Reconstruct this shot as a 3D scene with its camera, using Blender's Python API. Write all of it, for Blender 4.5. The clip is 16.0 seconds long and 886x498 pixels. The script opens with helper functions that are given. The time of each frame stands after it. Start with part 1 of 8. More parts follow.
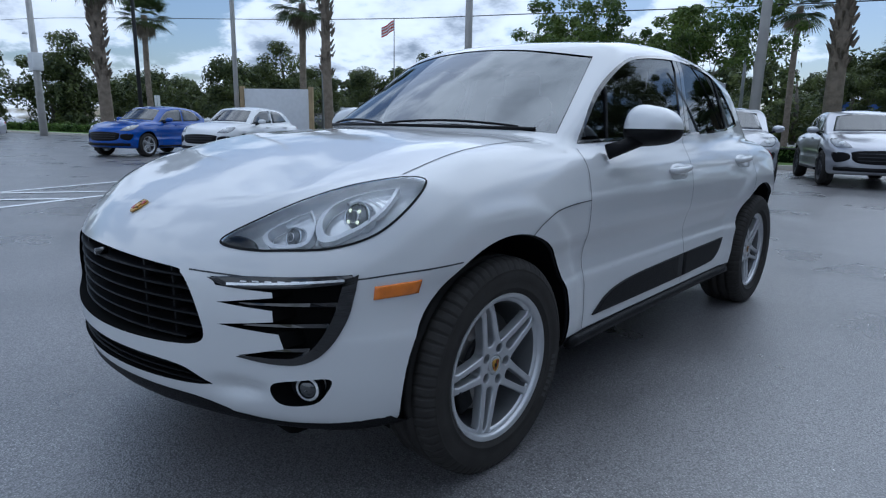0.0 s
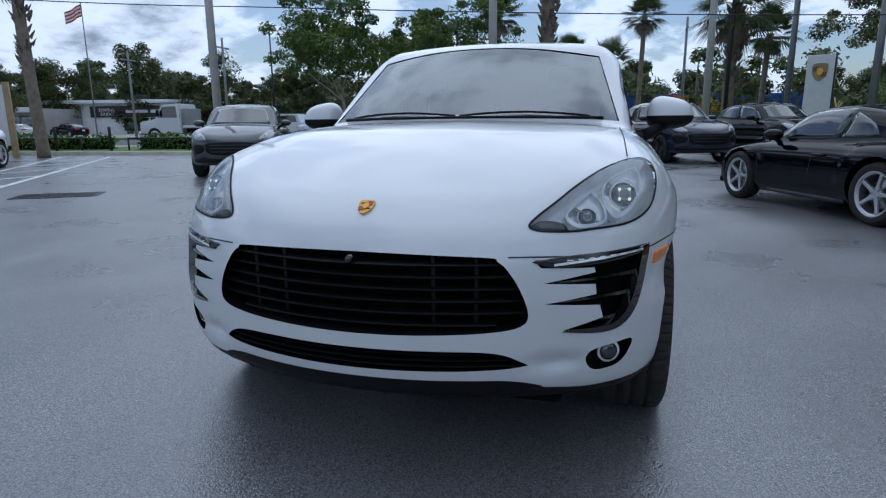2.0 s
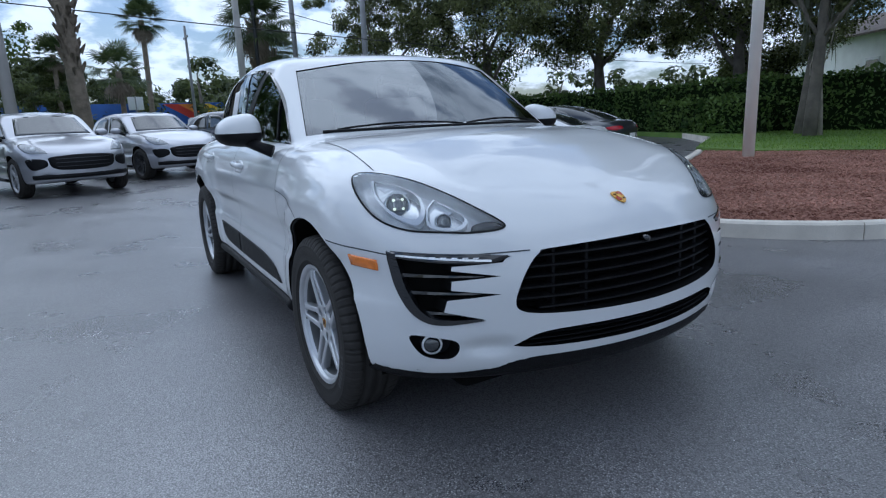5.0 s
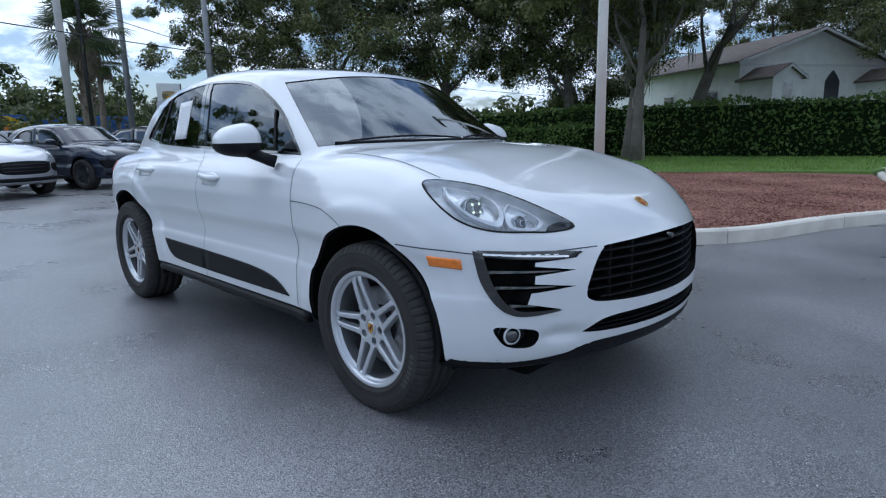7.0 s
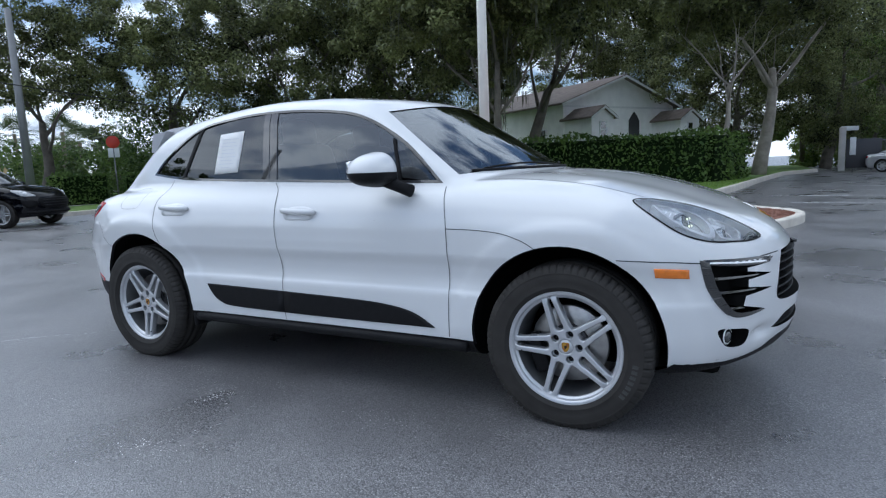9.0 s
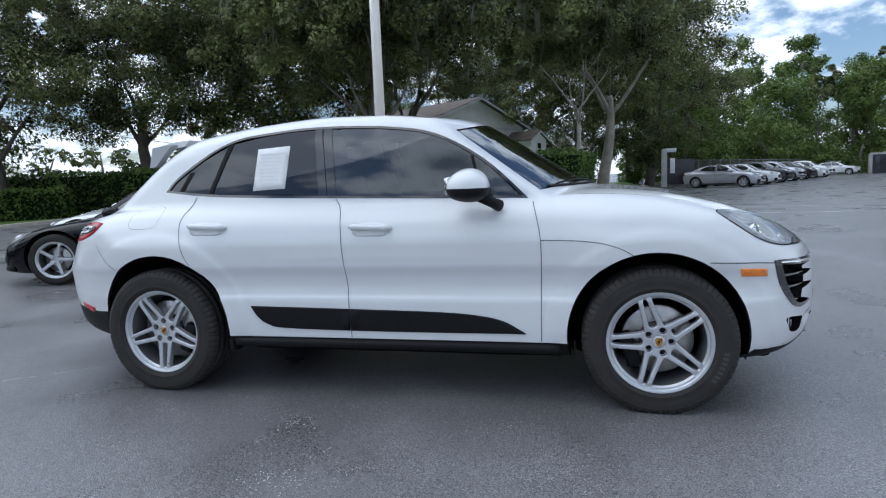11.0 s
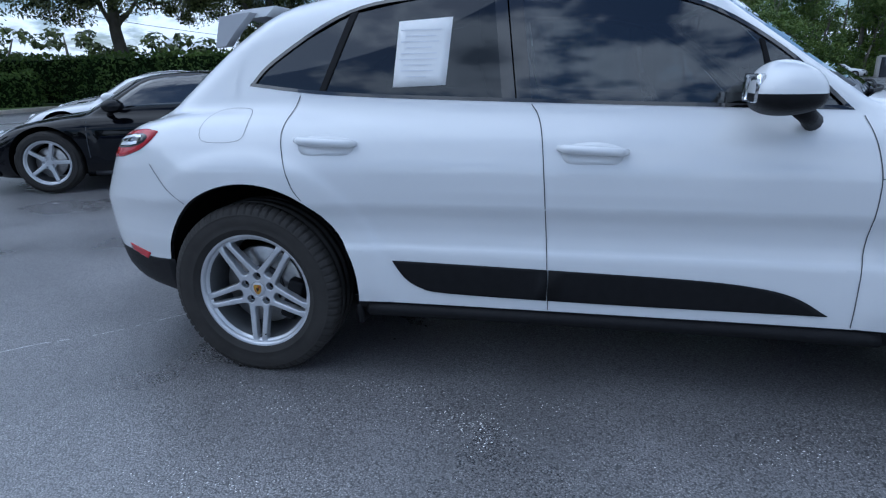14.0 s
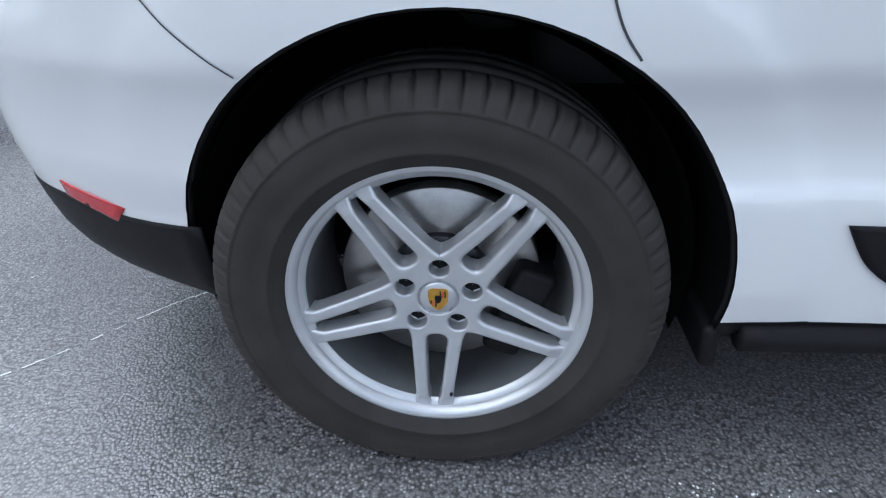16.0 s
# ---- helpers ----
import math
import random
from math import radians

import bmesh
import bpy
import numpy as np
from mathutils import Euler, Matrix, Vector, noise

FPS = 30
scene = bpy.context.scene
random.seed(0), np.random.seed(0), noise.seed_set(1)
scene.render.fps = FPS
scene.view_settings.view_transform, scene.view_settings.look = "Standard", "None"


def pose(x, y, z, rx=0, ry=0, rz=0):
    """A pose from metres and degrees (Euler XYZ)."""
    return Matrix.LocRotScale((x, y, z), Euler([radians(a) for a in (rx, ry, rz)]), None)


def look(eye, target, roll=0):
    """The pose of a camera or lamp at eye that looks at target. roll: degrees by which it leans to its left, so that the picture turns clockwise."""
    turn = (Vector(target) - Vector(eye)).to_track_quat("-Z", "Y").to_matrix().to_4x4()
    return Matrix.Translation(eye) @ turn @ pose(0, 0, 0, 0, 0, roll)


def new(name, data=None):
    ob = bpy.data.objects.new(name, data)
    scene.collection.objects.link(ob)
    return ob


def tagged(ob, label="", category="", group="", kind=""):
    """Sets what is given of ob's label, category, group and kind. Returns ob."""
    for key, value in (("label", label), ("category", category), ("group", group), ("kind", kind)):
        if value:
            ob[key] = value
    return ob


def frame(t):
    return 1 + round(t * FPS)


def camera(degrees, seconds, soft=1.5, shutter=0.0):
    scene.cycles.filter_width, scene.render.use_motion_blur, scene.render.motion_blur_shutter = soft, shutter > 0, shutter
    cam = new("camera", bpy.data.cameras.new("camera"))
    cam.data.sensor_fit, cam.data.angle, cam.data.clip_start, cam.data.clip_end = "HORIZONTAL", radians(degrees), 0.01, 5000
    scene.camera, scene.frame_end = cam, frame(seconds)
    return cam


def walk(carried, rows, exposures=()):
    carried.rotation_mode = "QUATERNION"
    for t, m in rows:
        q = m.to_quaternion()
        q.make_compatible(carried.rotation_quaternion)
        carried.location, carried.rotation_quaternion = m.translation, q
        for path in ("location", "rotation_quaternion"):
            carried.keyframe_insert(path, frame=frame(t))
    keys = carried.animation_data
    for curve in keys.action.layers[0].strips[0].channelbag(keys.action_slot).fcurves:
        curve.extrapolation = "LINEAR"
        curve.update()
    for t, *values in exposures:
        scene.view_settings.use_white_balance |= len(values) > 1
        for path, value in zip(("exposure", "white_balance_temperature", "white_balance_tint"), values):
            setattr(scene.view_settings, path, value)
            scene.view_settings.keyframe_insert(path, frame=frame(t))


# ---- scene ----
cam = camera(74.1, 16.0, 1.2)
PATH = [
    (0, (2.889, 2.021, 1.139), (1.447, 0.698, 0.728), 1.1),
    (0.5, (3.158, 1.818, 1.112), (1.622, 0.604, 0.703), 0.9),
    (1, (3.484, 1.511, 1.106), (1.824, 0.472, 0.698), 0.5),
    (1.5, (3.648, 1.104, 1.104), (1.863, 0.294, 0.708), 0.1),
    (2, (3.808, 0.727, 1.113), (1.931, 0.178, 0.694), -0.5),
    (2.5, (3.953, 0.355, 1.131), (2.018, 0.077, 0.708), -1.0),
    (3, (3.986, -0.079, 1.138), (2.028, -0.05, 0.734), -0.9),
    (3.5, (4.056, -0.51, 1.147), (2.123, -0.212, 0.73), -1.3),
    (4, (3.976, -0.9, 1.137), (2.1, -0.346, 0.72), -1.6),
    (4.5, (3.839, -1.259, 1.159), (2.046, -0.484, 0.733), -2.1),
    (5, (3.69, -1.622, 1.172), (1.994, -0.656, 0.738), -2.5),
    (7.5, (3.083, -2.567, 1.155), (1.788, -1.083, 0.81), -1.0),
    (8, (2.755, -2.81, 1.164), (1.564, -1.235, 0.848), -1.3),
    (8.5, (2.444, -3.123, 1.17), (1.377, -1.46, 0.863), -1.9),
    (9, (2.108, -3.33, 1.147), (1.177, -1.58, 0.876), -2.3),
    (9.5, (1.767, -3.518, 1.153), (0.975, -1.699, 0.899), -2.5),
    (10, (1.461, -3.703, 1.177), (0.802, -1.831, 0.93), -2.7),
    (12.5, (0.611, -3.912, 1.192), (0.29, -1.952, 0.958), -1.0),
    (13, (0.448, -3.68, 1.155), (0.121, -1.729, 0.861), -0.7),
    (13.5, (0.202, -3.309, 1.213), (-0.15, -1.383, 0.806), -0.6),
    (14, (-0.168, -3.016, 1.218), (-0.554, -1.14, 0.643), -1.0),
    (14.5, (-0.502, -2.652, 1.085), (-0.860, -0.804, 0.413), -1.4),
    (15, (-0.870, -2.350, 0.955), (-1.160, -0.508, 0.232), -1.2),
    (15.5, (-1.213, -2.043, 0.922), (-1.393, -0.255, 0.045), -1.0),
    (16, (-1.344, -1.688, 0.922), (-1.455, 0.029, -0.098), -0.3),
]
walk(cam, [(t, look(eye, target, roll)) for t, eye, target, roll in PATH], [(0, -0.24, 5300, 8), (2.5, -0.38, 5280, 8), (5, -0.14, 5250, 8), (8, 0.18, 5350, 8), (10, 0.33, 5700, 8), (12.5, 0.3, 5420, 8), (14, 0.06, 5030, 8), (15, 0.28, 5250, 8), (16, 0.75, 5750, 8)])


# ---- world, sun and exposure ----
def make_world():
    world = bpy.data.worlds.new("sky")
    scene.world = world
    world.use_nodes = True
    nt = world.node_tree
    nt.nodes.clear()
    N, L = nt.nodes.new, nt.links.new
    out, bg = N("ShaderNodeOutputWorld"), N("ShaderNodeBackground")
    sky = N("ShaderNodeTexSky")
    sky.sky_type, sky.sun_disc = "NISHITA", False
    sky.sun_elevation, sky.sun_rotation = radians(55.9), radians(SUN_ROT)
    sky.air_density, sky.dust_density = 1.0, 1.5
    co = N("ShaderNodeTexCoord")
    sep = N("ShaderNodeSeparateXYZ")
    L(co.outputs["Generated"], sep.inputs[0])
    # a flat cloud deck: the direction laid on a plane overhead
    lift = N("ShaderNodeMath")
    lift.operation, lift.inputs[1].default_value = "ADD", 0.32
    clamp = N("ShaderNodeMath")
    clamp.operation, clamp.inputs[1].default_value = "MAXIMUM", 0.05
    L(sep.outputs[2], lift.inputs[0])
    L(lift.outputs[0], clamp.inputs[0])
    dx, dy = N("ShaderNodeMath"), N("ShaderNodeMath")
    dx.operation = dy.operation = "DIVIDE"
    L(sep.outputs[0], dx.inputs[0])
    L(sep.outputs[1], dy.inputs[0])
    L(clamp.outputs[0], dx.inputs[1])
    L(clamp.outputs[0], dy.inputs[1])
    deck = N("ShaderNodeCombineXYZ")
    L(dx.outputs[0], deck.inputs[0])
    L(dy.outputs[0], deck.inputs[1])

    def cloud(scale, detail, seed, lo, hi):
        tex, ramp = N("ShaderNodeTexNoise"), N("ShaderNodeMapRange")
        tex.noise_dimensions = "4D"
        tex.inputs["W"].default_value = seed
        tex.inputs["Scale"].default_value, tex.inputs["Detail"].default_value = scale, detail
        tex.inputs["Roughness"].default_value = 0.58
        ramp.interpolation_type = "SMOOTHSTEP"
        ramp.inputs[1].default_value, ramp.inputs[2].default_value = lo, hi
        L(deck.outputs[0], tex.inputs["Vector"])
        L(tex.outputs["Fac"], ramp.inputs[0])
        return ramp.outputs[0]
    cover = cloud(2.3, 10, 42.0, 0.42, 0.51)
    thick = cloud(2.3, 10, 42.0, 0.49, 0.64)
    lumps = cloud(4.6, 9, 9.4, 0.34, 0.60)
    # thin edges of a cloud are white, its thick middle grey, broken by brighter lumps
    shade = N("ShaderNodeMath")
    shade.operation = "MULTIPLY"
    rest = N("ShaderNodeMath")
    rest.operation, rest.inputs[0].default_value = "SUBTRACT", 1.15
    rest.use_clamp = True
    L(lumps, rest.inputs[1])
    L(thick, shade.inputs[0])
    L(rest.outputs[0], shade.inputs[1])
    tone = N("ShaderNodeMix")
    tone.data_type = "RGBA"
    tone.inputs["A"].default_value, tone.inputs["B"].default_value = (*CLOUD_LIGHT, 1), (*CLOUD_DARK, 1)
    L(shade.outputs[0], tone.inputs["Factor"])
    # an overcast sky is brighter overhead than at its edge
    rise = N("ShaderNodeMapRange")
    rise.inputs[1].default_value, rise.inputs[2].default_value, rise.inputs[3].default_value, rise.inputs[4].default_value = 0.0, 0.9, 1.0, 0.95
    L(sep.outputs[2], rise.inputs[0])
    # clouds glow more the nearer they stand to the veiled sun
    near, glow, both = N("ShaderNodeVectorMath"), N("ShaderNodeMapRange"), N("ShaderNodeMath")
    near.operation, both.operation = "DOT_PRODUCT", "MULTIPLY"
    near.inputs[1].default_value = SUN_WAY
    glow.interpolation_type = "SMOOTHSTEP"
    glow.inputs[1].default_value, glow.inputs[2].default_value, glow.inputs[3].default_value, glow.inputs[4].default_value = 0.1, 1.0, 1.0, SUN_GLOW
    L(co.outputs["Generated"], near.inputs[0])
    L(near.outputs["Value"], glow.inputs[0])
    L(rise.outputs[0], both.inputs[0])
    L(glow.outputs[0], both.inputs[1])
    deep = N("ShaderNodeVectorMath")
    deep.operation = "SCALE"
    L(tone.outputs["Result"], deep.inputs[0])
    L(both.outputs[0], deep.inputs["Scale"])
    mix = N("ShaderNodeMix")
    mix.data_type = "RGBA"
    gain = N("ShaderNodeVectorMath")
    gain.operation = "SCALE"
    gain.inputs["Scale"].default_value = SKY_GAIN
    L(sky.outputs[0], gain.inputs[0])
    L(cover, mix.inputs["Factor"])
    L(gain.outputs[0], mix.inputs["A"])
    L(deep.outputs[0], mix.inputs["B"])
    L(mix.outputs["Result"], bg.inputs["Color"])
    bg.inputs["Strength"].default_value = SKY_STRENGTH
    L(bg.outputs[0], out.inputs[0])


SUN_ROT, SKY_STRENGTH, SKY_GAIN = 249.8, 0.1, 1.0
CLOUD_DARK, CLOUD_LIGHT = (3.4, 3.8, 4.4), (10.2, 10.4, 10.7)
SUN_WAY, SUN_GLOW = Vector((-4.9, -1.8, 7.7)).normalized(), 1.2
make_world()
sun = new("sun", bpy.data.lights.new("sun", "SUN"))
sun.data.energy, sun.data.angle, sun.data.color = 0.85, radians(80), (1.0, 0.96, 0.9)
sun.matrix_world = look(SUN_WAY * 10, (0, 0, 0))


# ---- materials ----
def material(name, color, rough=0.5, metal=0.0, vary=0.12, scale=6.0, bump=0.0, bump_scale=60.0, coat=0.0, spec=0.5, rough_vary=0.0, detail=4, each=0.0, color2=None, split=0.5):
    """A principled surface whose colour varies at two scales, with fine relief. each: how much one piece differs from the next."""
    m = bpy.data.materials.new(name)
    m.use_nodes = True
    nt = m.node_tree
    N, L = nt.nodes.new, nt.links.new
    p = nt.nodes["Principled BSDF"]
    p.inputs["Metallic"].default_value = metal
    p.inputs["Roughness"].default_value = rough
    p.inputs["Specular IOR Level"].default_value = spec
    p.inputs["Coat Weight"].default_value = coat
    p.inputs["Coat Roughness"].default_value = 0.03
    p.inputs["Base Color"].default_value = (*color, 1)
    co = N("ShaderNodeTexCoord")
    big, fine = N("ShaderNodeTexNoise"), N("ShaderNodeTexNoise")
    for tex, s in ((big, scale), (fine, bump_scale)):
        tex.inputs["Scale"].default_value, tex.inputs["Detail"].default_value = s, detail
        L(co.outputs["Object"], tex.inputs["Vector"])
    if vary or each or color2:
        mix = N("ShaderNodeMix")
        mix.data_type = "RGBA"
        a, b = (np.array(color) * (1 - vary)).clip(0, 1), (np.array(color) * (1 + vary)).clip(0, 1)
        if color2:
            a, b = np.array(color), np.array(color2)
        mix.inputs["A"].default_value, mix.inputs["B"].default_value = (*a, 1), (*b, 1)
        fac = N("ShaderNodeMath")
        fac.operation = "MULTIPLY_ADD"
        L(big.outputs["Fac"], fac.inputs[0])
        fac.inputs[1].default_value, fac.inputs[2].default_value = 2.2, -0.6 - (split - 0.5) * 2
        soft = N("ShaderNodeMath")
        soft.operation, soft.inputs[1].default_value = "MULTIPLY_ADD", 0.35
        L(fine.outputs["Fac"], soft.inputs[0])
        L(fac.outputs[0], soft.inputs[2])
        soft.use_clamp = True
        last = soft.outputs[0]
        if each:
            info, add = N("ShaderNodeObjectInfo"), N("ShaderNodeMath")
            add.operation, add.inputs[1].default_value, add.use_clamp = "MULTIPLY_ADD", each, True
            L(info.outputs["Random"], add.inputs[0])
            L(last, add.inputs[2])
            last = add.outputs[0]
        L(last, mix.inputs["Factor"])
        L(mix.outputs["Result"], p.inputs["Base Color"])
    if rough_vary:
        rr = N("ShaderNodeMapRange")
        rr.inputs[3].default_value, rr.inputs[4].default_value = max(rough - rough_vary, 0.02), min(rough + rough_vary, 1)
        rr.inputs[1].default_value, rr.inputs[2].default_value = 0.3, 0.7
        L(big.outputs["Fac"], rr.inputs[0])
        L(rr.outputs[0], p.inputs["Roughness"])
    if bump:
        bp = N("ShaderNodeBump")
        bp.inputs["Strength"].default_value, bp.inputs["Distance"].default_value = 1.0, bump
        L(fine.outputs["Fac"], bp.inputs["Height"])
        L(bp.outputs[0], p.inputs["Normal"])
    return m


def glass(name, tint, ior=1.45, haze=0.0):
    """A thin pane: tinted see-through with a Fresnel gloss."""
    m = bpy.data.materials.new(name)
    m.use_nodes = True
    nt = m.node_tree
    nt.nodes.clear()
    N, L = nt.nodes.new, nt.links.new
    out, mix, clear, gloss, fr = N("ShaderNodeOutputMaterial"), N("ShaderNodeMixShader"), N("ShaderNodeBsdfTransparent"), N("ShaderNodeBsdfGlossy"), N("ShaderNodeFresnel")
    clear.inputs[0].default_value = (*tint, 1)
    gloss.inputs["Roughness"].default_value = haze
    gloss.inputs["Color"].default_value = (0.92, 0.96, 1.0, 1)
    fr.inputs["IOR"].default_value = ior
    L(fr.outputs[0], mix.inputs[0])
    L(clear.outputs[0], mix.inputs[1])
    L(gloss.outputs[0], mix.inputs[2])
    L(mix.outputs[0], out.inputs[0])
    return m


def leaf_material(name, a, b, rough=0.5):
    """Foliage: each clump of its own green, a little light let through."""
    m = bpy.data.materials.new(name)
    m.use_nodes = True
    nt = m.node_tree
    N, L = nt.nodes.new, nt.links.new
    p = nt.nodes["Principled BSDF"]
    geo, mix = N("ShaderNodeNewGeometry"), N("ShaderNodeMix")
    mix.data_type = "RGBA"
    mix.inputs["A"].default_value, mix.inputs["B"].default_value = (*a, 1), (*b, 1)
    tex, co, add = N("ShaderNodeTexNoise"), N("ShaderNodeTexCoord"), N("ShaderNodeMath")
    tex.inputs["Scale"].default_value = 0.6
    L(co.outputs["Object"], tex.inputs["Vector"])
    add.operation, add.inputs[1].default_value, add.use_clamp = "MULTIPLY_ADD", 0.6, True
    L(geo.outputs["Random Per Island"], add.inputs[0])
    sub = N("ShaderNodeMath")
    sub.operation, sub.inputs[1].default_value, sub.inputs[2].default_value = "MULTIPLY_ADD", 2.0, -0.85
    L(tex.outputs["Fac"], sub.inputs[0])
    L(sub.outputs[0], add.inputs[2])
    L(add.outputs[0], mix.inputs["Factor"])
    L(mix.outputs["Result"], p.inputs["Base Color"])
    p.inputs["Roughness"].default_value = rough
    p.inputs["Specular IOR Level"].default_value = 0.3
    tl, ad = N("ShaderNodeBsdfTranslucent"), N("ShaderNodeMixShader")
    L(mix.outputs["Result"], tl.inputs[0])
    ad.inputs[0].default_value = 0.3
    L(p.outputs[0], ad.inputs[1])
    L(tl.outputs[0], ad.inputs[2])
    L(ad.outputs[0], nt.nodes["Material Output"].inputs[0])
    return m


def glowing(name, color, strength):
    """A small surface that glows in its own colour."""
    m = material(name, color, 0.3, vary=0.05)
    p = m.node_tree.nodes["Principled BSDF"]
    p.inputs["Emission Color"].default_value, p.inputs["Emission Strength"].default_value = (*color, 1), strength
    return m


def asphalt_material():
    """Sealed asphalt: pale and dark stones in a black binder, dry chalky patches and smoother, darker ones."""
    m = material("asphalt", (0.148, 0.144, 0.148), 0.32, 0, 0.45, 0.8, 0.0, 110.0, rough_vary=0.10, detail=8, spec=1.0)
    nt = m.node_tree
    N, L = nt.nodes.new, nt.links.new
    p = nt.nodes["Principled BSDF"]
    p.inputs["IOR"].default_value = 1.68
    co = N("ShaderNodeTexCoord")
    vor = N("ShaderNodeTexVoronoi")
    vor.inputs["Scale"].default_value = 150
    L(co.outputs["Object"], vor.inputs["Vector"])
    bit = N("ShaderNodeSeparateColor")
    L(vor.outputs["Color"], bit.inputs[0])
    # how pale each stone is
    pale = N("ShaderNodeMath")
    pale.operation, pale.inputs[1].default_value = "POWER", 3.0
    L(bit.outputs[0], pale.inputs[0])
    core = N("ShaderNodeMapRange")
    core.inputs[1].default_value, core.inputs[2].default_value, core.inputs[3].default_value, core.inputs[4].default_value = 0.25, 0.55, 1.0, 0.0
    L(vor.outputs["Distance"], core.inputs[0])
    patch_tex, pr = N("ShaderNodeTexNoise"), N("ShaderNodeMapRange")
    patch_tex.inputs["Scale"].default_value, patch_tex.inputs["Detail"].default_value = 1.3, 10
    patch_tex.inputs["Roughness"].default_value = 0.62
    L(co.outputs["Object"], patch_tex.inputs["Vector"])
    pr.inputs[1].default_value, pr.inputs[2].default_value, pr.inputs[3].default_value, pr.inputs[4].default_value = 0.42, 0.68, 0.35, 1.0
    L(patch_tex.outputs["Fac"], pr.inputs[0])
    grain, grain2 = N("ShaderNodeMath"), N("ShaderNodeMath")
    grain.operation = grain2.operation = "MULTIPLY"
    L(pale.outputs[0], grain.inputs[0])
    L(core.outputs[0], grain.inputs[1])
    L(grain.outputs[0], grain2.inputs[0])
    L(pr.outputs[0], grain2.inputs[1])
    base = p.inputs["Base Color"].links[0].from_socket
    dark = N("ShaderNodeMix")
    dark.data_type = "RGBA"
    dark.inputs["B"].default_value = (0.032, 0.032, 0.034, 1)
    gap = N("ShaderNodeMapRange")
    gap.inputs[1].default_value, gap.inputs[2].default_value, gap.inputs[3].default_value, gap.inputs[4].default_value = 0.45, 0.75, 0.0, 0.8
    L(vor.outputs["Distance"], gap.inputs[0])
    L(gap.outputs[0], dark.inputs["Factor"])
    L(base, dark.inputs["A"])
    mix = N("ShaderNodeMix")
    mix.data_type = "RGBA"
    mix.inputs["B"].default_value = (0.62, 0.61, 0.61, 1)
    L(grain2.outputs[0], mix.inputs["Factor"])
    L(dark.outputs["Result"], mix.inputs["A"])
    L(mix.outputs["Result"], p.inputs["Base Color"])
    bp = N("ShaderNodeBump")
    bp.inputs["Strength"].default_value, bp.inputs["Distance"].default_value = 0.5, 0.0027
    bp.invert = True
    L(vor.outputs["Distance"], bp.inputs["Height"])
    L(bp.outputs[0], p.inputs["Normal"])
    return m


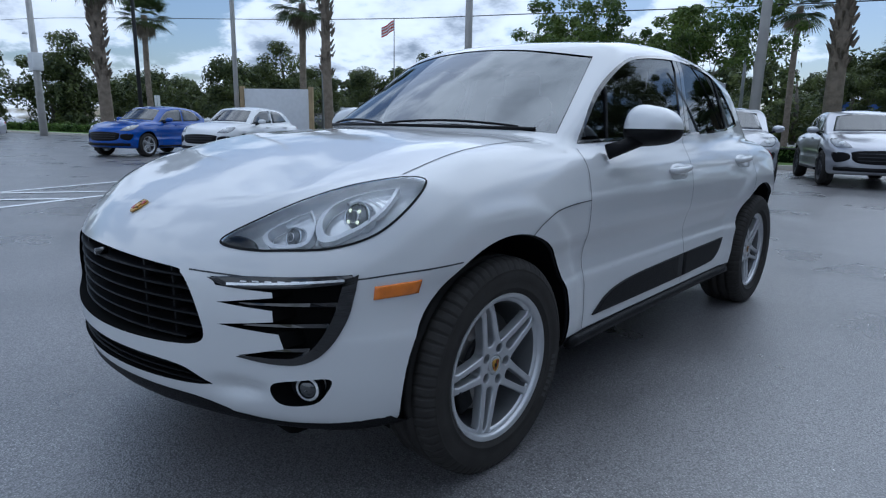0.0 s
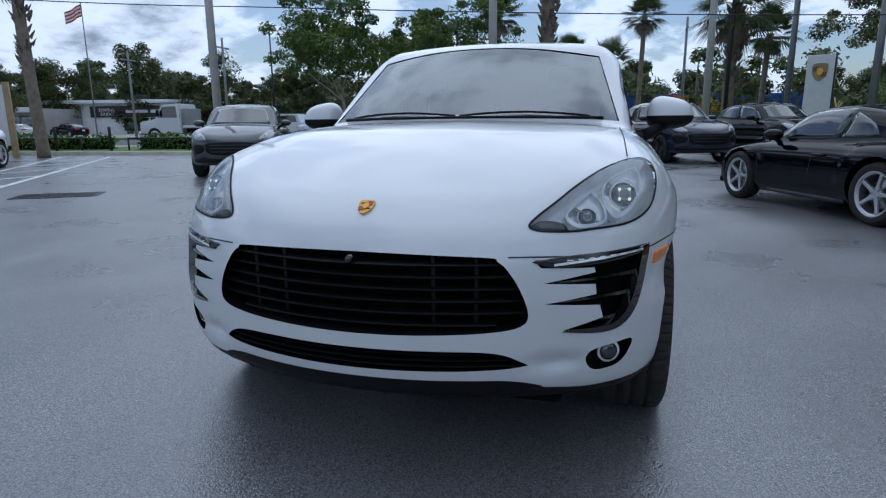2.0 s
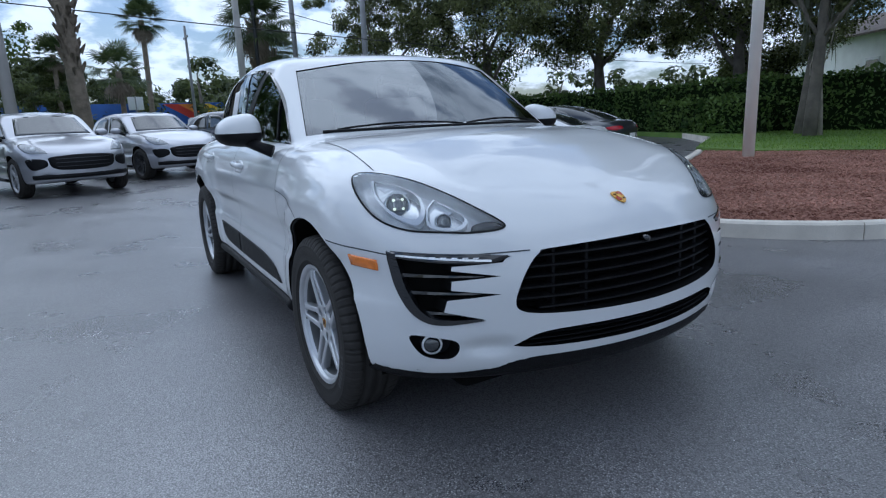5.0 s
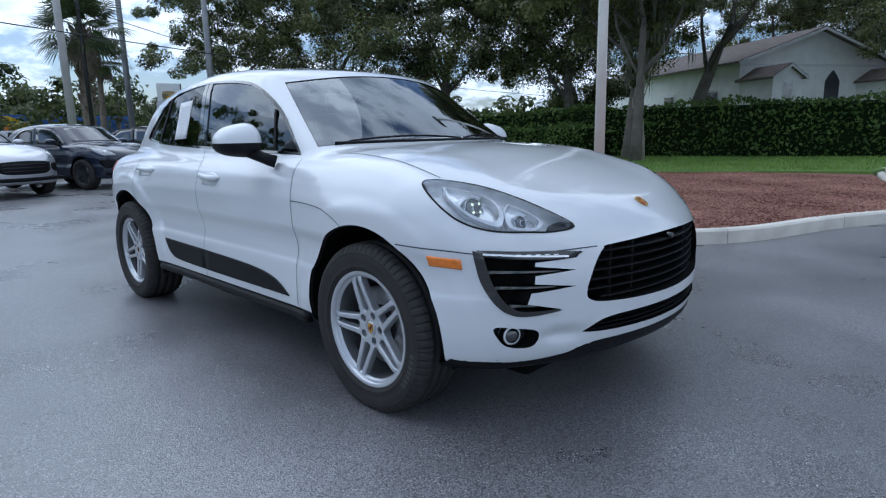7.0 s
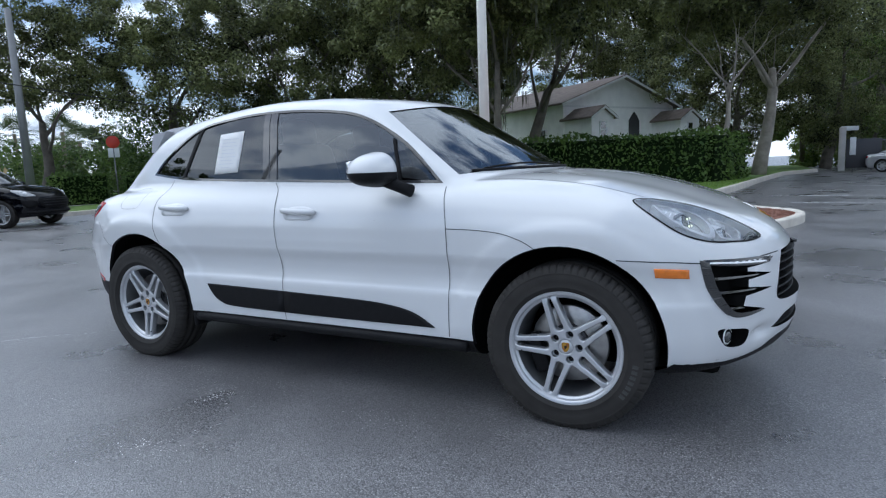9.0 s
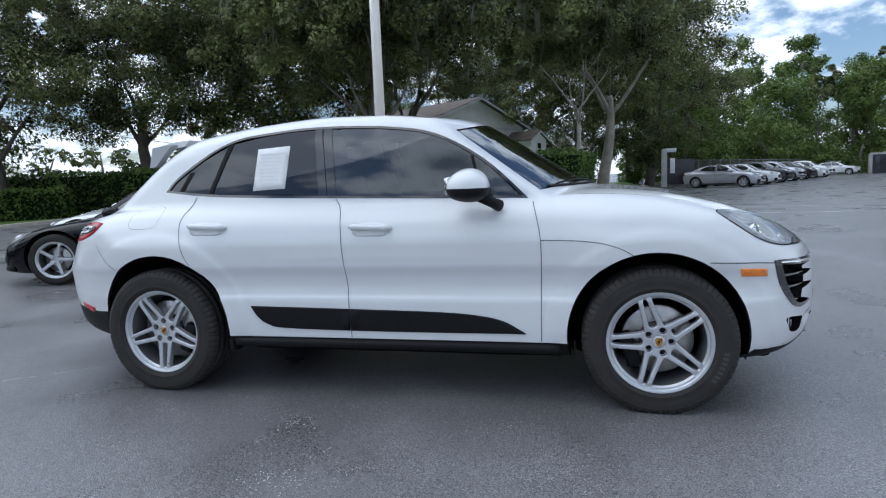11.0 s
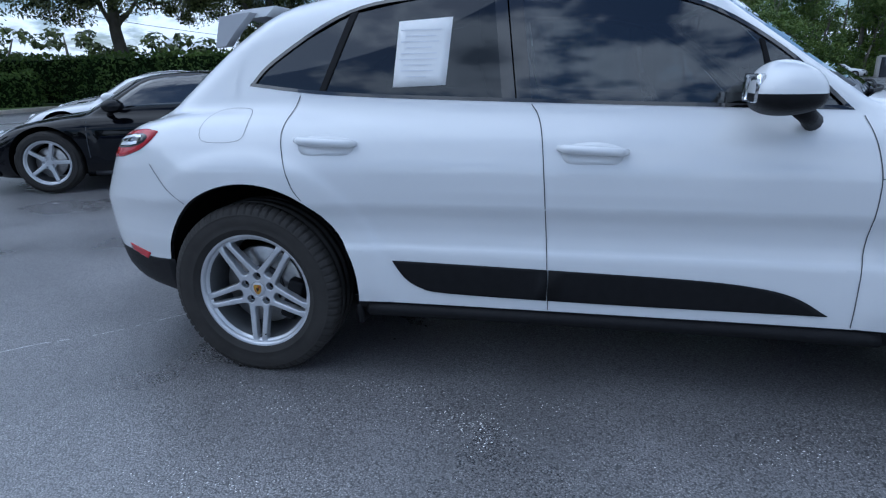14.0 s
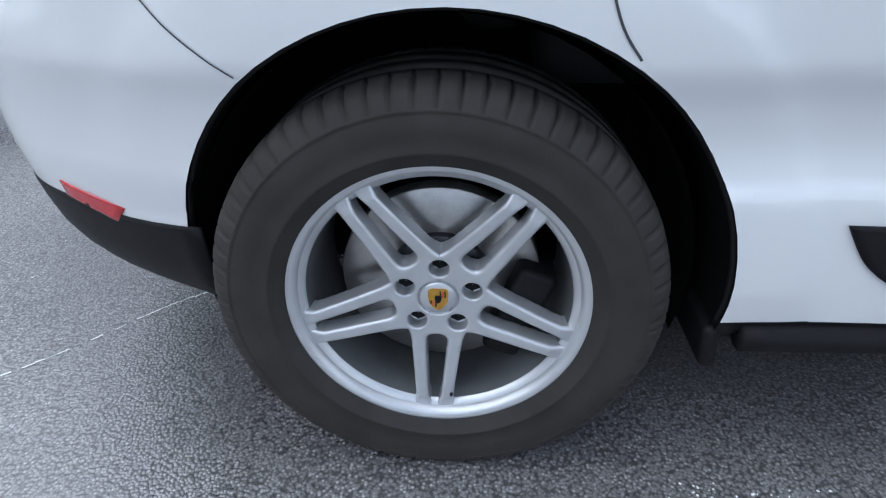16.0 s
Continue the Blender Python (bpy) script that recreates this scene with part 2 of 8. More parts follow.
M = {
    "asphalt": asphalt_material(),
    "line": material("line_paint", (0.76, 0.77, 0.78), 0.7, vary=0.2, scale=9, bump=0.002, bump_scale=150),
    "concrete": material("concrete", (0.60, 0.56, 0.49), 0.85, vary=0.18, scale=3, bump=0.004, bump_scale=90),
    "grit": material("grey_grit", (0.78, 0.78, 0.78), 0.8, vary=0.4, scale=14),
    "road": material("road_asphalt", (0.10, 0.10, 0.105), 0.8, vary=0.15, scale=0.5, bump=0.004),
    "walk": material("pale_pavement", (0.36, 0.35, 0.33), 0.85, vary=0.15, scale=0.8, bump=0.003),
    "grass": material("grass_ground", (0.085, 0.16, 0.03), 0.9, vary=0.3, scale=2.0, bump=0.02, bump_scale=40, color2=(0.15, 0.24, 0.045)),
    "mulch": material("mulch_ground", (0.18, 0.08, 0.057), 0.95, vary=0.4, scale=14, bump=0.03, bump_scale=30, color2=(0.28, 0.14, 0.10)),
    "chip": leaf_material("bark_chips", (0.15, 0.062, 0.043), (0.58, 0.33, 0.25), 0.9),
    "white_paint": material("white_car_paint", (0.67, 0.68, 0.69), 0.34, vary=0.008, scale=1.2, coat=1.0),
    "black": material("black_plastic", (0.008, 0.008, 0.009), 0.5, vary=0.2, scale=30, bump=0.0006, bump_scale=600, spec=0.15),
    "gloss_black": material("gloss_black", (0.006, 0.006, 0.007), 0.05, vary=0.1, coat=1.0),
    # near-black: the shade inside wells, grilles and pits is put into the colour
    "void": material("unlit_black", (0.004, 0.004, 0.004), 0.9, vary=0.2, scale=9, spec=0.1),
    "gap": material("shut_line", (0.05, 0.054, 0.06), 0.8, vary=0.1),
    "rubber": material("tyre_rubber", (0.027, 0.025, 0.023), 0.72, vary=0.25, scale=14, bump=0.0006, bump_scale=260, spec=0.3),
    "mark": material("tyre_mark", (0.045, 0.044, 0.043), 0.7, vary=0.2, scale=30),
    "alloy": material("silver_alloy", (0.54, 0.55, 0.57), 0.33, 0.6, vary=0.06, scale=20, bump=0.0002, bump_scale=700),
    # alloy darkened so that the shade inside the rim sits in its colour
    "barrel": material("shaded_alloy", (0.16, 0.165, 0.17), 0.45, 0.5, vary=0.15, scale=12),
    "dark_alloy": material("dark_alloy", (0.05, 0.05, 0.055), 0.4, 0.6, vary=0.1, scale=20),
    "disc": material("brake_disc", (0.34, 0.33, 0.32), 0.28, 0.9, vary=0.25, scale=22, bump=0.0004, bump_scale=300),
    "chrome": material("chrome", (0.75, 0.76, 0.78), 0.1, 1.0, vary=0.04, scale=8),
    "bezel": material("silver_bezel", (0.82, 0.83, 0.85), 0.22, 0.35, vary=0.04, scale=20),
    "amber": material("amber_lens", (0.75, 0.20, 0.015), 0.18, vary=0.12, scale=50, coat=0.6),
    "red_lens": material("red_lens", (0.42, 0.008, 0.018), 0.2, vary=0.15, scale=40, coat=0.25),
    "clear": glass("clear_lens", (0.97, 0.98, 0.99), 1.5),
    "screen": glass("windscreen_glass", (0.30, 0.34, 0.34), 2.5),
    "side_glass": glass("front_door_glass", (0.14, 0.18, 0.20), 1.85),
    "privacy": glass("privacy_glass", (0.045, 0.05, 0.055), 1.62),
    "far_glass": material("far_car_glass", (0.010, 0.013, 0.016), 0.06, vary=0.1, spec=0.5, coat=0.2),
    "lamp_dark": material("lamp_housing", (0.78, 0.785, 0.79), 0.35, 0.1, vary=0.15, scale=18),
    "lamp_mid": material("lamp_bowl", (0.85, 0.86, 0.88), 0.2, 0.6, vary=0.2, scale=25),
    "lamp_lit": material("lamp_reflector", (0.90, 0.91, 0.92), 0.16, 0.4, vary=0.08, scale=18),
    "stake_wood": material("raw_stake_wood", (0.42, 0.32, 0.15), 0.8, vary=0.2, scale=6),
    "far_lamp": material("clear_headlamp", (0.30, 0.31, 0.32), 0.15, 0.3, vary=0.3, scale=30, coat=0.6),
    "projector": material("projector_lens", (0.16, 0.17, 0.18), 0.06, 0.3, vary=0.1, spec=0.9, coat=0.5),
    "lamp_glow": glowing("glow_point", (0.97, 1.0, 0.70), 0.8),
    "interior": material("dark_trim", (0.03, 0.03, 0.032), 0.75, vary=0.2, scale=12, bump=0.001, bump_scale=300),
    "leather": material("beige_leather", (0.32, 0.29, 0.25), 0.55, vary=0.12, scale=10, bump=0.001, bump_scale=200),
    "gold": material("gold_enamel", (0.55, 0.30, 0.05), 0.25, 0.6, vary=0.15, scale=60),
    "red_enamel": material("red_enamel", (0.35, 0.02, 0.02), 0.3, vary=0.1),
    "paper": material("window_paper", (0.78, 0.78, 0.77), 0.8, vary=0.03, scale=5),
    "ink": material("grey_print", (0.67, 0.68, 0.71), 0.8, vary=0.1),
    "oak_bark": material("oak_bark", (0.13, 0.115, 0.095), 0.95, vary=0.35, scale=3, bump=0.03, bump_scale=14, detail=7),
    "pale_bark": material("pale_bark", (0.30, 0.27, 0.225), 0.95, vary=0.3, scale=3, bump=0.02, bump_scale=14, detail=7),
    "palm_bark": material("palm_bark", (0.20, 0.165, 0.125), 0.95, vary=0.35, scale=5, bump=0.03, bump_scale=18),
    "oak_leaf": leaf_material("oak_leaves", (0.008, 0.015, 0.005), (0.30, 0.33, 0.125)),
    "far_leaf": leaf_material("far_leaves", (0.025, 0.042, 0.014), (0.17, 0.20, 0.065)),
    "wood_leaf": leaf_material("wood_leaves", (0.045, 0.09, 0.02), (0.20, 0.27, 0.06)),
    "hedge_leaf": leaf_material("hedge_leaves", (0.030, 0.070, 0.014), (0.19, 0.28, 0.065)),
    "grass_blade": leaf_material("grass_blades", (0.14, 0.24, 0.04), (0.27, 0.39, 0.075), 0.6),
    # near-black green: the shade between the leaves is put into the colour
    "hedge_core": material("hedge_inner_shade", (0.010, 0.018, 0.006), 0.95, vary=0.4, scale=9, spec=0.05),
    "palm_leaf": leaf_material("palm_leaves", (0.030, 0.055, 0.017), (0.12, 0.15, 0.055)),
    "moss": leaf_material("hanging_moss", (0.11, 0.12, 0.08), (0.20, 0.21, 0.15), 0.9),
    "lamp_white": material("white_lamp_paint", (0.86, 0.84, 0.77), 0.5, vary=0.05, scale=3),
    "pole": material("concrete_pole", (0.45, 0.435, 0.41), 0.8, vary=0.12, scale=2, bump=0.003),
    "grey_pole": material("grey_metal_pole", (0.22, 0.225, 0.23), 0.55, 0.3, vary=0.12, scale=2),
    "black_pole": material("black_pole_paint", (0.02, 0.021, 0.022), 0.5, vary=0.1),
    "white_wall": material("white_siding", (0.86, 0.86, 0.86), 0.8, vary=0.08, scale=1.5, bump=0.004, bump_scale=40),
    "grey_wall": material("grey_panel", (0.42, 0.43, 0.45), 0.55, 0.2, vary=0.05, scale=0.6),
    "shingle": material("roof_shingle", (0.15, 0.125, 0.11), 0.9, vary=0.3, scale=2.5, bump=0.02, bump_scale=12),
    "dark_sign": material("dark_fascia", (0.03, 0.032, 0.035), 0.5, vary=0.1),
    "white_sign": material("white_sign", (0.72, 0.73, 0.74), 0.5, vary=0.05),
    "yellow": material("yellow_paint", (0.80, 0.52, 0.02), 0.45, vary=0.08, scale=6),
    "blue": material("blue_panel", (0.03, 0.10, 0.35), 0.5, vary=0.15, scale=1),
    "red": material("red_panel", (0.55, 0.05, 0.03), 0.5, vary=0.12, scale=2),
    "orange": material("orange_panel", (0.75, 0.25, 0.04), 0.5, vary=0.1, scale=2),
    "tan": material("tan_timber", (0.35, 0.26, 0.14), 0.7, vary=0.2, scale=4),
}
for key, col in (("blue_car", (0.006, 0.07, 0.36)), ("silver_car", (0.50, 0.505, 0.54)), ("grey_car", (0.05, 0.054, 0.062)), ("black_car", (0.003, 0.0033, 0.005)), ("navy_car", (0.012, 0.018, 0.035)), ("dark_car", (0.016, 0.017, 0.02)), ("white_far", (0.72, 0.73, 0.74))):
    M[key] = material(key + "_paint", col, 0.28 if "silver" in key else 0.35, 0.6 if "silver" in key or "grey" in key else 0.0, vary=0.03, scale=1.5, coat=0.6 if "black" in key else 1.0, spec=0.5 if "white" in key else 0.0 if "black" in key else 0.1)
M["far_glass"].node_tree.nodes["Principled BSDF"].inputs["IOR"].default_value = 1.95
M["far_glass"].node_tree.nodes["Principled BSDF"].inputs["Specular IOR Level"].default_value = 0.5


# ---- mesh helpers ----
from mathutils.bvhtree import BVHTree


def mesh_of(name, verts, faces, smooth=False):
    me = bpy.data.meshes.new(name)
    me.from_pydata([tuple(map(float, v)) for v in verts], [], [tuple(int(i) for i in f) for f in faces])
    if smooth:
        me.polygons.foreach_set("use_smooth", [True] * len(me.polygons))
    me.update()
    return me


def quads_of(name, verts, quads, smooth=False):
    """A mesh from arrays of vertices and of four-cornered faces."""
    me = bpy.data.meshes.new(name)
    verts, quads = np.asarray(verts, np.float32), np.asarray(quads, np.int32)
    me.vertices.add(len(verts))
    me.vertices.foreach_set("co", verts.ravel())
    me.loops.add(quads.size)
    me.loops.foreach_set("vertex_index", quads.ravel())
    me.polygons.add(len(quads))
    me.polygons.foreach_set("loop_start", np.arange(len(quads), dtype=np.int32) * quads.shape[1])
    if smooth:
        me.polygons.foreach_set("use_smooth", np.ones(len(quads), bool))
    me.update(calc_edges=True)
    return me


def part(name, data, mat, parent=None, label="", m=None):
    """One mesh object, under a thing or under a part."""
    if isinstance(data, bmesh.types.BMesh):
        bm, data = data, bpy.data.meshes.new(name)
        bm.to_mesh(data)
        bm.free()
    if mat is not None:
        data.materials.clear()
        data.materials.append(M[mat] if isinstance(mat, str) else mat)
    ob = new(name, data)
    if parent is not None:
        ob.parent = parent
    if m is not None:
        ob.matrix_basis = m
    if label:
        tagged(ob, label)
    return ob


def empty(name, m, label, category, group="", kind=""):
    ob = new(name)
    ob.empty_display_size = 0.2
    ob.matrix_basis = m
    return tagged(ob, label, category, group, kind)


def box(x0, x1, y0, y1, z0, z1, bevel=0.0, segs=2):
    bm = bmesh.new()
    bmesh.ops.create_cube(bm, size=1.0, matrix=Matrix.Translation(((x0 + x1) / 2, (y0 + y1) / 2, (z0 + z1) / 2)) @ Matrix.Diagonal((x1 - x0, y1 - y0, z1 - z0, 1)))
    if bevel:
        bmesh.ops.bevel(bm, geom=bm.edges[:], offset=bevel, segments=segs, profile=0.5, affect="EDGES")
        for f in bm.faces:
            f.smooth = True
    return bm


def join(*bms):
    out = bmesh.new()
    for bm in bms:
        me = bpy.data.meshes.new("tmp")
        bm.to_mesh(me)
        out.from_mesh(me)
        bpy.data.meshes.remove(me)
        bm.free()
    return out


def tube(points, radii, sides=8, cap=True):
    """Vertices and faces of a tapered tube along points."""
    pts = [Vector(p) for p in points]
    verts, faces = [], []
    for i, p in enumerate(pts):
        d = (pts[min(i + 1, len(pts) - 1)] - pts[max(i - 1, 0)]).normalized()
        up = Vector((0, 0, 1)) if abs(d.z) < 0.9 else Vector((1, 0, 0))
        a = d.cross(up).normalized()
        b = d.cross(a)
        for k in range(sides):
            w = 2 * math.pi * k / sides
            verts.append(p + (a * math.cos(w) + b * math.sin(w)) * radii[i])
    for i in range(len(pts) - 1):
        for k in range(sides):
            n = (k + 1) % sides
            faces.append((i * sides + k, i * sides + n, (i + 1) * sides + n, (i + 1) * sides + k))
    if cap:
        faces.append(tuple(range(sides))[::-1])
        faces.append(tuple((len(pts) - 1) * sides + k for k in range(sides)))
    return verts, faces


def tubes(name, specs, sides=8):
    verts, faces = [], []
    for pts, rad in specs:
        v, f = tube(pts, rad, sides)
        faces += [tuple(i + len(verts) for i in g) for g in f]
        verts += v
    return mesh_of(name, verts, faces, True)


def revolve(profile, segs, axis="y", ripple=None):
    """Quads of a profile of (radius, along) turned round an axis. ripple(k, j): a factor on the radius."""
    verts, quads = [], []
    n = len(profile)
    for k in range(segs):
        w = 2 * math.pi * k / segs
        for j, (r, a) in enumerate(profile):
            if ripple:
                r = r * ripple(k, j)
            verts.append((r * math.cos(w), a, r * math.sin(w)) if axis == "y" else (r * math.cos(w), r * math.sin(w), a))
    for k in range(segs):
        for j in range(n - 1):
            a, b = k * n + j, ((k + 1) % segs) * n + j
            quads.append((a, a + 1, b + 1, b))
    return np.array(verts), np.array(quads)


def knots(x, pts):
    """A smooth curve through (x, value) pairs in rising x: cubic, with slopes that never overshoot."""
    xs, ys = np.array(pts, float).T
    h, d = np.diff(xs), np.diff(ys) / np.diff(xs)
    s = np.zeros(len(xs))
    for i in range(1, len(xs) - 1):
        s[i] = 0 if d[i - 1] * d[i] <= 0 else 2 * d[i - 1] * d[i] / (d[i - 1] + d[i])
    s[0], s[-1] = d[0], d[-1]
    x = np.clip(x, xs[0], xs[-1])
    i = np.clip(np.searchsorted(xs, x, side="right") - 1, 0, len(h) - 1)
    t = (x - xs[i]) / h[i]
    return (1 + 2 * t) * (1 - t) ** 2 * ys[i] + t * (1 - t) ** 2 * h[i] * s[i] + t * t * (3 - 2 * t) * ys[i + 1] + t * t * (t - 1) * h[i] * s[i + 1]


def smax(a, b, k):
    return np.maximum(a, b) + np.maximum(k - np.abs(a - b), 0) ** 2 / (4 * k)


def smin(a, b, k):
    return -smax(-a, -b, k)


def gradient(field, p, e=2e-3):
    g = np.stack([field(*(p + e * d).T) - field(*(p - e * d).T) for d in np.eye(3)], -1) / (2 * e)
    return g


def skin(field, lo, hi, step):
    """The surface where a field of space is zero, as quads of even size (surface nets, then drawn onto the field)."""
    axes = [np.arange(l, h + step, step) for l, h in zip(lo, hi)]
    F = field(*np.meshgrid(*axes, indexing="ij", sparse=True)) + np.zeros([len(a) for a in axes])
    inside = F < 0
    n = np.array(F.shape) - 1
    count = np.zeros(n, np.int8)
    for i in (0, 1):
        for j in (0, 1):
            for k in (0, 1):
                count += inside[i:n[0] + i, j:n[1] + j, k:n[2] + k]
    cells = np.argwhere((count > 0) & (count < 8))
    number = -np.ones(n, np.int64)
    number[tuple(cells.T)] = np.arange(len(cells))
    verts = np.array(lo) + (cells + 0.5) * step
    for _ in range(6):
        f, g = field(*verts.T), gradient(field, verts)
        move = -f[:, None] * g / np.maximum((g * g).sum(-1, keepdims=True), 0.1)
        verts = verts + np.clip(move, -0.6 * step, 0.6 * step)
    quads = []
    for ax in range(3):
        a, b = (ax + 1) % 3, (ax + 2) % 3
        cut = [slice(None)] * 3
        c0, c1 = list(cut), list(cut)
        c0[ax], c1[ax] = slice(0, -1), slice(1, None)
        s0, s1 = inside[tuple(c0)], inside[tuple(c1)]
        for flip in (False, True):
            e = np.argwhere((s0 & ~s1) if not flip else (~s0 & s1))
            e = e[(e[:, a] > 0) & (e[:, b] > 0) & (e[:, a] < n[a]) & (e[:, b] < n[b])]
            ids = []
            for oa, ob in ((-1, -1), (0, -1), (0, 0), (-1, 0)):
                q = e.copy()
                q[:, a] += oa
                q[:, b] += ob
                ids.append(number[tuple(q.T)])
            q = np.stack(ids if not flip else ids[::-1], -1)
            quads.append(q)
    return verts, np.concatenate(quads)


def smooth_loop(points, n=8, closed=True):
    """A rounded closed line through points. A point given twice stays a sharp corner."""
    P = [Vector(p) for p in points]
    out, N = [], len(P)
    for i in range(N if closed else N - 1):
        p0, p1, p2, p3 = P[(i - 1) % N], P[i], P[(i + 1) % N], P[(i + 2) % N]
        if not closed:
            p0, p3 = P[max(i - 1, 0)], P[min(i + 2, N - 1)]
        if (p2 - p1).length < 1e-6:
            continue
        for k in range(n):
            t = k / n
            out.append(0.5 * (2 * p1 + (p2 - p0) * t + (2 * p0 - 5 * p1 + 4 * p2 - p3) * t * t + (3 * p1 - p0 - 3 * p2 + p3) * t ** 3))
    if not closed:
        out.append(P[-1])
    return out


def laid(tree, p, off):
    co, no, _, _ = tree.find_nearest(p)
    return co + no * off


def patch(tree, loop, off=0.002, edge=0.006, rings=6, bulge=0.0):
    """A piece laid on a surface, bounded by a loop of points, with a turned-down edge."""
    bm = bmesh.new()
    c = sum(loop, Vector()) / len(loop)
    rows = [[bm.verts.new(laid(tree, p, off - edge)) for p in loop]]
    for r in range(rings):
        f = 1 - r / rings
        rows.append([bm.verts.new(laid(tree, c.lerp(p, f), off + bulge * (1 - f * f))) for p in loop])
    mid = bm.verts.new(laid(tree, c, off + bulge))
    n = len(loop)
    for a, b in zip(rows, rows[1:]):
        for k in range(n):
            bm.faces.new((a[k], a[(k + 1) % n], b[(k + 1) % n], b[k]))
    for k in range(n):
        bm.faces.new((rows[-1][k], rows[-1][(k + 1) % n], mid))
    bmesh.ops.recalc_face_normals(bm, faces=bm.faces)
    up = sum((f.normal.dot(tree.find_nearest(f.calc_center_median())[1]) for f in bm.faces if len(f.verts) == 3))
    if up < 0:
        bmesh.ops.reverse_faces(bm, faces=bm.faces)
    for f in bm.faces:
        f.smooth = True
    return bm


def ribbon(tree, line, width, off=0.0015, closed=False):
    """A narrow strip that follows a surface along a line."""
    bm = bmesh.new()
    pairs, n = [], len(line)
    for i, p in enumerate(line):
        a, b = line[(i - 1) % n if closed else max(i - 1, 0)], line[(i + 1) % n if closed else min(i + 1, n - 1)]
        co, no, _, _ = tree.find_nearest(p)
        side = (b - a).cross(no).normalized() * (width / 2)
        pairs.append([bm.verts.new(laid(tree, co + s, off)) for s in (-side, side)])
    for i in range(n if closed else n - 1):
        (a, b), (c, d) = pairs[i], pairs[(i + 1) % n]
        bm.faces.new((a, b, d, c))
    bmesh.ops.recalc_face_normals(bm, faces=bm.faces)
    for f in bm.faces:
        f.smooth = True
    return bm


def frame_strip(tree, outer, inner, off=0.002, depth=0.01):
    """A flat ring on a surface between two loops of the same count, with a turned-in inner edge."""
    bm = bmesh.new()
    o = [bm.verts.new(laid(tree, p, off)) for p in outer]
    i = [bm.verts.new(laid(tree, p, off)) for p in inner]
    j = [bm.verts.new(laid(tree, p, off - depth)) for p in inner]
    e = [bm.verts.new(laid(tree, p, off - depth)) for p in outer]
    n = len(o)
    for a, b in ((o, i), (i, j), (e, o)):
        for k in range(n):
            bm.faces.new((a[k], a[(k + 1) % n], b[(k + 1) % n], b[k]))
    bmesh.ops.recalc_face_normals(bm, faces=bm.faces)
    return bm


def band(tree, outer, inner, off, depth):
    """A strip between two open lines of the same count, standing proud of a surface, its edges turned in."""
    bm = bmesh.new()
    rows = []
    for a, b in zip(outer, inner):
        rows.append([bm.verts.new(p) for p in (laid(tree, a, off - 0.010), laid(tree, a.lerp(b, 0.06), off), laid(tree, a.lerp(b, 0.94), off), laid(tree, b, off - depth))])
    for p, q in zip(rows, rows[1:]):
        for k in range(3):
            bm.faces.new((p[k], p[k + 1], q[k + 1], q[k]))
    bmesh.ops.recalc_face_normals(bm, faces=bm.faces)
    if sum(f.normal.dot(tree.find_nearest(f.calc_center_median())[1]) for f in bm.faces) < 0:
        bmesh.ops.reverse_faces(bm, faces=bm.faces)
    return bm


def prism(loop, axis, lo, hi):
    """A closed solid: a loop drawn out along an axis between two places."""
    bm = bmesh.new()
    rows = []
    for v in (lo, hi):
        row = []
        for p in loop:
            q = list(p)
            q[axis] = v
            row.append(bm.verts.new(q))
        rows.append(row)
    n = len(loop)
    for k in range(n):
        bm.faces.new((rows[0][k], rows[0][(k + 1) % n], rows[1][(k + 1) % n], rows[1][k]))
    bm.faces.new(rows[0])
    bm.faces.new(rows[1])
    bmesh.ops.recalc_face_normals(bm, faces=bm.faces)
    return bm


def carved(me, cutter_bm):
    """The mesh with the cutter's solids taken out of it."""
    cm = bpy.data.meshes.new("cutter")
    cutter_bm.to_mesh(cm)
    cutter_bm.free()
    a, b = new("carve_a", me), new("carve_b", cm)
    mod = a.modifiers.new("cut", "BOOLEAN")
    mod.operation, mod.object, mod.solver = "DIFFERENCE", b, "EXACT"
    bpy.context.view_layer.update()
    out = bpy.data.meshes.new_from_object(a.evaluated_get(bpy.context.evaluated_depsgraph_get()))
    for o in (a, b):
        bpy.data.objects.remove(o)
    bpy.data.meshes.remove(cm)
    return out


def bvh_of(me):
    return BVHTree.FromPolygons([v.co[:] for v in me.vertices], [p.vertices[:] for p in me.polygons])


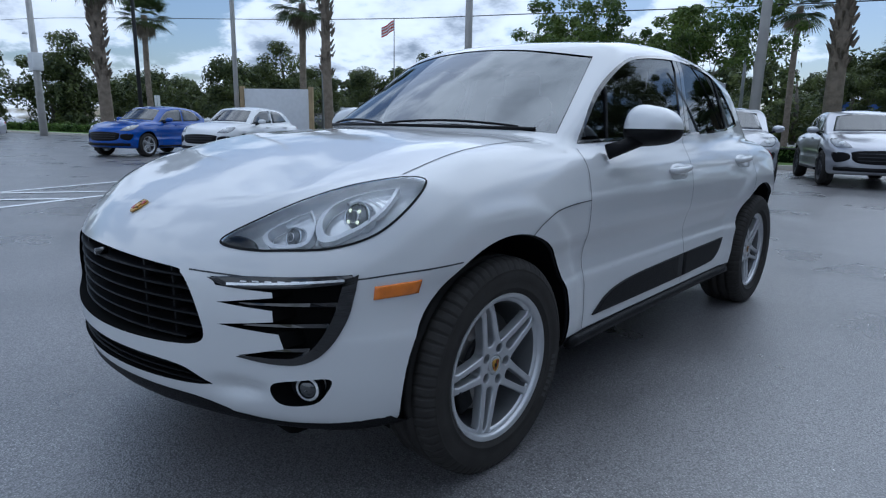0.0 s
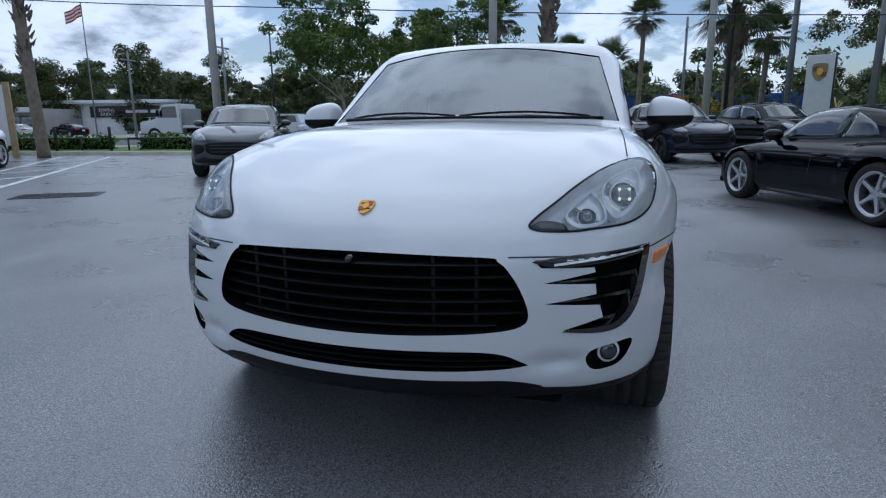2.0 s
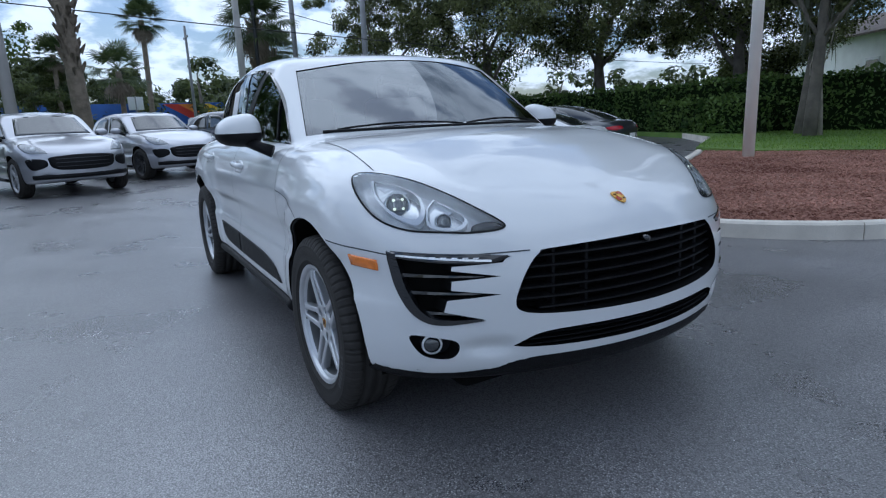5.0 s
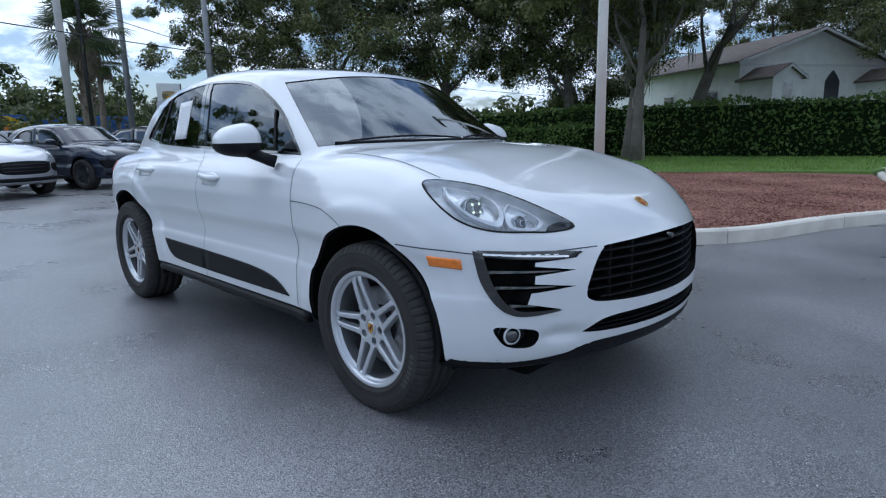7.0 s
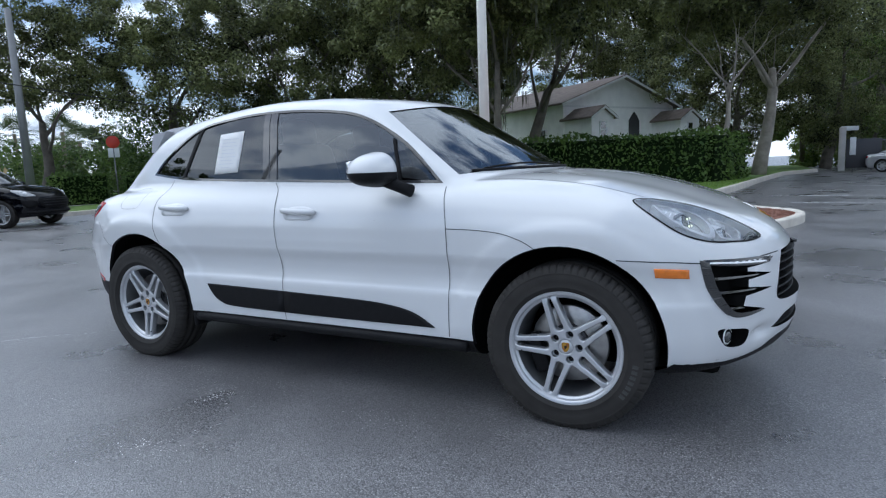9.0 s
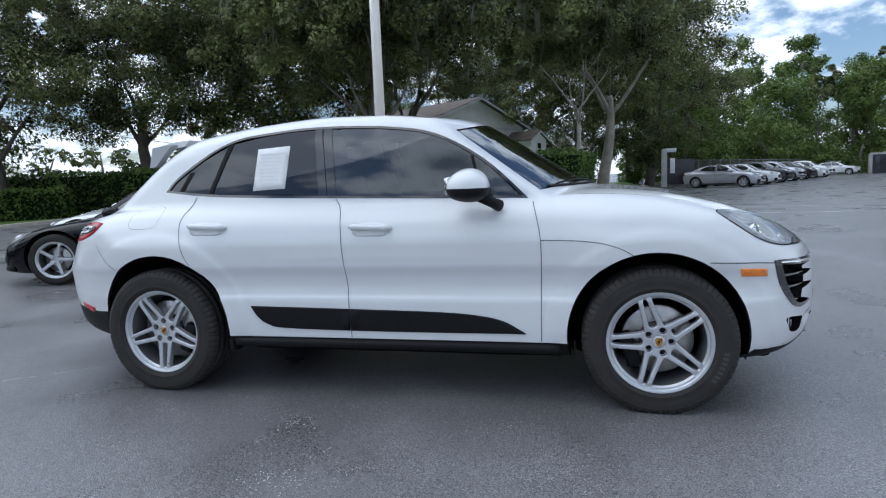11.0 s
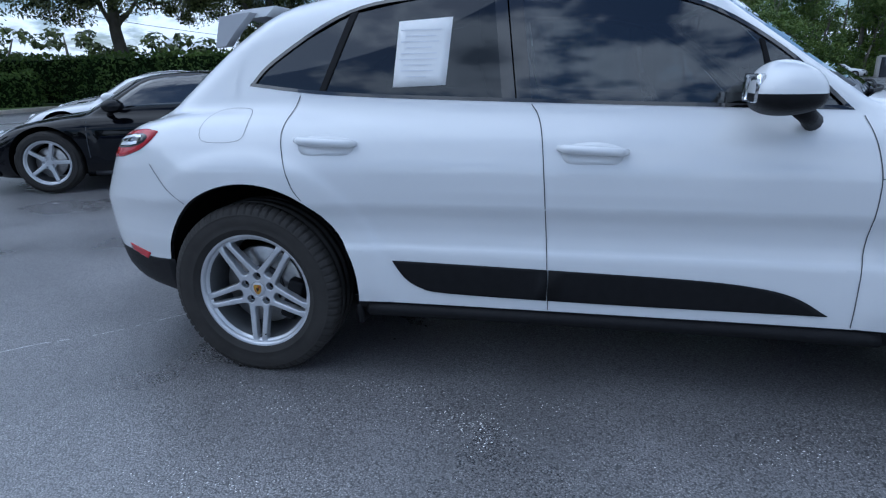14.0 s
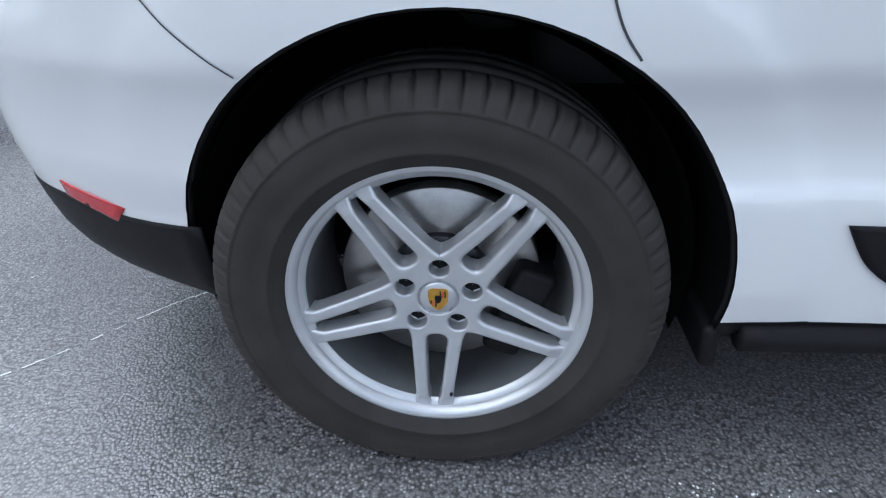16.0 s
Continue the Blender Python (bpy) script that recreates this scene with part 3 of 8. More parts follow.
# ---- car bodies: smooth fields of space, from section and profile curves ----
SUV = dict(
    wide=[(0.15, 0.78), (0.26, 0.865), (0.34, 0.900), (0.42, 0.903), (0.52, 0.901), (0.552, 0.899), (0.585, 0.886), (0.63, 0.880), (0.68, 0.886), (0.75, 0.908), (0.85, 0.912), (0.94, 0.893), (1.02, 0.862), (1.10, 0.815), (1.25, 0.74)],
    plan=[(-2.5, -0.10), (-2.1, -0.03), (-1.7, -0.005), (-1.2, 0.004), (-0.4, 0.0), (0.4, 0.0), (1.2, 0.004), (1.7, -0.004), (2.2, -0.05)],
    flare=0.043, scoop=0.03, tuck=0.20, low_tuck=0.24, axles=(-1.4035, 1.4035), wheel_r=0.37,
    hood=[(-2.5, 0.86), (-2.2, 0.985), (-2.03, 1.05), (-1.9, 1.085), (-1.7, 1.12), (-1.2, 1.14), (0.6, 1.125), (1.05, 1.128), (1.386, 1.105), (1.686, 1.043), (1.98, 0.945), (2.1, 0.895), (2.2, 0.845), (2.26, 0.80), (2.33, 0.70)],
    nose=[(0.18, 2.17), (0.28, 2.25), (0.36, 2.295), (0.45, 2.315), (0.6, 2.318), (0.70, 2.305), (0.78, 2.275), (0.86, 2.22), (1.0, 2.12)],
    tail=[(0.18, -2.16), (0.28, -2.28), (0.40, -2.37), (0.54, -2.40), (0.68, -2.395), (0.82, -2.345), (1.05, -2.27), (1.2, -2.18)],
    bow=0.42, bottom=[(-2.5, 0.36), (-2.0, 0.30), (-1.4, 0.26), (1.4, 0.25), (2.0, 0.27), (2.4, 0.30)],
    glass_w=0.805, glass_lean=0.255, belt=1.12,
    cabin_plan=[(-2.3, -0.20), (-1.9, -0.135), (-1.5, -0.075), (-1.0, -0.025), (-0.4, 0.0), (0.3, 0.0), (0.7, -0.02), (1.1, -0.05)],
    roof=[(-2.3, 1.28), (-1.85, 1.405), (-1.45, 1.492), (-1.11, 1.553), (-0.75, 1.594), (-0.4, 1.612), (-0.07, 1.603), (0.2, 1.575), (0.45, 1.535), (0.9, 1.42)],
    screen=(1.10, 1.134, 1.637, 0.55), back=(-1.635, 1.343, 1.25, 0.24), lo=(-2.5, -1.1, 0.1), hi=(2.45, 1.1, 1.75))


def car_field(P):
    ax0, ax1 = P["axles"]

    def lower(x, y, z):
        y = np.sqrt(y * y + 1e-6)
        ring = sum(0.009 / (1 + np.exp((np.sqrt((x - a) ** 2 + (z - 0.36) ** 2) - rr) / 0.010)) for a, rr in ((ax1, 0.545), (ax0, 0.575)))
        flare = ring * np.clip((z - 0.3) / 0.1, 0, 1) + (P["flare"] - 0.012) * (np.exp(-((x - ax1) / 0.42) ** 4) + np.exp(-((x - ax0) / 0.44) ** 4)) * np.exp(-((z - 0.62) / 0.36) ** 4)
        side = y - (knots(z, P["wide"]) + knots(x, P["plan"]) + flare)
        top = (z - (knots(x, P["hood"]) - 0.055 * (y / 0.82) ** 2 + 0.012 * np.exp(-((y - 0.62) / 0.16) ** 2) * np.clip((x - 0.8) / 0.5, 0, 1))) * 0.97
        front = x - (knots(z, P["nose"]) - P["bow"] * y * y - 0.105 * (y / 0.9) ** 8 - P.get("scoop", 0.0) * np.exp(-((y - 0.585) / 0.07) ** 2) * np.exp(-((z - 0.418) / 0.028) ** 2))
        rear = (knots(z, P["tail"]) + 0.30 * y * y + (P.get("tuck", 0.13) + P.get("low_tuck", 0.0) * np.clip((0.72 - z) / 0.24, 0, 1)) * (y / 0.9) ** 8) - x
        floor = knots(x, P["bottom"]) - z
        f = smax(side, top, 0.10)
        f = smax(f, front / np.sqrt(1 + (2 * P["bow"] * y) ** 2 + y ** 14), 0.10)
        f = smax(f, rear * 0.85, 0.14)
        return smax(f, floor, 0.07)

    def cabin(x, y, z):
        y = np.sqrt(y * y + 1e-6)
        side = (y - (P["glass_w"] - P["glass_lean"] * (z - P["belt"]) + knots(x, P["cabin_plan"]))) * 0.97
        top = z - (knots(x, P["roof"]) - 0.03 * (y / 0.55) ** 2)
        sx, sz, sl, sb = P["screen"]
        front = (x - (sx - (z - sz) * sl - sb * y * y + 0.12 * (z - sz) * (z - sz))) / math.hypot(1, sl)
        bx, bz, bl, bb = P["back"]
        rear = ((bx - (bz - z) * bl + bb * y * y) - x) / math.hypot(1, bl)
        f = smax(side, top, 0.13)
        f = smax(f, front, 0.035)
        f = smax(f, rear, 0.08)
        f = smax(f, (knots(z, P["tail"]) + 0.04 + 0.30 * y * y - x) * 0.8, 0.05)
        return smax(f, 0.8 - z, 0.02)

    def whole(x, y, z):
        return smin(lower(x, y, z), cabin(x, y, z), 0.035)
    return whole, lower, cabin


def ring_cut(x, z, r, y0, y1, n=64):
    """A wheel well: a drum across, between two widths."""
    return prism([Vector((x + r * math.cos(2 * math.pi * k / n), 0, z + r * math.sin(2 * math.pi * k / n))) for k in range(n)], 1, y0, y1)


def side_loop(pts, s, n=6, y=0.8):
    return smooth_loop([Vector((x, s * y, z)) for x, z in pts], n)


def finish_body(me, field, splits, mats):
    """Shade a carved body by its field, and share its faces out to named panels. splits: (name, test(x, y, z)). Faces inside the shell go dark."""
    nv = len(me.vertices)
    co = np.empty(nv * 3)
    me.vertices.foreach_get("co", co)
    co = co.reshape(-1, 3)
    val = field(*co.T)
    g = gradient(field, co)
    g /= np.maximum(np.linalg.norm(g, axis=1, keepdims=True), 1e-6)
    faces = [list(p.vertices) for p in me.polygons]
    cen = np.array([p.center[:] for p in me.polygons])
    fno = np.array([p.normal[:] for p in me.polygons])
    fval = field(*cen.T)
    outer = (fval > -0.006) & ((fno * (gradient(field, cen))).sum(-1) > 0.5)
    groups = {}
    for i, f in enumerate(faces):
        x, y, z = cen[i]
        key = "inner"
        if outer[i]:
            key = "body"
            for name, test in splits:
                if test(x, y, z):
                    key = name
                    break
        groups.setdefault(key, []).append(i)
    out = {}
    for key, ids in groups.items():
        used = sorted({v for i in ids for v in faces[i]})
        back = {v: k for k, v in enumerate(used)}
        new_me = bpy.data.meshes.new(key)
        new_me.from_pydata(co[used].tolist(), [], [[back[v] for v in faces[i]] for i in ids])
        if key != "inner":
            new_me.polygons.foreach_set("use_smooth", [True] * len(ids))
            new_me.normals_split_custom_set_from_vertices(g[used].tolist())
        new_me.update()
        out[key] = new_me
    return out


# ---- wheels ----
def tyre_mesh(r=0.37, half=0.118, rim=0.2465, segs=120, foot=0.0):
    prof = [(rim, -half * 0.86), (rim + 0.012, -half * 0.93), (rim + 0.022, -half * 0.975), (rim + 0.024, -half * 0.995), (rim + 0.027, -half * 0.98), (rim + 0.05, -half * 1.01), (rim + 0.078, -half * 1.02), (r - 0.041, -half * 1.005), (r - 0.039, -half * 1.018), (r - 0.036, -half * 1.0), (r - 0.028, -half * 0.98), (r - 0.014, -half * 0.9), (r - 0.005, -half * 0.8), (r - 0.001, -half * 0.62)]
    for a in (-0.42, 0.0, 0.42):
        prof += [(r, half * (a - 0.06)), (r - 0.009, half * (a - 0.04)), (r - 0.009, half * (a + 0.04)), (r, half * (a + 0.06))]
    prof += [(rr, -a) for rr, a in prof[13::-1]]

    def ripple(k, j):
        shoulder = 9 < j < 14 or len(prof) - 15 < j < len(prof) - 10
        return 1 - 0.032 * (shoulder and k % 7 == 0)
    v, q = revolve(prof, segs, "y", ripple)
    if foot:
        v[:, 2] = np.maximum(v[:, 2], -(r - foot))
    return quads_of("tyre", v, q, False)


def barrel_mesh(lip=0.254, inner=False, segs=96):
    """The lip and well of an alloy wheel whose outer side looks to -y."""
    o = -0.106
    prof = [(lip - 0.003, o + 0.016), (lip, o + 0.004), (lip - 0.003, o - 0.002), (lip - 0.014, o - 0.001), (lip - 0.020, o + 0.004), (lip - 0.023, o + 0.014), (lip - 0.031, o + 0.018), (lip - 0.034, o + 0.024), (lip - 0.037, o + 0.045), (lip - 0.041, 0.10)]
    prof = prof[7:] if inner else prof[:8]
    v, q = revolve(prof, segs)
    me = quads_of("barrel", v, q, True)
    me.set_sharp_from_angle(angle=radians(38))
    return me


def spider_mesh(pairs=5, step=0.0036, hub=0.0335, taper=0.0135, wide=0.0126, k=1.0):
    """Hub and twin spokes cast in one, the first pair along x, the face to -y: each pair draws together towards the lip."""
    def field(x, y, z):
        r = np.sqrt(x * x + z * z + 1e-8)
        a = np.arctan2(z, x)
        turn = 2 * math.pi / pairs
        a = a - turn * np.round(a / turn)
        u, v = r * np.cos(a), np.abs(r * np.sin(a))
        f = np.clip((u - 0.06) / 0.155, 0, 1.1)
        mid = hub - taper * f ** 0.8
        half = wide - 0.0022 * f + 0.008 * np.clip((f - 0.86) / 0.2, 0, 1) ** 1.5
        arm = np.maximum(np.abs(v - mid) - half, r - 0.228)
        flat = smin(arm, r - 0.073, 0.022)
        face = -0.078 - 0.020 * np.sin(np.clip(r / 0.225, 0, 1) * 1.5) ** 2.2 + 0.006 * np.clip((r - 0.20) / 0.02, 0, 1)
        f3 = smax(flat, face - y, 0.0075)
        f3 = np.maximum(f3, y - face - 0.036 - 0.03 * np.clip(1 - r / 0.1, 0, 1))
        # bolt wells between the pairs and a seat for the cap
        b = np.arctan2(z, x) - turn / 2
        b = b - turn * np.round(b / turn)
        well = np.sqrt((r * np.cos(b) - 0.056) ** 2 + (r * np.sin(b)) ** 2 + 1e-8) - 0.0158
        f3 = smax(f3, -np.maximum(well, y - face - 0.026), 0.003)
        return smax(f3, -np.maximum(r - 0.032, y - face - 0.004), 0.002)
    v, q = skin(field, (-0.24, -0.115, -0.24), (0.24, -0.005, 0.24), step)
    me = quads_of("spider", v, q, True)
    g = gradient(field, v, 1e-3)
    g /= np.maximum(np.linalg.norm(g, axis=1, keepdims=True), 1e-6)
    me.normals_split_custom_set_from_vertices(g.tolist())
    if k != 1.0:
        me.transform(Matrix.Diagonal((k, 1, k, 1)))
    return me


def disc_mesh(r, y, h, n=40, inner=0.0):
    prof = [(max(inner, 0.001), y), (r - 0.002, y), (r, y + 0.002), (r, y + h)]
    v, q = revolve(prof, n)
    return quads_of("disc", v, q, False)


def crest_mesh(size, flat=0.003):
    """A small plain shield in the y-plane, its face to -y."""
    pts = [(-0.42, 0.5), (0.0, 0.56), (0.42, 0.5), (0.46, 0.1), (0.36, -0.3), (0.0, -0.62), (-0.36, -0.3), (-0.46, 0.1)]
    return prism(smooth_loop([Vector((x * size, 0, z * size)) for x, z in pts], 4), 1, -flat, 0)


def wheel(car, x, y, side, base, rad=0.37, half=0.118, meshes={}):
    """One wheel with its tyre and rim. side: -1 looks to the car's right, +1 to its left. Returns it and its turned spider frame."""
    if "spider" not in meshes:
        meshes["spider"], meshes["barrel"] = spider_mesh(k=1.045), barrel_mesh()
        meshes["spider"].materials.append(M["alloy"])
        meshes["barrel"].materials.append(M["alloy"])
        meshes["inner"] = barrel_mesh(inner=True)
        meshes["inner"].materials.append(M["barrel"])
    if half not in meshes:
        meshes[half] = tyre_mesh(rad, half, segs=480, foot=0.013)
        meshes[half].materials.append(M["rubber"])
    m = pose(x, y, rad - 0.013, 0, 0, 0 if side < 0 else 180) @ Matrix.Rotation(radians(-base), 4, "Y")
    w = part("wheel", meshes["spider"], None, car, "five twin-spoke silver alloy wheel with a gold crest cap", m)
    part("wheel_lip", meshes["barrel"], None, w, "bright silver lip")
    part("wheel_barrel", meshes["inner"], None, w, "barrel inside the rim, its shade put into a darker alloy")
    part("tyre", meshes[half], None, w, "black road tyre", Matrix.Rotation(radians(base), 4, "Y"))
    return w


# ---- the white car in the middle ----
def hero_car():
    car = empty("suv", Matrix(), "white compact luxury SUV with black side blades, parked on wet-dark asphalt", "car")
    whole, lower, cabin = car_field(SUV)

    def hollow(x, y, z):
        room = smax(cabin(x, y, z) + 0.045, 0.70 - z, 0.05)
        room = np.maximum(room, np.maximum(x - 0.9, -1.75 - x))
        room = np.maximum(room, lower(x, y, z) * (z < 1.0) + 0.05 * (z < 1.0) - 1.0 * (z >= 1.0))
        return np.maximum(whole(x, y, z), -room)
    v, q = skin(whole, SUV["lo"], SUV["hi"], 0.03)
    full = quads_of("full", v, q)
    tree = bvh_of(full)
    v, q = skin(hollow, SUV["lo"], SUV["hi"], 0.0165)
    shell = quads_of("shell", v, q)

    # openings, on the right side and mirrored
    dlo = [(0.775, 1.078), (0.775, 1.078), (0.37, 1.09), (-0.28, 1.11), (-1.04, 1.139), (-1.435, 1.178), (-1.435, 1.178), (-1.325, 1.28), (-1.005, 1.455), (-0.70, 1.502), (-0.37, 1.515), (0.02, 1.492), (0.29, 1.435), (0.55, 1.285)]
    grille = [(0.37, 0.742), (0.425, 0.728), (0.462, 0.69), (0.495, 0.63), (0.510, 0.575), (0.495, 0.544), (0.43, 0.528), (0.26, 0.519), (0, 0.515)]
    grille_loop = smooth_loop([Vector((0, y, z)) for y, z in [(0, 0.750)] + grille] + [Vector((0, -y, z)) for y, z in grille[-2::-1]], 6)
    low = [(0.30, 0.469), (0.41, 0.463), (0.465, 0.447), (0.512, 0.416), (0.512, 0.416), (0.45, 0.410), (0.30, 0.405)]
    low_loop = smooth_loop([Vector((0, 0, 0.470))] + [Vector((0, y, z)) for y, z in low] + [Vector((0, 0, 0.403))] + [Vector((0, -y, z)) for y, z in low[::-1]], 6)
    corner = lambda *pts: [p for p in pts for _ in (0, 1)]
    vent = corner((0.832, 0.742), (0.520, 0.730), (0.54, 0.708), (0.685, 0.700), (0.688, 0.686), (0.548, 0.664), (0.690, 0.652), (0.694, 0.622), (0.553, 0.604), (0.705, 0.588), (0.715, 0.548), (0.606, 0.521)) + [(0.70, 0.510), (0.765, 0.513), (0.800, 0.55), (0.822, 0.63), (0.830, 0.70)]
    fog = [(0.800, 0.462), (0.745, 0.458), (0.685, 0.445), (0.672, 0.41), (0.70, 0.378), (0.765, 0.386), (0.798, 0.43)]
    screen = [(0.0, 1.150), (0.40, 1.142), (0.735, 1.116), (0.735, 1.116), (0.615, 1.462), (0.615, 1.462), (0.30, 1.502), (0.0, 1.514)]
    screen_loop = smooth_loop([Vector((0.8, y, z)) for y, z in screen] + [Vector((0.8, -y, z)) for y, z in screen[-2:0:-1]], 6)
    # a point on the sheet metal for a place seen from the front, the side or the top
    def on(p, d):
        p, d = Vector(p), Vector(d)
        hit = tree.ray_cast(p - d * 3, d)
        return hit[0] if hit[0] else tree.find_nearest(p)[0]

    def front_loop(pts):
        return [on(p, (-1, 0, 0)) for p in pts]

    def flank_loop(pts, s):
        return [on((p.x, s * 0.6, p.z), (0, -s, 0)) for p in pts]
    cuts, glass_cuts, nose_cuts = [], [], [prism(grille_loop, 0, 2.09, 2.6), prism(low_loop, 0, 2.10, 2.6)]
    for s in (-1, 1):
        for x, r in ((1.392, 0.430), (-1.388, 0.440)):
            cuts.append(ring_cut(x, 0.375, r, min(s * 0.52, s * 1.3), max(s * 0.52, s * 1.3)))
        glass_cuts.append(prism(side_loop(dlo, s), 1, min(s * 0.5, s * 1.2), max(s * 0.5, s * 1.2)))
        vl = smooth_loop([Vector((0, s * y, z)) for y, z in vent], 4)
        cuts.append(prism(vl, 0, 1.915, 2.5))
        cuts.append(prism(smooth_loop([Vector((0, s * y, z)) for y, z in fog], 4), 0, 1.93, 2.5))
    body = carved(shell, join(*cuts))
    body = carved(body, join(*glass_cuts))
    body = carved(body, join(*nose_cuts))
    body = carved(body, prism(screen_loop, 0, 0.2, 1.3))
    body = carved(body, join(*[lamp_cutter(tree, s) for s in (-1, 1)]))

    # panels
    def in_poly(poly):
        P = np.array(poly)

        def test(x, z):
            n, hit = len(P), False
            for i in range(n):
                (x0, z0), (x1, z1) = P[i], P[(i + 1) % n]
                if (z0 > z) != (z1 > z) and x < (x1 - x0) * (z - z0) / (z1 - z0) + x0:
                    hit = not hit
            return hit
        return test
    front_door = [(0.835, 0.35), (0.84, 0.87), (0.82, 1.06), (-0.30, 1.11), (-0.245, 1.0), (-0.215, 0.6), (-0.20, 0.35)]
    rear_door = [(-0.20, 0.35), (-0.215, 0.6), (-0.245, 1.0), (-0.30, 1.11), (-1.23, 1.15), (-1.235, 1.0), (-1.19, 0.80), (-1.00, 0.60), (-0.945, 0.35)]
    fd, rd = in_poly(front_door), in_poly(rear_door)
    splits = []
    for s, word in ((-1, "right"), (1, "left")):
        splits.append((word + " front", lambda x, y, z, s=s: y * s > 0.6 and fd(x, z)))
        splits.append((word + " rear", lambda x, y, z, s=s: y * s > 0.6 and rd(x, z)))
    splits.append(("hood", lambda x, y, z: 1.0 < x and z > 0.80 and abs(y) < 0.70 - 0.10 * (x - 1.0) and z < 1.16))
    splits.append(("skirt", lambda x, y, z: z < 0.335 and (abs(x) < 1.0 or x < -1.6) or z < 0.44 and x < -1.80))
    panels = finish_body(body, whole, splits, None)
    for key, me in panels.items():
        if key == "inner":
            # wells and inner faces get the near-black that has shade in it
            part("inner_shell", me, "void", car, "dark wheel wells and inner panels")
        elif key == "skirt":
            part("lower_skirt", me, "black", car, "unpainted black lower body edge")
        else:
            part({"body": "body", "hood": "hood"}.get(key, "door"), me, "white_paint", car, "glossy white painted metal")

    # shut lines
    def flank_line(pts, s, n=8, w=0.0034):
        loop = smooth_loop([Vector((x, 0, z)) for x, z in pts], n, False)
        part("shut_line", ribbon(tree, [on((p.x, s * 0.6, p.z), (0, -s, 0)) for p in loop], w, 0.0022), "gap", car)
    for s in (-1, 1):
        flank_line([(0.835, 0.345), (0.838, 0.6), (0.840, 0.87), (0.80, 1.06)], s)
        flank_line([(-0.20, 0.345), (-0.213, 0.6), (-0.243, 1.0), (-0.285, 1.105)], s)
        flank_line([(-1.15, 0.755), (-1.19, 0.82), (-1.238, 1.0), (-1.20, 1.14)], s, 8, 0.0034)
        flank_line([(-1.665, 0.725), (-1.75, 0.79), (-1.83, 0.88)], s, 8, 0.0025)
        flank_line([(0.84, 0.868), (1.0, 0.864), (1.125, 0.852), (1.22, 0.825), (1.283, 0.79)], s)
        cap = side_loop([(-1.395, 1.03), (-1.405, 1.08), (-1.45, 1.092), (-1.54, 1.087), (-1.585, 1.065), (-1.60, 1.02), (-1.585, 0.98), (-1.54, 0.968), (-1.45, 0.97), (-1.405, 0.985)], s)
        if s < 0:
            part("fuel_flap_line", ribbon(tree, flank_loop(cap, s), 0.0015, closed=True), "gap", car)
        # bonnet edge running from the grille to the headlamp and back to the screen
        line = [laid(tree, Vector((x, s * y, z)), 0) for x, y, z in ((2.213, 0.452, 0.743), (2.17, 0.56, 0.741), (2.10, 0.70, 0.738), (2.0, 0.81, 0.736), (1.93, 0.86, 0.737), (1.86, 0.90, 0.741), (1.75, 0.93, 0.748), (1.625, 0.945, 0.752))]
        part("shut_line", ribbon(tree, smooth_loop(line, 8, False), 0.0045), "gap", car)
        hood_edge = [on((x, s * y, 1.0), (0, 0, -1)) for x, y in ((1.70, 0.765), (1.5, 0.755), (1.25, 0.742), (1.02, 0.735))]
        part("shut_line", ribbon(tree, smooth_loop(hood_edge, 8, False), 0.004), "gap", car)

    # side windows: frames, panes and the paper on one of them
    for s in (-1, 1):
        outer = side_loop(dlo, s)
        c = sum(outer, Vector()) / len(outer)
        ring = flank_loop(outer, s)
        ins = []
        n = len(outer)
        for i in range(n):
            t = (outer[(i + 1) % n] - outer[(i - 1) % n]).normalized()
            nn = Vector((-t.z, 0, t.x))
            if nn.dot(c - outer[i]) < 0:
                nn = -nn
            ins.append(outer[i] + nn * 0.013)
        part("window_frame", frame_strip(tree, ring, flank_loop(ins, s), 0.002, 0.012), "gloss_black", car, "gloss black window surround")
        def strip(pts, name, mat="black"):
            ob = part(name, patch(tree, flank_loop(side_loop(pts, s, 5), s), 0.0, 0.008, 3), mat, car)
            side_normals(ob.data, s)
        strip([(-0.285, 1.113), (-0.285, 1.113), (-0.338, 1.116), (-0.338, 1.116), (-0.386, 1.505), (-0.386, 1.505), (-0.335, 1.505), (-0.335, 1.505)], "door_pillar", "gloss_black")
        strip([(-0.344, 1.116), (-0.344, 1.116), (-0.392, 1.118), (-0.392, 1.118), (-0.436, 1.50), (-0.436, 1.50), (-0.392, 1.503), (-0.392, 1.503)], "door_pillar", "gloss_black")
        strip([(-1.10, 1.145), (-1.10, 1.145), (-1.125, 1.146), (-1.125, 1.146), (-0.995, 1.445), (-0.995, 1.445), (-0.965, 1.45), (-0.965, 1.45)], "window_divider")
        strip([(0.545, 1.09), (0.545, 1.09), (0.525, 1.09), (0.525, 1.09), (0.47, 1.315), (0.47, 1.315), (0.485, 1.31), (0.485, 1.31)], "quarter_light_bar")
        def pane(pts, mat, label):
            ob = part("window", patch(tree, flank_loop(side_loop(pts, s, 5), s), -0.006, 0.001, 5), mat, car, label)
            side_normals(ob.data, s)
        pane([(0.74, 1.085), (0.74, 1.085), (0.2, 1.10), (-0.31, 1.118), (-0.31, 1.118), (-0.35, 1.50), (-0.35, 1.50), (0.02, 1.482), (0.28, 1.425), (0.53, 1.285)], "side_glass", "clear front door window")
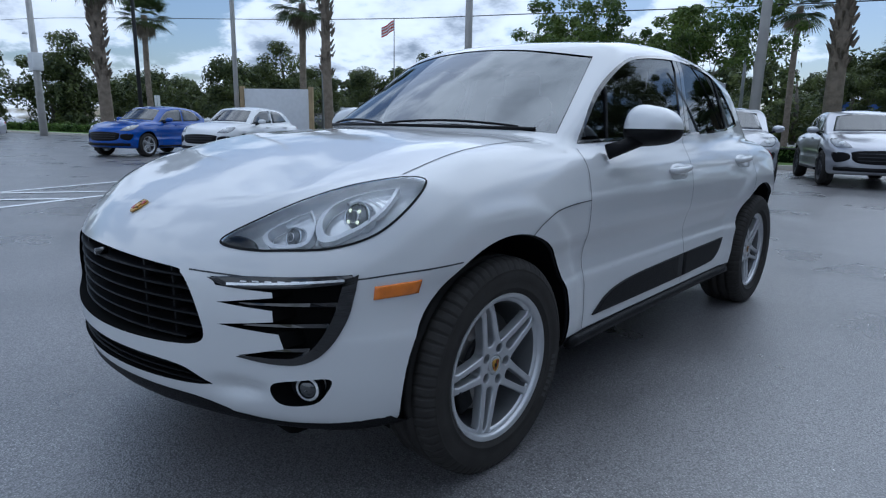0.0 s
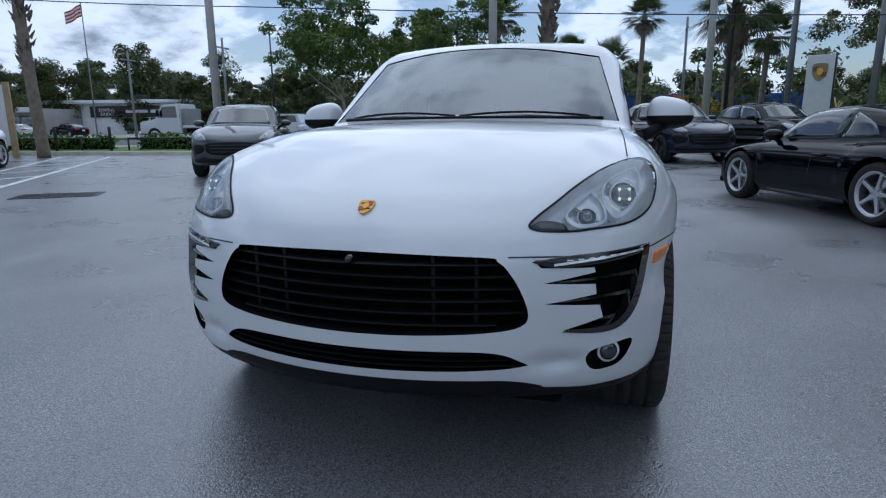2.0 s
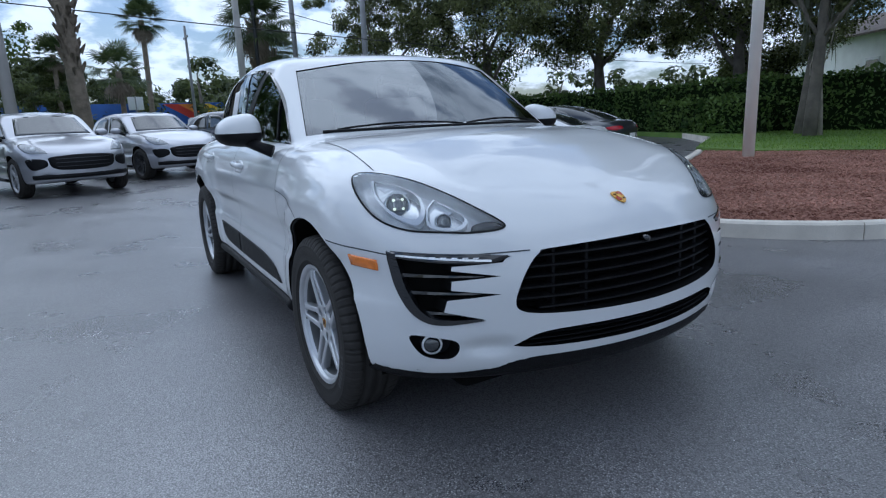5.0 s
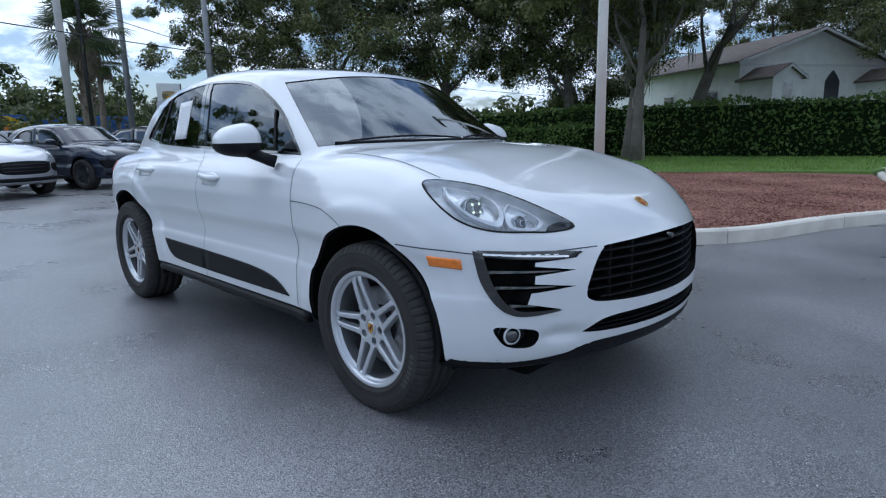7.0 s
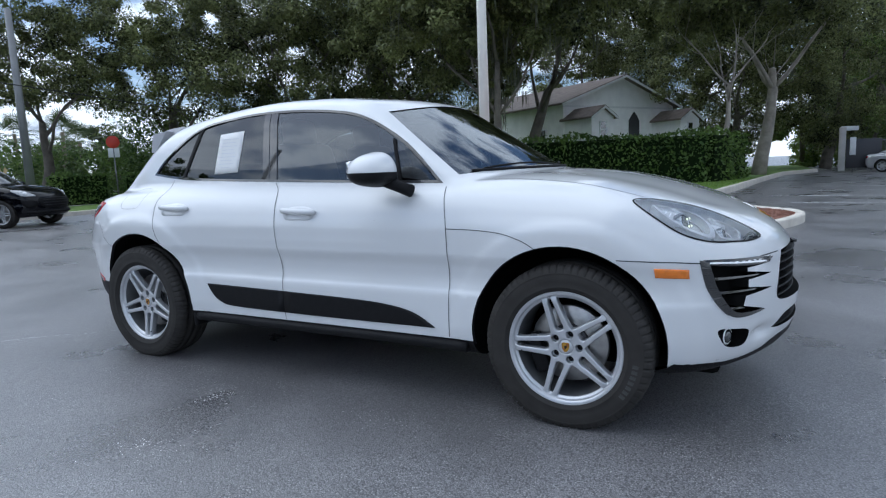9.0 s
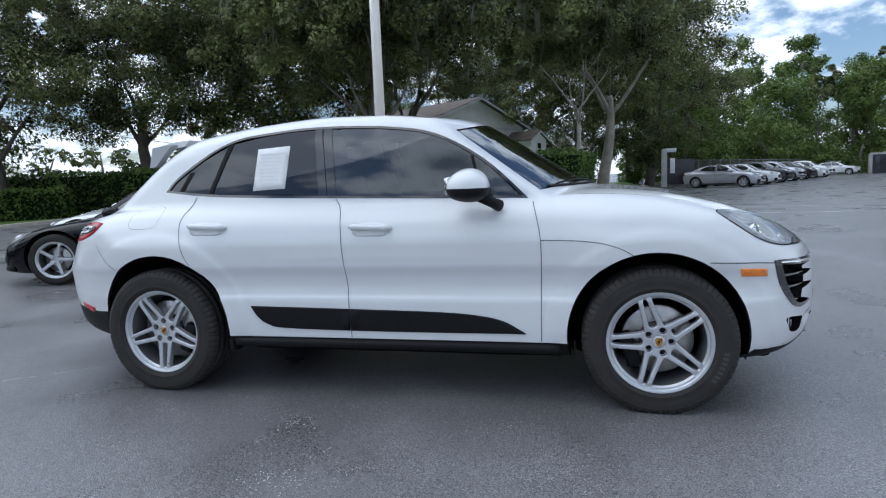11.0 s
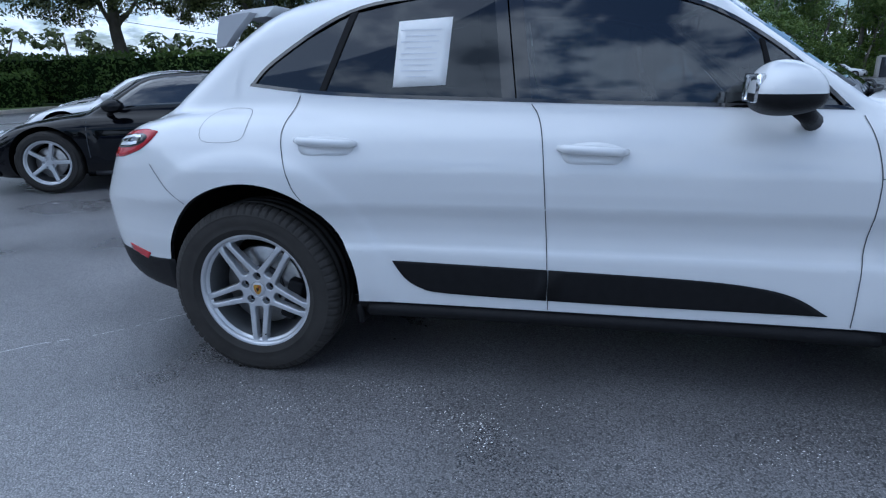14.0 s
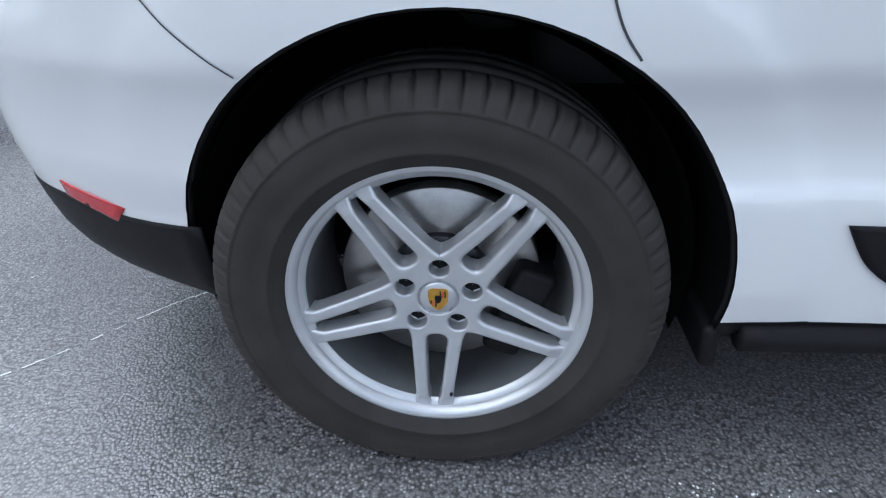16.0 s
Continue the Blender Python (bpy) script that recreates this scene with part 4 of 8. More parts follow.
        pane([(-0.38, 1.118), (-0.38, 1.118), (-0.8, 1.132), (-1.115, 1.147), (-1.115, 1.147), (-0.98, 1.445), (-0.98, 1.445), (-0.70, 1.49), (-0.425, 1.502), (-0.425, 1.502)], "privacy", "dark privacy glass of the rear door")
        pane([(-1.12, 1.149), (-1.12, 1.149), (-1.42, 1.184), (-1.42, 1.184), (-1.305, 1.285), (-0.995, 1.44), (-0.995, 1.44)], "privacy", "dark rear quarter window")
    paper = flank_loop([Vector((x, 0, z)) for x, z in ((-0.586, 1.418), (-0.795, 1.408), (-0.815, 1.168), (-0.607, 1.175))], -1)
    paper = smooth_loop([p for p in paper for _ in (0, 1)], 3)
    part("price_sheet", patch(tree, paper, -0.004, 0.0005, 3), "paper", car, "white printed sheet taped inside the window")
    for i in range(9):
        z = 1.375 - 0.021 * i
        w = (0.16, 0.12, 0.15, 0.10, 0.14, 0.15, 0.11, 0.13, 0.08)[i]
        ln = flank_loop([Vector((-0.705 + a * w / 2 - (1.4 - z) * 0.09, 0, z)) for a in (-1, -0.3, 0.3, 1)], -1)
        part("printed_line", ribbon(tree, ln, 0.004, -0.0025), "ink", car)

    # windscreen with its black border, wipers and mirror
    sc = front_loop([Vector((0.8, p.y * 0.995, p.z)) for p in screen_loop])
    pane_ob = part("windscreen", patch(tree, sc, -0.003, 0.002, 9), "screen", car, "curved tinted windscreen reflecting clouds")
    gentle_normals(pane_ob.data)
    inner = [Vector((0.8, p.y * 0.955, 1.31 + (p.z - 1.31) * 0.94)) for p in screen_loop]
    part("windscreen_border", frame_strip(tree, front_loop(screen_loop), front_loop(inner), -0.0045, 0.002), "black", car)
    cowl = smooth_loop([on((0.9, y, 1.136 - 0.012 * y * y), (-1, 0, 0)) + Vector((0.004, 0, 0.002)) for y in (-0.66, -0.5, -0.25, 0, 0.25, 0.5, 0.66)], 6, False)
    part("cowl", tubes("cowl", [(cowl, [0.008] * len(cowl))]), "black", car, "black plastic cowl under the windscreen")
    for y0, y1 in ((0.60, 0.02), (0.0, -0.60)):
        pts = []
        for k in range(13):
            f = k / 12
            y = y0 + (y1 - y0) * f
            p = on((0.9, y, 1.141 + 0.016 * math.sin(math.pi * f) - 0.012 * y * y), (-1, 0, 0))
            pts.append(p + Vector((0.008, 0, 0.006)))
        part("wiper", tubes("wiper", [(pts, [0.004] + [0.0055] * 11 + [0.003])], 6), "black", car, "black windscreen wiper")

    # wheels
    for x, half in ((1.4035, 0.118), (-1.4035, 0.127)):
        for s in (-1, 1):
            base = 180.0 if x > 0 else -92.0
            w = wheel(car, x, s * (0.945 - half), s, base, 0.37, half=half)
            up = Matrix.Rotation(radians(base), 4, "Y")
            part("centre_cap", disc_mesh(0.0305, -0.0795, 0.02, 32), "alloy", w)
            crest = up @ pose(0, -0.0797, 0)
            part("crest", crest_mesh(0.036, 0.002), "gold", w, "small gold shield", crest)
            for sx, sz in ((1, 1), (-1, -1)):
                for k in range(3):
                    x0 = sx * (0.0025 + 0.004 * k)
                    zz = sorted((sz * 0.003, sz * (0.016 if sz > 0 else 0.015 - 0.003 * k)))
                    xx = sorted((x0, x0 + sx * 0.0022))
                    part("crest_bar", box(xx[0], xx[1], -0.0028, -0.0005, zz[0], zz[1]), "red_enamel" if k % 2 else "black", w, "", crest)
            part("crest_shield", crest_mesh(0.012, 0.0035), "black", w, "", crest)
            # black discs paint the shade at the bottom of the bolt wells
            for k in range(5):
                a = radians(36 + 72 * k)
                part("bolt_well_shade", disc_mesh(0.0148, 0, 0.012, 6), "black", w, "black disc painting the shade in a bolt well", pose(0.0585 * math.cos(a), -0.0585, 0.0585 * math.sin(a)))
            # raised maker's marks stand as short plain bars
            for start in (8,) if x > 0 else ():
                for k in range(7):
                    m = up @ Matrix.Rotation(radians(start + 4.6 * k), 4, "Y") @ pose(0.303, -half * 1.013, 0)
                    part("tyre_mark", box(-0.012, 0.012, -0.001, 0.003, -0.0075, 0.0075), "mark", w, "", m)
            part("brake_disc", disc_mesh(0.172, -0.015, 0.03, 48, 0.06), "disc", w, "worn steel brake disc")
            part("brake_hat", disc_mesh(0.09, -0.03, 0.03, 40), "dark_alloy", w)
            cal = join(*[box(-0.035, 0.035, -0.055, 0.03, -0.09, 0.09, 0.012)])
            part("brake_caliper", cal, "black", w, "black brake caliper", up @ pose(0, 0, 0, 0, 20 if x < 0 else 160, 0) @ pose(0.145, 0, 0))
            part("wheel_well_liner", ring_liner(0.425, 0.34), "void", w, "wheel arch liner with the arch's shade in its black", up @ pose(0, 0.16, 0.01))
            part("arch_flap", box(-0.015, 0.015, -0.09, 0.06, -0.045, 0.04, 0.012), "black", w, "black flap at the foot of the arch", up @ pose(0.452, 0, -0.075, 0, -6, 0)) if x < 0 else None
            part("valve_stem", tubes("valve", [([(0.2, -0.085, 0.03), (0.195, -0.10, 0.03)], [0.004, 0.003])], 6), "black", w)
    # unseen pans added under the body to block light from its far side
    part("floor_light_block", box(-0.95, 0.95, -0.70, 0.70, 0.20, 0.30, 0.03), "void", car, "unseen black pan added to block light under the body")
    part("nose_light_block", box(1.0, 2.0, -0.60, 0.60, 0.20, 0.30, 0.03), "void", car, "unseen black pan added to block light under the body")
    part("tail_light_block", box(-2.0, -1.0, -0.55, 0.55, 0.21, 0.30, 0.03), "void", car, "unseen black pan added to block light under the body")
    # arch lips give each opening a rolled edge
    for s in (-1, 1):
        for x, r in ((1.392, 0.430), (-1.388, 0.440)):
            arc = []
            for k in range(61):
                a = radians(-14 + 208 * k / 60)
                arc.append(Vector((x + r * math.cos(a), 0, 0.375 + r * math.sin(a))))
            pts = [on((p.x, s * 0.7, p.z), (0, -s, 0)) - Vector((0, s * 0.014, 0)) for p in arc if p.z > 0.31]
            part("arch_lip", tubes("arch_lip", [(pts, [0.006] * len(pts))], 8), "black", car)

    # black blades on the doors, rocker trim
    for s in (-1, 1):
        blade = [(-0.806, 0.515), (-0.806, 0.515), (-0.2, 0.504), (0.3, 0.492), (0.52, 0.475), (0.65, 0.445), (0.757, 0.384), (0.757, 0.384), (0.3, 0.382), (-0.2, 0.384), (-0.60, 0.392), (-0.70, 0.412), (-0.76, 0.45)]
        loop = flank_loop(side_loop(blade, s), s)
        for name, a, b in (("side_blade", -0.9, -0.206), ("side_blade", -0.202, 0.9)):
            sub = clip_loop(side_loop(blade, s, 10), a, b)
            part(name, patch(tree, flank_loop(sub, s), 0.007, 0.012, 8), "black", car, "satin black door blade")
        sill = smooth_loop([on((x, s * 0.6, 0.318), (0, -s, 0)) - Vector((0, 0, 0.012)) for x in (-0.91, -0.5, 0, 0.5, 0.93)], 6, False)
        part("rocker_trim", tubes("rocker", [(sill, [0.026] * len(sill))], 10), "black", car, "black rocker trim")
        # door handles
        for x0, x1, z in ((-0.184, 0.055, 0.957), (-1.176, -0.932, 0.98)):
            pts = [on((x0 + (x1 - x0) * k / 10, s * 0.6, z - 0.012 * k / 10), (0, -s, 0)) + Vector((0, s * (0.004 + 0.028 * math.sin(math.pi * k / 10) ** 0.4), 0)) for k in range(11)]
            handle = tubes("handle", [(pts, [0.010] + [0.0165] * 9 + [0.010])], 10)
            part("door_handle", handle, "white_paint", car, "white painted door handle")
            dish = side_loop([(x0 + 0.03, z - 0.05), (x0 + 0.12, z - 0.055), (x1 - 0.03, z - 0.05), (x1 - 0.02, z), (x0 + 0.12, z + 0.02), (x0 + 0.02, z)], s)
            part("handle_recess", patch(tree, flank_loop(dish, s), 0.001, 0.002, 3), "white_paint", car)
        # side marker
        mk = [(1.765, 0.72), (1.765, 0.72), (1.89, 0.712), (1.89, 0.712), (1.892, 0.675), (1.892, 0.675), (1.77, 0.682), (1.77, 0.682)]
        part("side_marker", patch(tree, flank_loop(side_loop(mk, s, 4), s), 0.005, 0.008, 4, 0.002), "amber", car, "amber side marker lamp")
        # tail lamp
        tl = smooth_loop([Vector(p) for p in ((-1.80, s * 0.86, 1.015), (-1.80, s * 0.86, 1.015), (-1.90, s * 0.84, 1.045), (-2.05, s * 0.78, 1.035), (-2.17, s * 0.68, 1.00), (-2.21, s * 0.66, 0.94), (-2.16, s * 0.74, 0.905), (-2.03, s * 0.83, 0.905), (-1.90, s * 0.87, 0.935), (-1.83, s * 0.87, 0.975))], 5)
        part("tail_light", patch(tree, tl, 0.004, 0.01, 5), "red_lens", car, "red tail lamp with a clear inset")
        tin = smooth_loop([Vector(p) for p in ((-1.86, s * 0.86, 1.00), (-1.96, s * 0.83, 1.015), (-2.08, s * 0.77, 1.0), (-2.10, s * 0.78, 0.955), (-1.98, s * 0.84, 0.945), (-1.88, s * 0.87, 0.965))], 5)
        part("tail_inset", patch(tree, tin, 0.0065, 0.004, 4), "gloss_black", car)
        part("tail_strip", ribbon(tree, smooth_loop([Vector(p) for p in ((-1.89, s * 0.86, 0.998), (-1.97, s * 0.835, 1.002), (-2.07, s * 0.79, 0.992))], 6, False), 0.011, 0.009), "lamp_lit", car)
        part("tail_strip", ribbon(tree, smooth_loop([Vector(p) for p in ((-1.91, s * 0.86, 0.968), (-1.98, s * 0.84, 0.962), (-2.06, s * 0.80, 0.962))], 6, False), 0.012, 0.009), "lamp_mid", car)
        rf = side_loop([(-1.79, 0.475), (-1.79, 0.475), (-1.945, 0.503), (-1.945, 0.503), (-1.945, 0.472), (-1.945, 0.472), (-1.82, 0.444), (-1.82, 0.444)], s, 4)
        part("rear_reflector", patch(tree, [on((p.x, s * 0.4, p.z), (0.35, -s, 0)) for p in rf], 0.003, 0.006, 4), "red_lens", car, "red rear reflector")
        low_bump = smooth_loop([Vector(p) for p in ((-1.81, s * 0.93, 0.46), (-1.81, s * 0.93, 0.46), (-1.95, s * 0.88, 0.455), (-2.15, s * 0.78, 0.47), (-2.30, s * 0.5, 0.47), (-2.30, s * 0.5, 0.47), (-2.26, s * 0.5, 0.275), (-2.26, s * 0.5, 0.275), (-2.0, s * 0.82, 0.27), (-1.79, s * 0.86, 0.285), (-1.79, s * 0.86, 0.285))], 4)
        part("rear_bumper_skirt", patch(tree, low_bump, 0.003, 0.006, 6), "black", car, "black plastic rear bumper skirt")
    # roof spoiler with dark side fins
    sp = [(-1.40, 1.506), (-1.53, 1.496), (-1.635, 1.474), (-1.65, 1.459), (-1.56, 1.455), (-1.45, 1.465)]
    part("spoiler", prism([Vector((x, 0, z)) for x, z in sp], 1, -0.50, 0.50), "white_paint", car, "white roof spoiler")
    for s in (-1, 1):
        fin = [Vector((x, 0, z)) for x, z in ((-1.49, 1.478), (-1.635, 1.464), (-1.668, 1.34), (-1.62, 1.345), (-1.57, 1.40))]
        part("spoiler_fin", prism(fin, 1, min(s * 0.50, s * 0.56), max(s * 0.50, s * 0.56)), "grey_wall", car, "grey fin beside the rear window")
    rear = [(0.5, 1.36), (0.56, 1.22), (0.60, 1.10), (0.3, 1.085), (0, 1.08)]
    rl = smooth_loop([Vector((0, 0, 1.385))] + [Vector((0, y, z)) for y, z in rear] + [Vector((0, -y, z)) for y, z in rear[-2::-1]], 5)
    part("rear_window", patch(tree, [on((-1.6, p.y, p.z), (1, 0, 0)) for p in rl], 0.003, 0.005, 5), "gloss_black", car, "dark rear window")
    hero_front(car, tree, on, front_loop)
    hero_mirrors(car)
    hero_cabin(car)
    return car


def gentle_normals(me):
    """Windscreen glass curves less than its frame: smooth normals of a wide cylinder."""
    me.update()
    if sum(p.normal.x for p in me.polygons) < 0:
        me.flip_normals()
    me.polygons.foreach_set("use_smooth", [True] * len(me.polygons))
    me.normals_split_custom_set_from_vertices([Vector((0.52 - 0.45 * (v.co.z - 1.3), 0.42 * v.co.y, 0.85)).normalized() for v in me.vertices])


def side_normals(me, s):
    """Door glass is one smooth, slightly curved sheet."""
    me.update()
    if sum(p.normal.y * s for p in me.polygons) < 0:
        me.flip_normals()
    me.polygons.foreach_set("use_smooth", [True] * len(me.polygons))
    me.normals_split_custom_set_from_vertices([Vector((0.05 * v.co.x, s, 0.27 + 0.30 * (v.co.z - 1.3))).normalized() for v in me.vertices])


def clip_loop(loop, a, b):
    """The part of a closed loop between two places along x."""
    out, n = [], len(loop)
    for i in range(n):
        p, q = loop[i], loop[(i + 1) % n]
        if a <= p.x <= b:
            out.append(p)
        for lim in (a, b):
            if (p.x - lim) * (q.x - lim) < 0:
                out.append(p.lerp(q, (lim - p.x) / (q.x - p.x)))
    return out


def ring_liner(r, depth):
    """An open drum inside a wheel well."""
    v, q = revolve([(r, -0.17), (r, depth - 0.17), (0.05, depth - 0.17)], 48)
    q = q[v[q][:, :, 2].min(1) > -0.15]
    return quads_of("liner", v, q, True)


def hero_front(car, tree, on, front_loop):
    # grille: backing, slats and uprights
    def bowed(y, x0=2.318):
        return x0 - 0.42 * y * y - 0.105 * (abs(y) / 0.9) ** 8
    def sheet(y0, y1, z0, z1, dx, name, mat, label=""):
        ys = np.linspace(y0, y1, 25)
        verts = [(bowed(y) + dx, y, z) for y in ys for z in (z0, z1)]
        part(name, mesh_of(name, verts, [(2 * i, 2 * i + 2, 2 * i + 3, 2 * i + 1) for i in range(24)]), mat, car, label)
    # flat near-black sheets paint the shade behind the grille and intake
    sheet(-0.58, 0.58, 0.495, 0.80, -0.10, "grille_back", "void", "near-black sheet with the shade behind the grille in its colour")
    sheet(-0.54, 0.54, 0.38, 0.49, -0.09, "intake_back", "void")
    def bar(y0, y1, z, half_h, dx, deep, name, mat, label=""):
        pts = [(bowed(y) + dx, y, z) for y in np.linspace(y0, y1, 21)]
        verts, faces = [], []
        for x, y, zz in pts:
            verts += [(x, y, zz + half_h * 0.6), (x + 0.004, y, zz), (x, y, zz - half_h * 0.6), (x - deep, y, zz - half_h), (x - deep, y, zz + half_h)]
        for i in range(20):
            for j in range(5):
                faces.append((i * 5 + j, i * 5 + (j + 1) % 5, i * 5 + 5 + (j + 1) % 5, i * 5 + 5 + j))
        part(name, mesh_of(name, verts, faces), mat, car, label)
    for i in range(6):
        z = 0.718 - 0.036 * i
        w = (0.46, 0.485, 0.50, 0.515, 0.50, 0.42)[i]
        bar(-w, w, z, 0.0055, -0.03, 0.05, "grille_slat", "black", "black grille slat")
    for y in (-0.36, -0.24, 0.24, 0.36):
        part("grille_upright", box(bowed(y) - 0.075, bowed(y) - 0.045, y - 0.006, y + 0.006, 0.518, 0.742, 0.002), "black", car)
    for i in range(3):
        bar(-0.48, 0.48, 0.452 - 0.018 * i, 0.004, -0.02, 0.03, "intake_slat", "black", "black lower intake slat")
    part("front_camera", tubes("fc", [([(bowed(0) - 0.05, 0, 0.732), (bowed(0) - 0.016, 0, 0.732)], [0.012, 0.010])], 12), "gloss_black", car, "small black front camera")
    rows = []
    for y in np.linspace(-0.87, 0.87, 71):
        top = knots(np.array([abs(y)]), [(0, 0.374), (0.42, 0.371), (0.50, 0.360), (0.58, 0.333), (0.70, 0.317), (0.9, 0.323)])[0]
        row = []
        for k in range(5):
            p = on((2.1, y, top + (0.262 - top) * k / 4), (-1, 0, 0))
            n = tree.find_nearest(p)[1]
            row.append(p + n * (0.0045 if k else 0.0005))
        rows.append(row)
    part("chin", mesh_of("chin", [p for r in rows for p in r], [(5 * i + k, 5 * i + k + 1, 5 * i + k + 6, 5 * i + k + 5) for i in range(70) for k in range(4)], True), "black", car, "black plastic chin under the bumper")
    # bonnet crest
    c = on((2.2, 0, 0.862), (-1, 0, 0))
    no = tree.find_nearest(c)[1]
    m = Matrix.Translation(c + no * 0.002) @ crest_turn(no)
    part("bonnet_crest", crest_mesh(0.053, 0.004), "gold", car, "gold bonnet crest", m)
    for dx, dz in ((0.011, 0.014), (-0.011, -0.010)):
        part("crest_quarter", box(dx - 0.008, dx + 0.008, -0.0055, -0.002, dz - 0.009, dz + 0.009), "red_enamel", car, "", m)
    for dx, dz in ((-0.011, 0.014), (0.011, -0.010)):
        part("crest_quarter", box(dx - 0.007, dx + 0.007, -0.0055, -0.002, dz - 0.002, dz + 0.002), "black", car, "", m)
    part("crest_shield", crest_mesh(0.022, 0.0065), "gold", car, "", m)
    for s in (-1, 1):
        headlamp(car, tree, s)
        # running-lamp strip over the corner vents
        drl = [(0.512, 0.726), (0.512, 0.726), (0.60, 0.737), (0.72, 0.742), (0.828, 0.748), (0.828, 0.748), (0.825, 0.728), (0.72, 0.712), (0.60, 0.706), (0.56, 0.710)]
        drl_loop = smooth_loop([Vector((2.1, s * y, z)) for y, z in drl], 5)
        part("running_light", patch(tree, front_loop(drl_loop), 0.004, 0.02, 4), "gloss_black", car, "slim daytime running lamp strip")
        tube_pts = [on((2.1, s * y, z), (-1, 0, 0)) + Vector((0.006, 0, 0)) for y, z in ((0.575, 0.716), (0.66, 0.722), (0.74, 0.728), (0.82, 0.735))]
        part("light_guide", ribbon(tree, smooth_loop(tube_pts, 6, False), 0.0065, 0.0065), "lamp_lit", car, "pale light guide")
        for k in range(7):
            y0 = 0.615 + 0.029 * k
            led = [on((2.1, s * (y0 + dy), 0.7245 + 0.0012 * k), (-1, 0, 0)) for dy in (-0.008, 0.0, 0.008)]
            part("led", ribbon(tree, led, 0.0035, 0.0065), "lamp_dark", car, "small square lamp element")
        # vent back, blades and surround
        ys = [0.52, 0.60, 0.68, 0.75, 0.80, 0.835]
        def bx(y, d):
            return 2.30 - 0.42 * y * y - 0.105 * (y / 0.9) ** 8 - d
        vb = [(bx(y, 0.055), s * y, z) for y in ys for z in (0.47, 0.75)]
        # near-black sheet paints the shade inside the vent
        part("vent_back", mesh_of("vent_back", vb, [(2 * i, 2 * i + 2, 2 * i + 3, 2 * i + 1) for i in range(5)]), "void", car)
        for i in range(3):
            z0 = (0.662, 0.603, 0.534)[i]
            verts, faces = [], []
            for k in range(9):
                y = (0.556, 0.562, 0.615)[i] + (0.265, 0.245, 0.165)[i] * k / 8
                zz = z0 - 0.002 + 0.010 * k / 8
                verts += [(bx(y, 0.010), s * y, zz + 0.005 * k / 8), (bx(y, 0.008), s * y, zz - 0.003 - 0.004 * k / 8), (bx(y, 0.05), s * y, zz - 0.020), (bx(y, 0.05), s * y, zz - 0.004)]
            for k in range(8):
                for j in range(4):
                    faces.append((k * 4 + j, k * 4 + (j + 1) % 4, k * 4 + 4 + (j + 1) % 4, k * 4 + 4 + j))
            part("vent_blade", mesh_of("vent_blade", verts, faces), "gloss_black", car, "gloss black vent blade")
        # broad gloss frame down the outer side and along the foot of the vent
        edge = smooth_loop([on((2.1, s * y, z), (-1, 0, 0)) for y, z in ((0.838, 0.748), (0.835, 0.70), (0.825, 0.625), (0.802, 0.55), (0.760, 0.509), (0.70, 0.502), (0.600, 0.517))], 8, False)
        lip = smooth_loop([on((2.1, s * y, z), (-1, 0, 0)) for y, z in ((0.816, 0.735), (0.812, 0.70), (0.802, 0.632), (0.779, 0.565), (0.747, 0.530), (0.70, 0.522), (0.618, 0.524))], 8, False)
        part("vent_frame", band(tree, edge, lip, 0.005, 0.03), "gloss_black", car, "gloss black frame of the corner vent")
        # fog lamp
        fb = [(bx(y, 0.06), s * y, z) for y in (0.63, 0.70, 0.76, 0.83) for z in (0.36, 0.49)]
        part("fog_back", mesh_of("fog_back", fb, [(2 * i, 2 * i + 2, 2 * i + 3, 2 * i + 1) for i in range(3)]), "black", car)
        fm = Matrix.Translation((bx(0.728, 0.045), s * 0.728, 0.422)) @ crest_turn(Vector((1, s * 0.45, 0)).normalized())
        fog = part("fog_light", disc_mesh(0.036, -0.02, 0.05, 32), "lamp_dark", car, "round fog lamp in a black recess", fm)
        part("fog_ring", disc_mesh(0.039, -0.018, 0.03, 32, 0.034), "black", fog)
        part("fog_lens", dome(0.029, 0.45, -0.018), "far_glass", fog, "dark glossy lens")


LAMP_RIM = [(2.141, 0.500, 0.826), (2.138, 0.528, 0.811), (2.105, 0.595, 0.802), (2.06, 0.655, 0.799), (1.96, 0.76, 0.805), (1.86, 0.83, 0.845), (1.75, 0.85, 0.915), (1.675, 0.838, 0.990), (1.72, 0.785, 1.017), (1.84, 0.705, 0.997), (1.96, 0.632, 0.949), (2.055, 0.568, 0.895), (2.115, 0.520, 0.856)]


def lamp_loop(tree, s, pts=LAMP_RIM):
    return smooth_loop([laid(tree, Vector((x, s * y, z)), 0) for x, y, z in pts], 6)


def lamp_cutter(tree, s):
    """The headlamp opening as a solid standing through the wing."""
    bm = bmesh.new()
    loop = lamp_loop(tree, s)
    way = sum((tree.find_nearest(p)[1] for p in loop), Vector()).normalized()
    rows = [[bm.verts.new(p + way * off) for p in loop] for off in (0.06, -0.08)]
    mids = [bm.verts.new(sum((v.co for v in row), Vector()) / len(row)) for row in rows]
    n = len(loop)
    for k in range(n):
        j = (k + 1) % n
        bm.faces.new((rows[0][k], rows[0][j], rows[1][j], rows[1][k]))
        bm.faces.new((rows[0][j], rows[0][k], mids[0]))
        bm.faces.new((rows[1][k], rows[1][j], mids[1]))
    bmesh.ops.recalc_face_normals(bm, faces=bm.faces)
    return bm


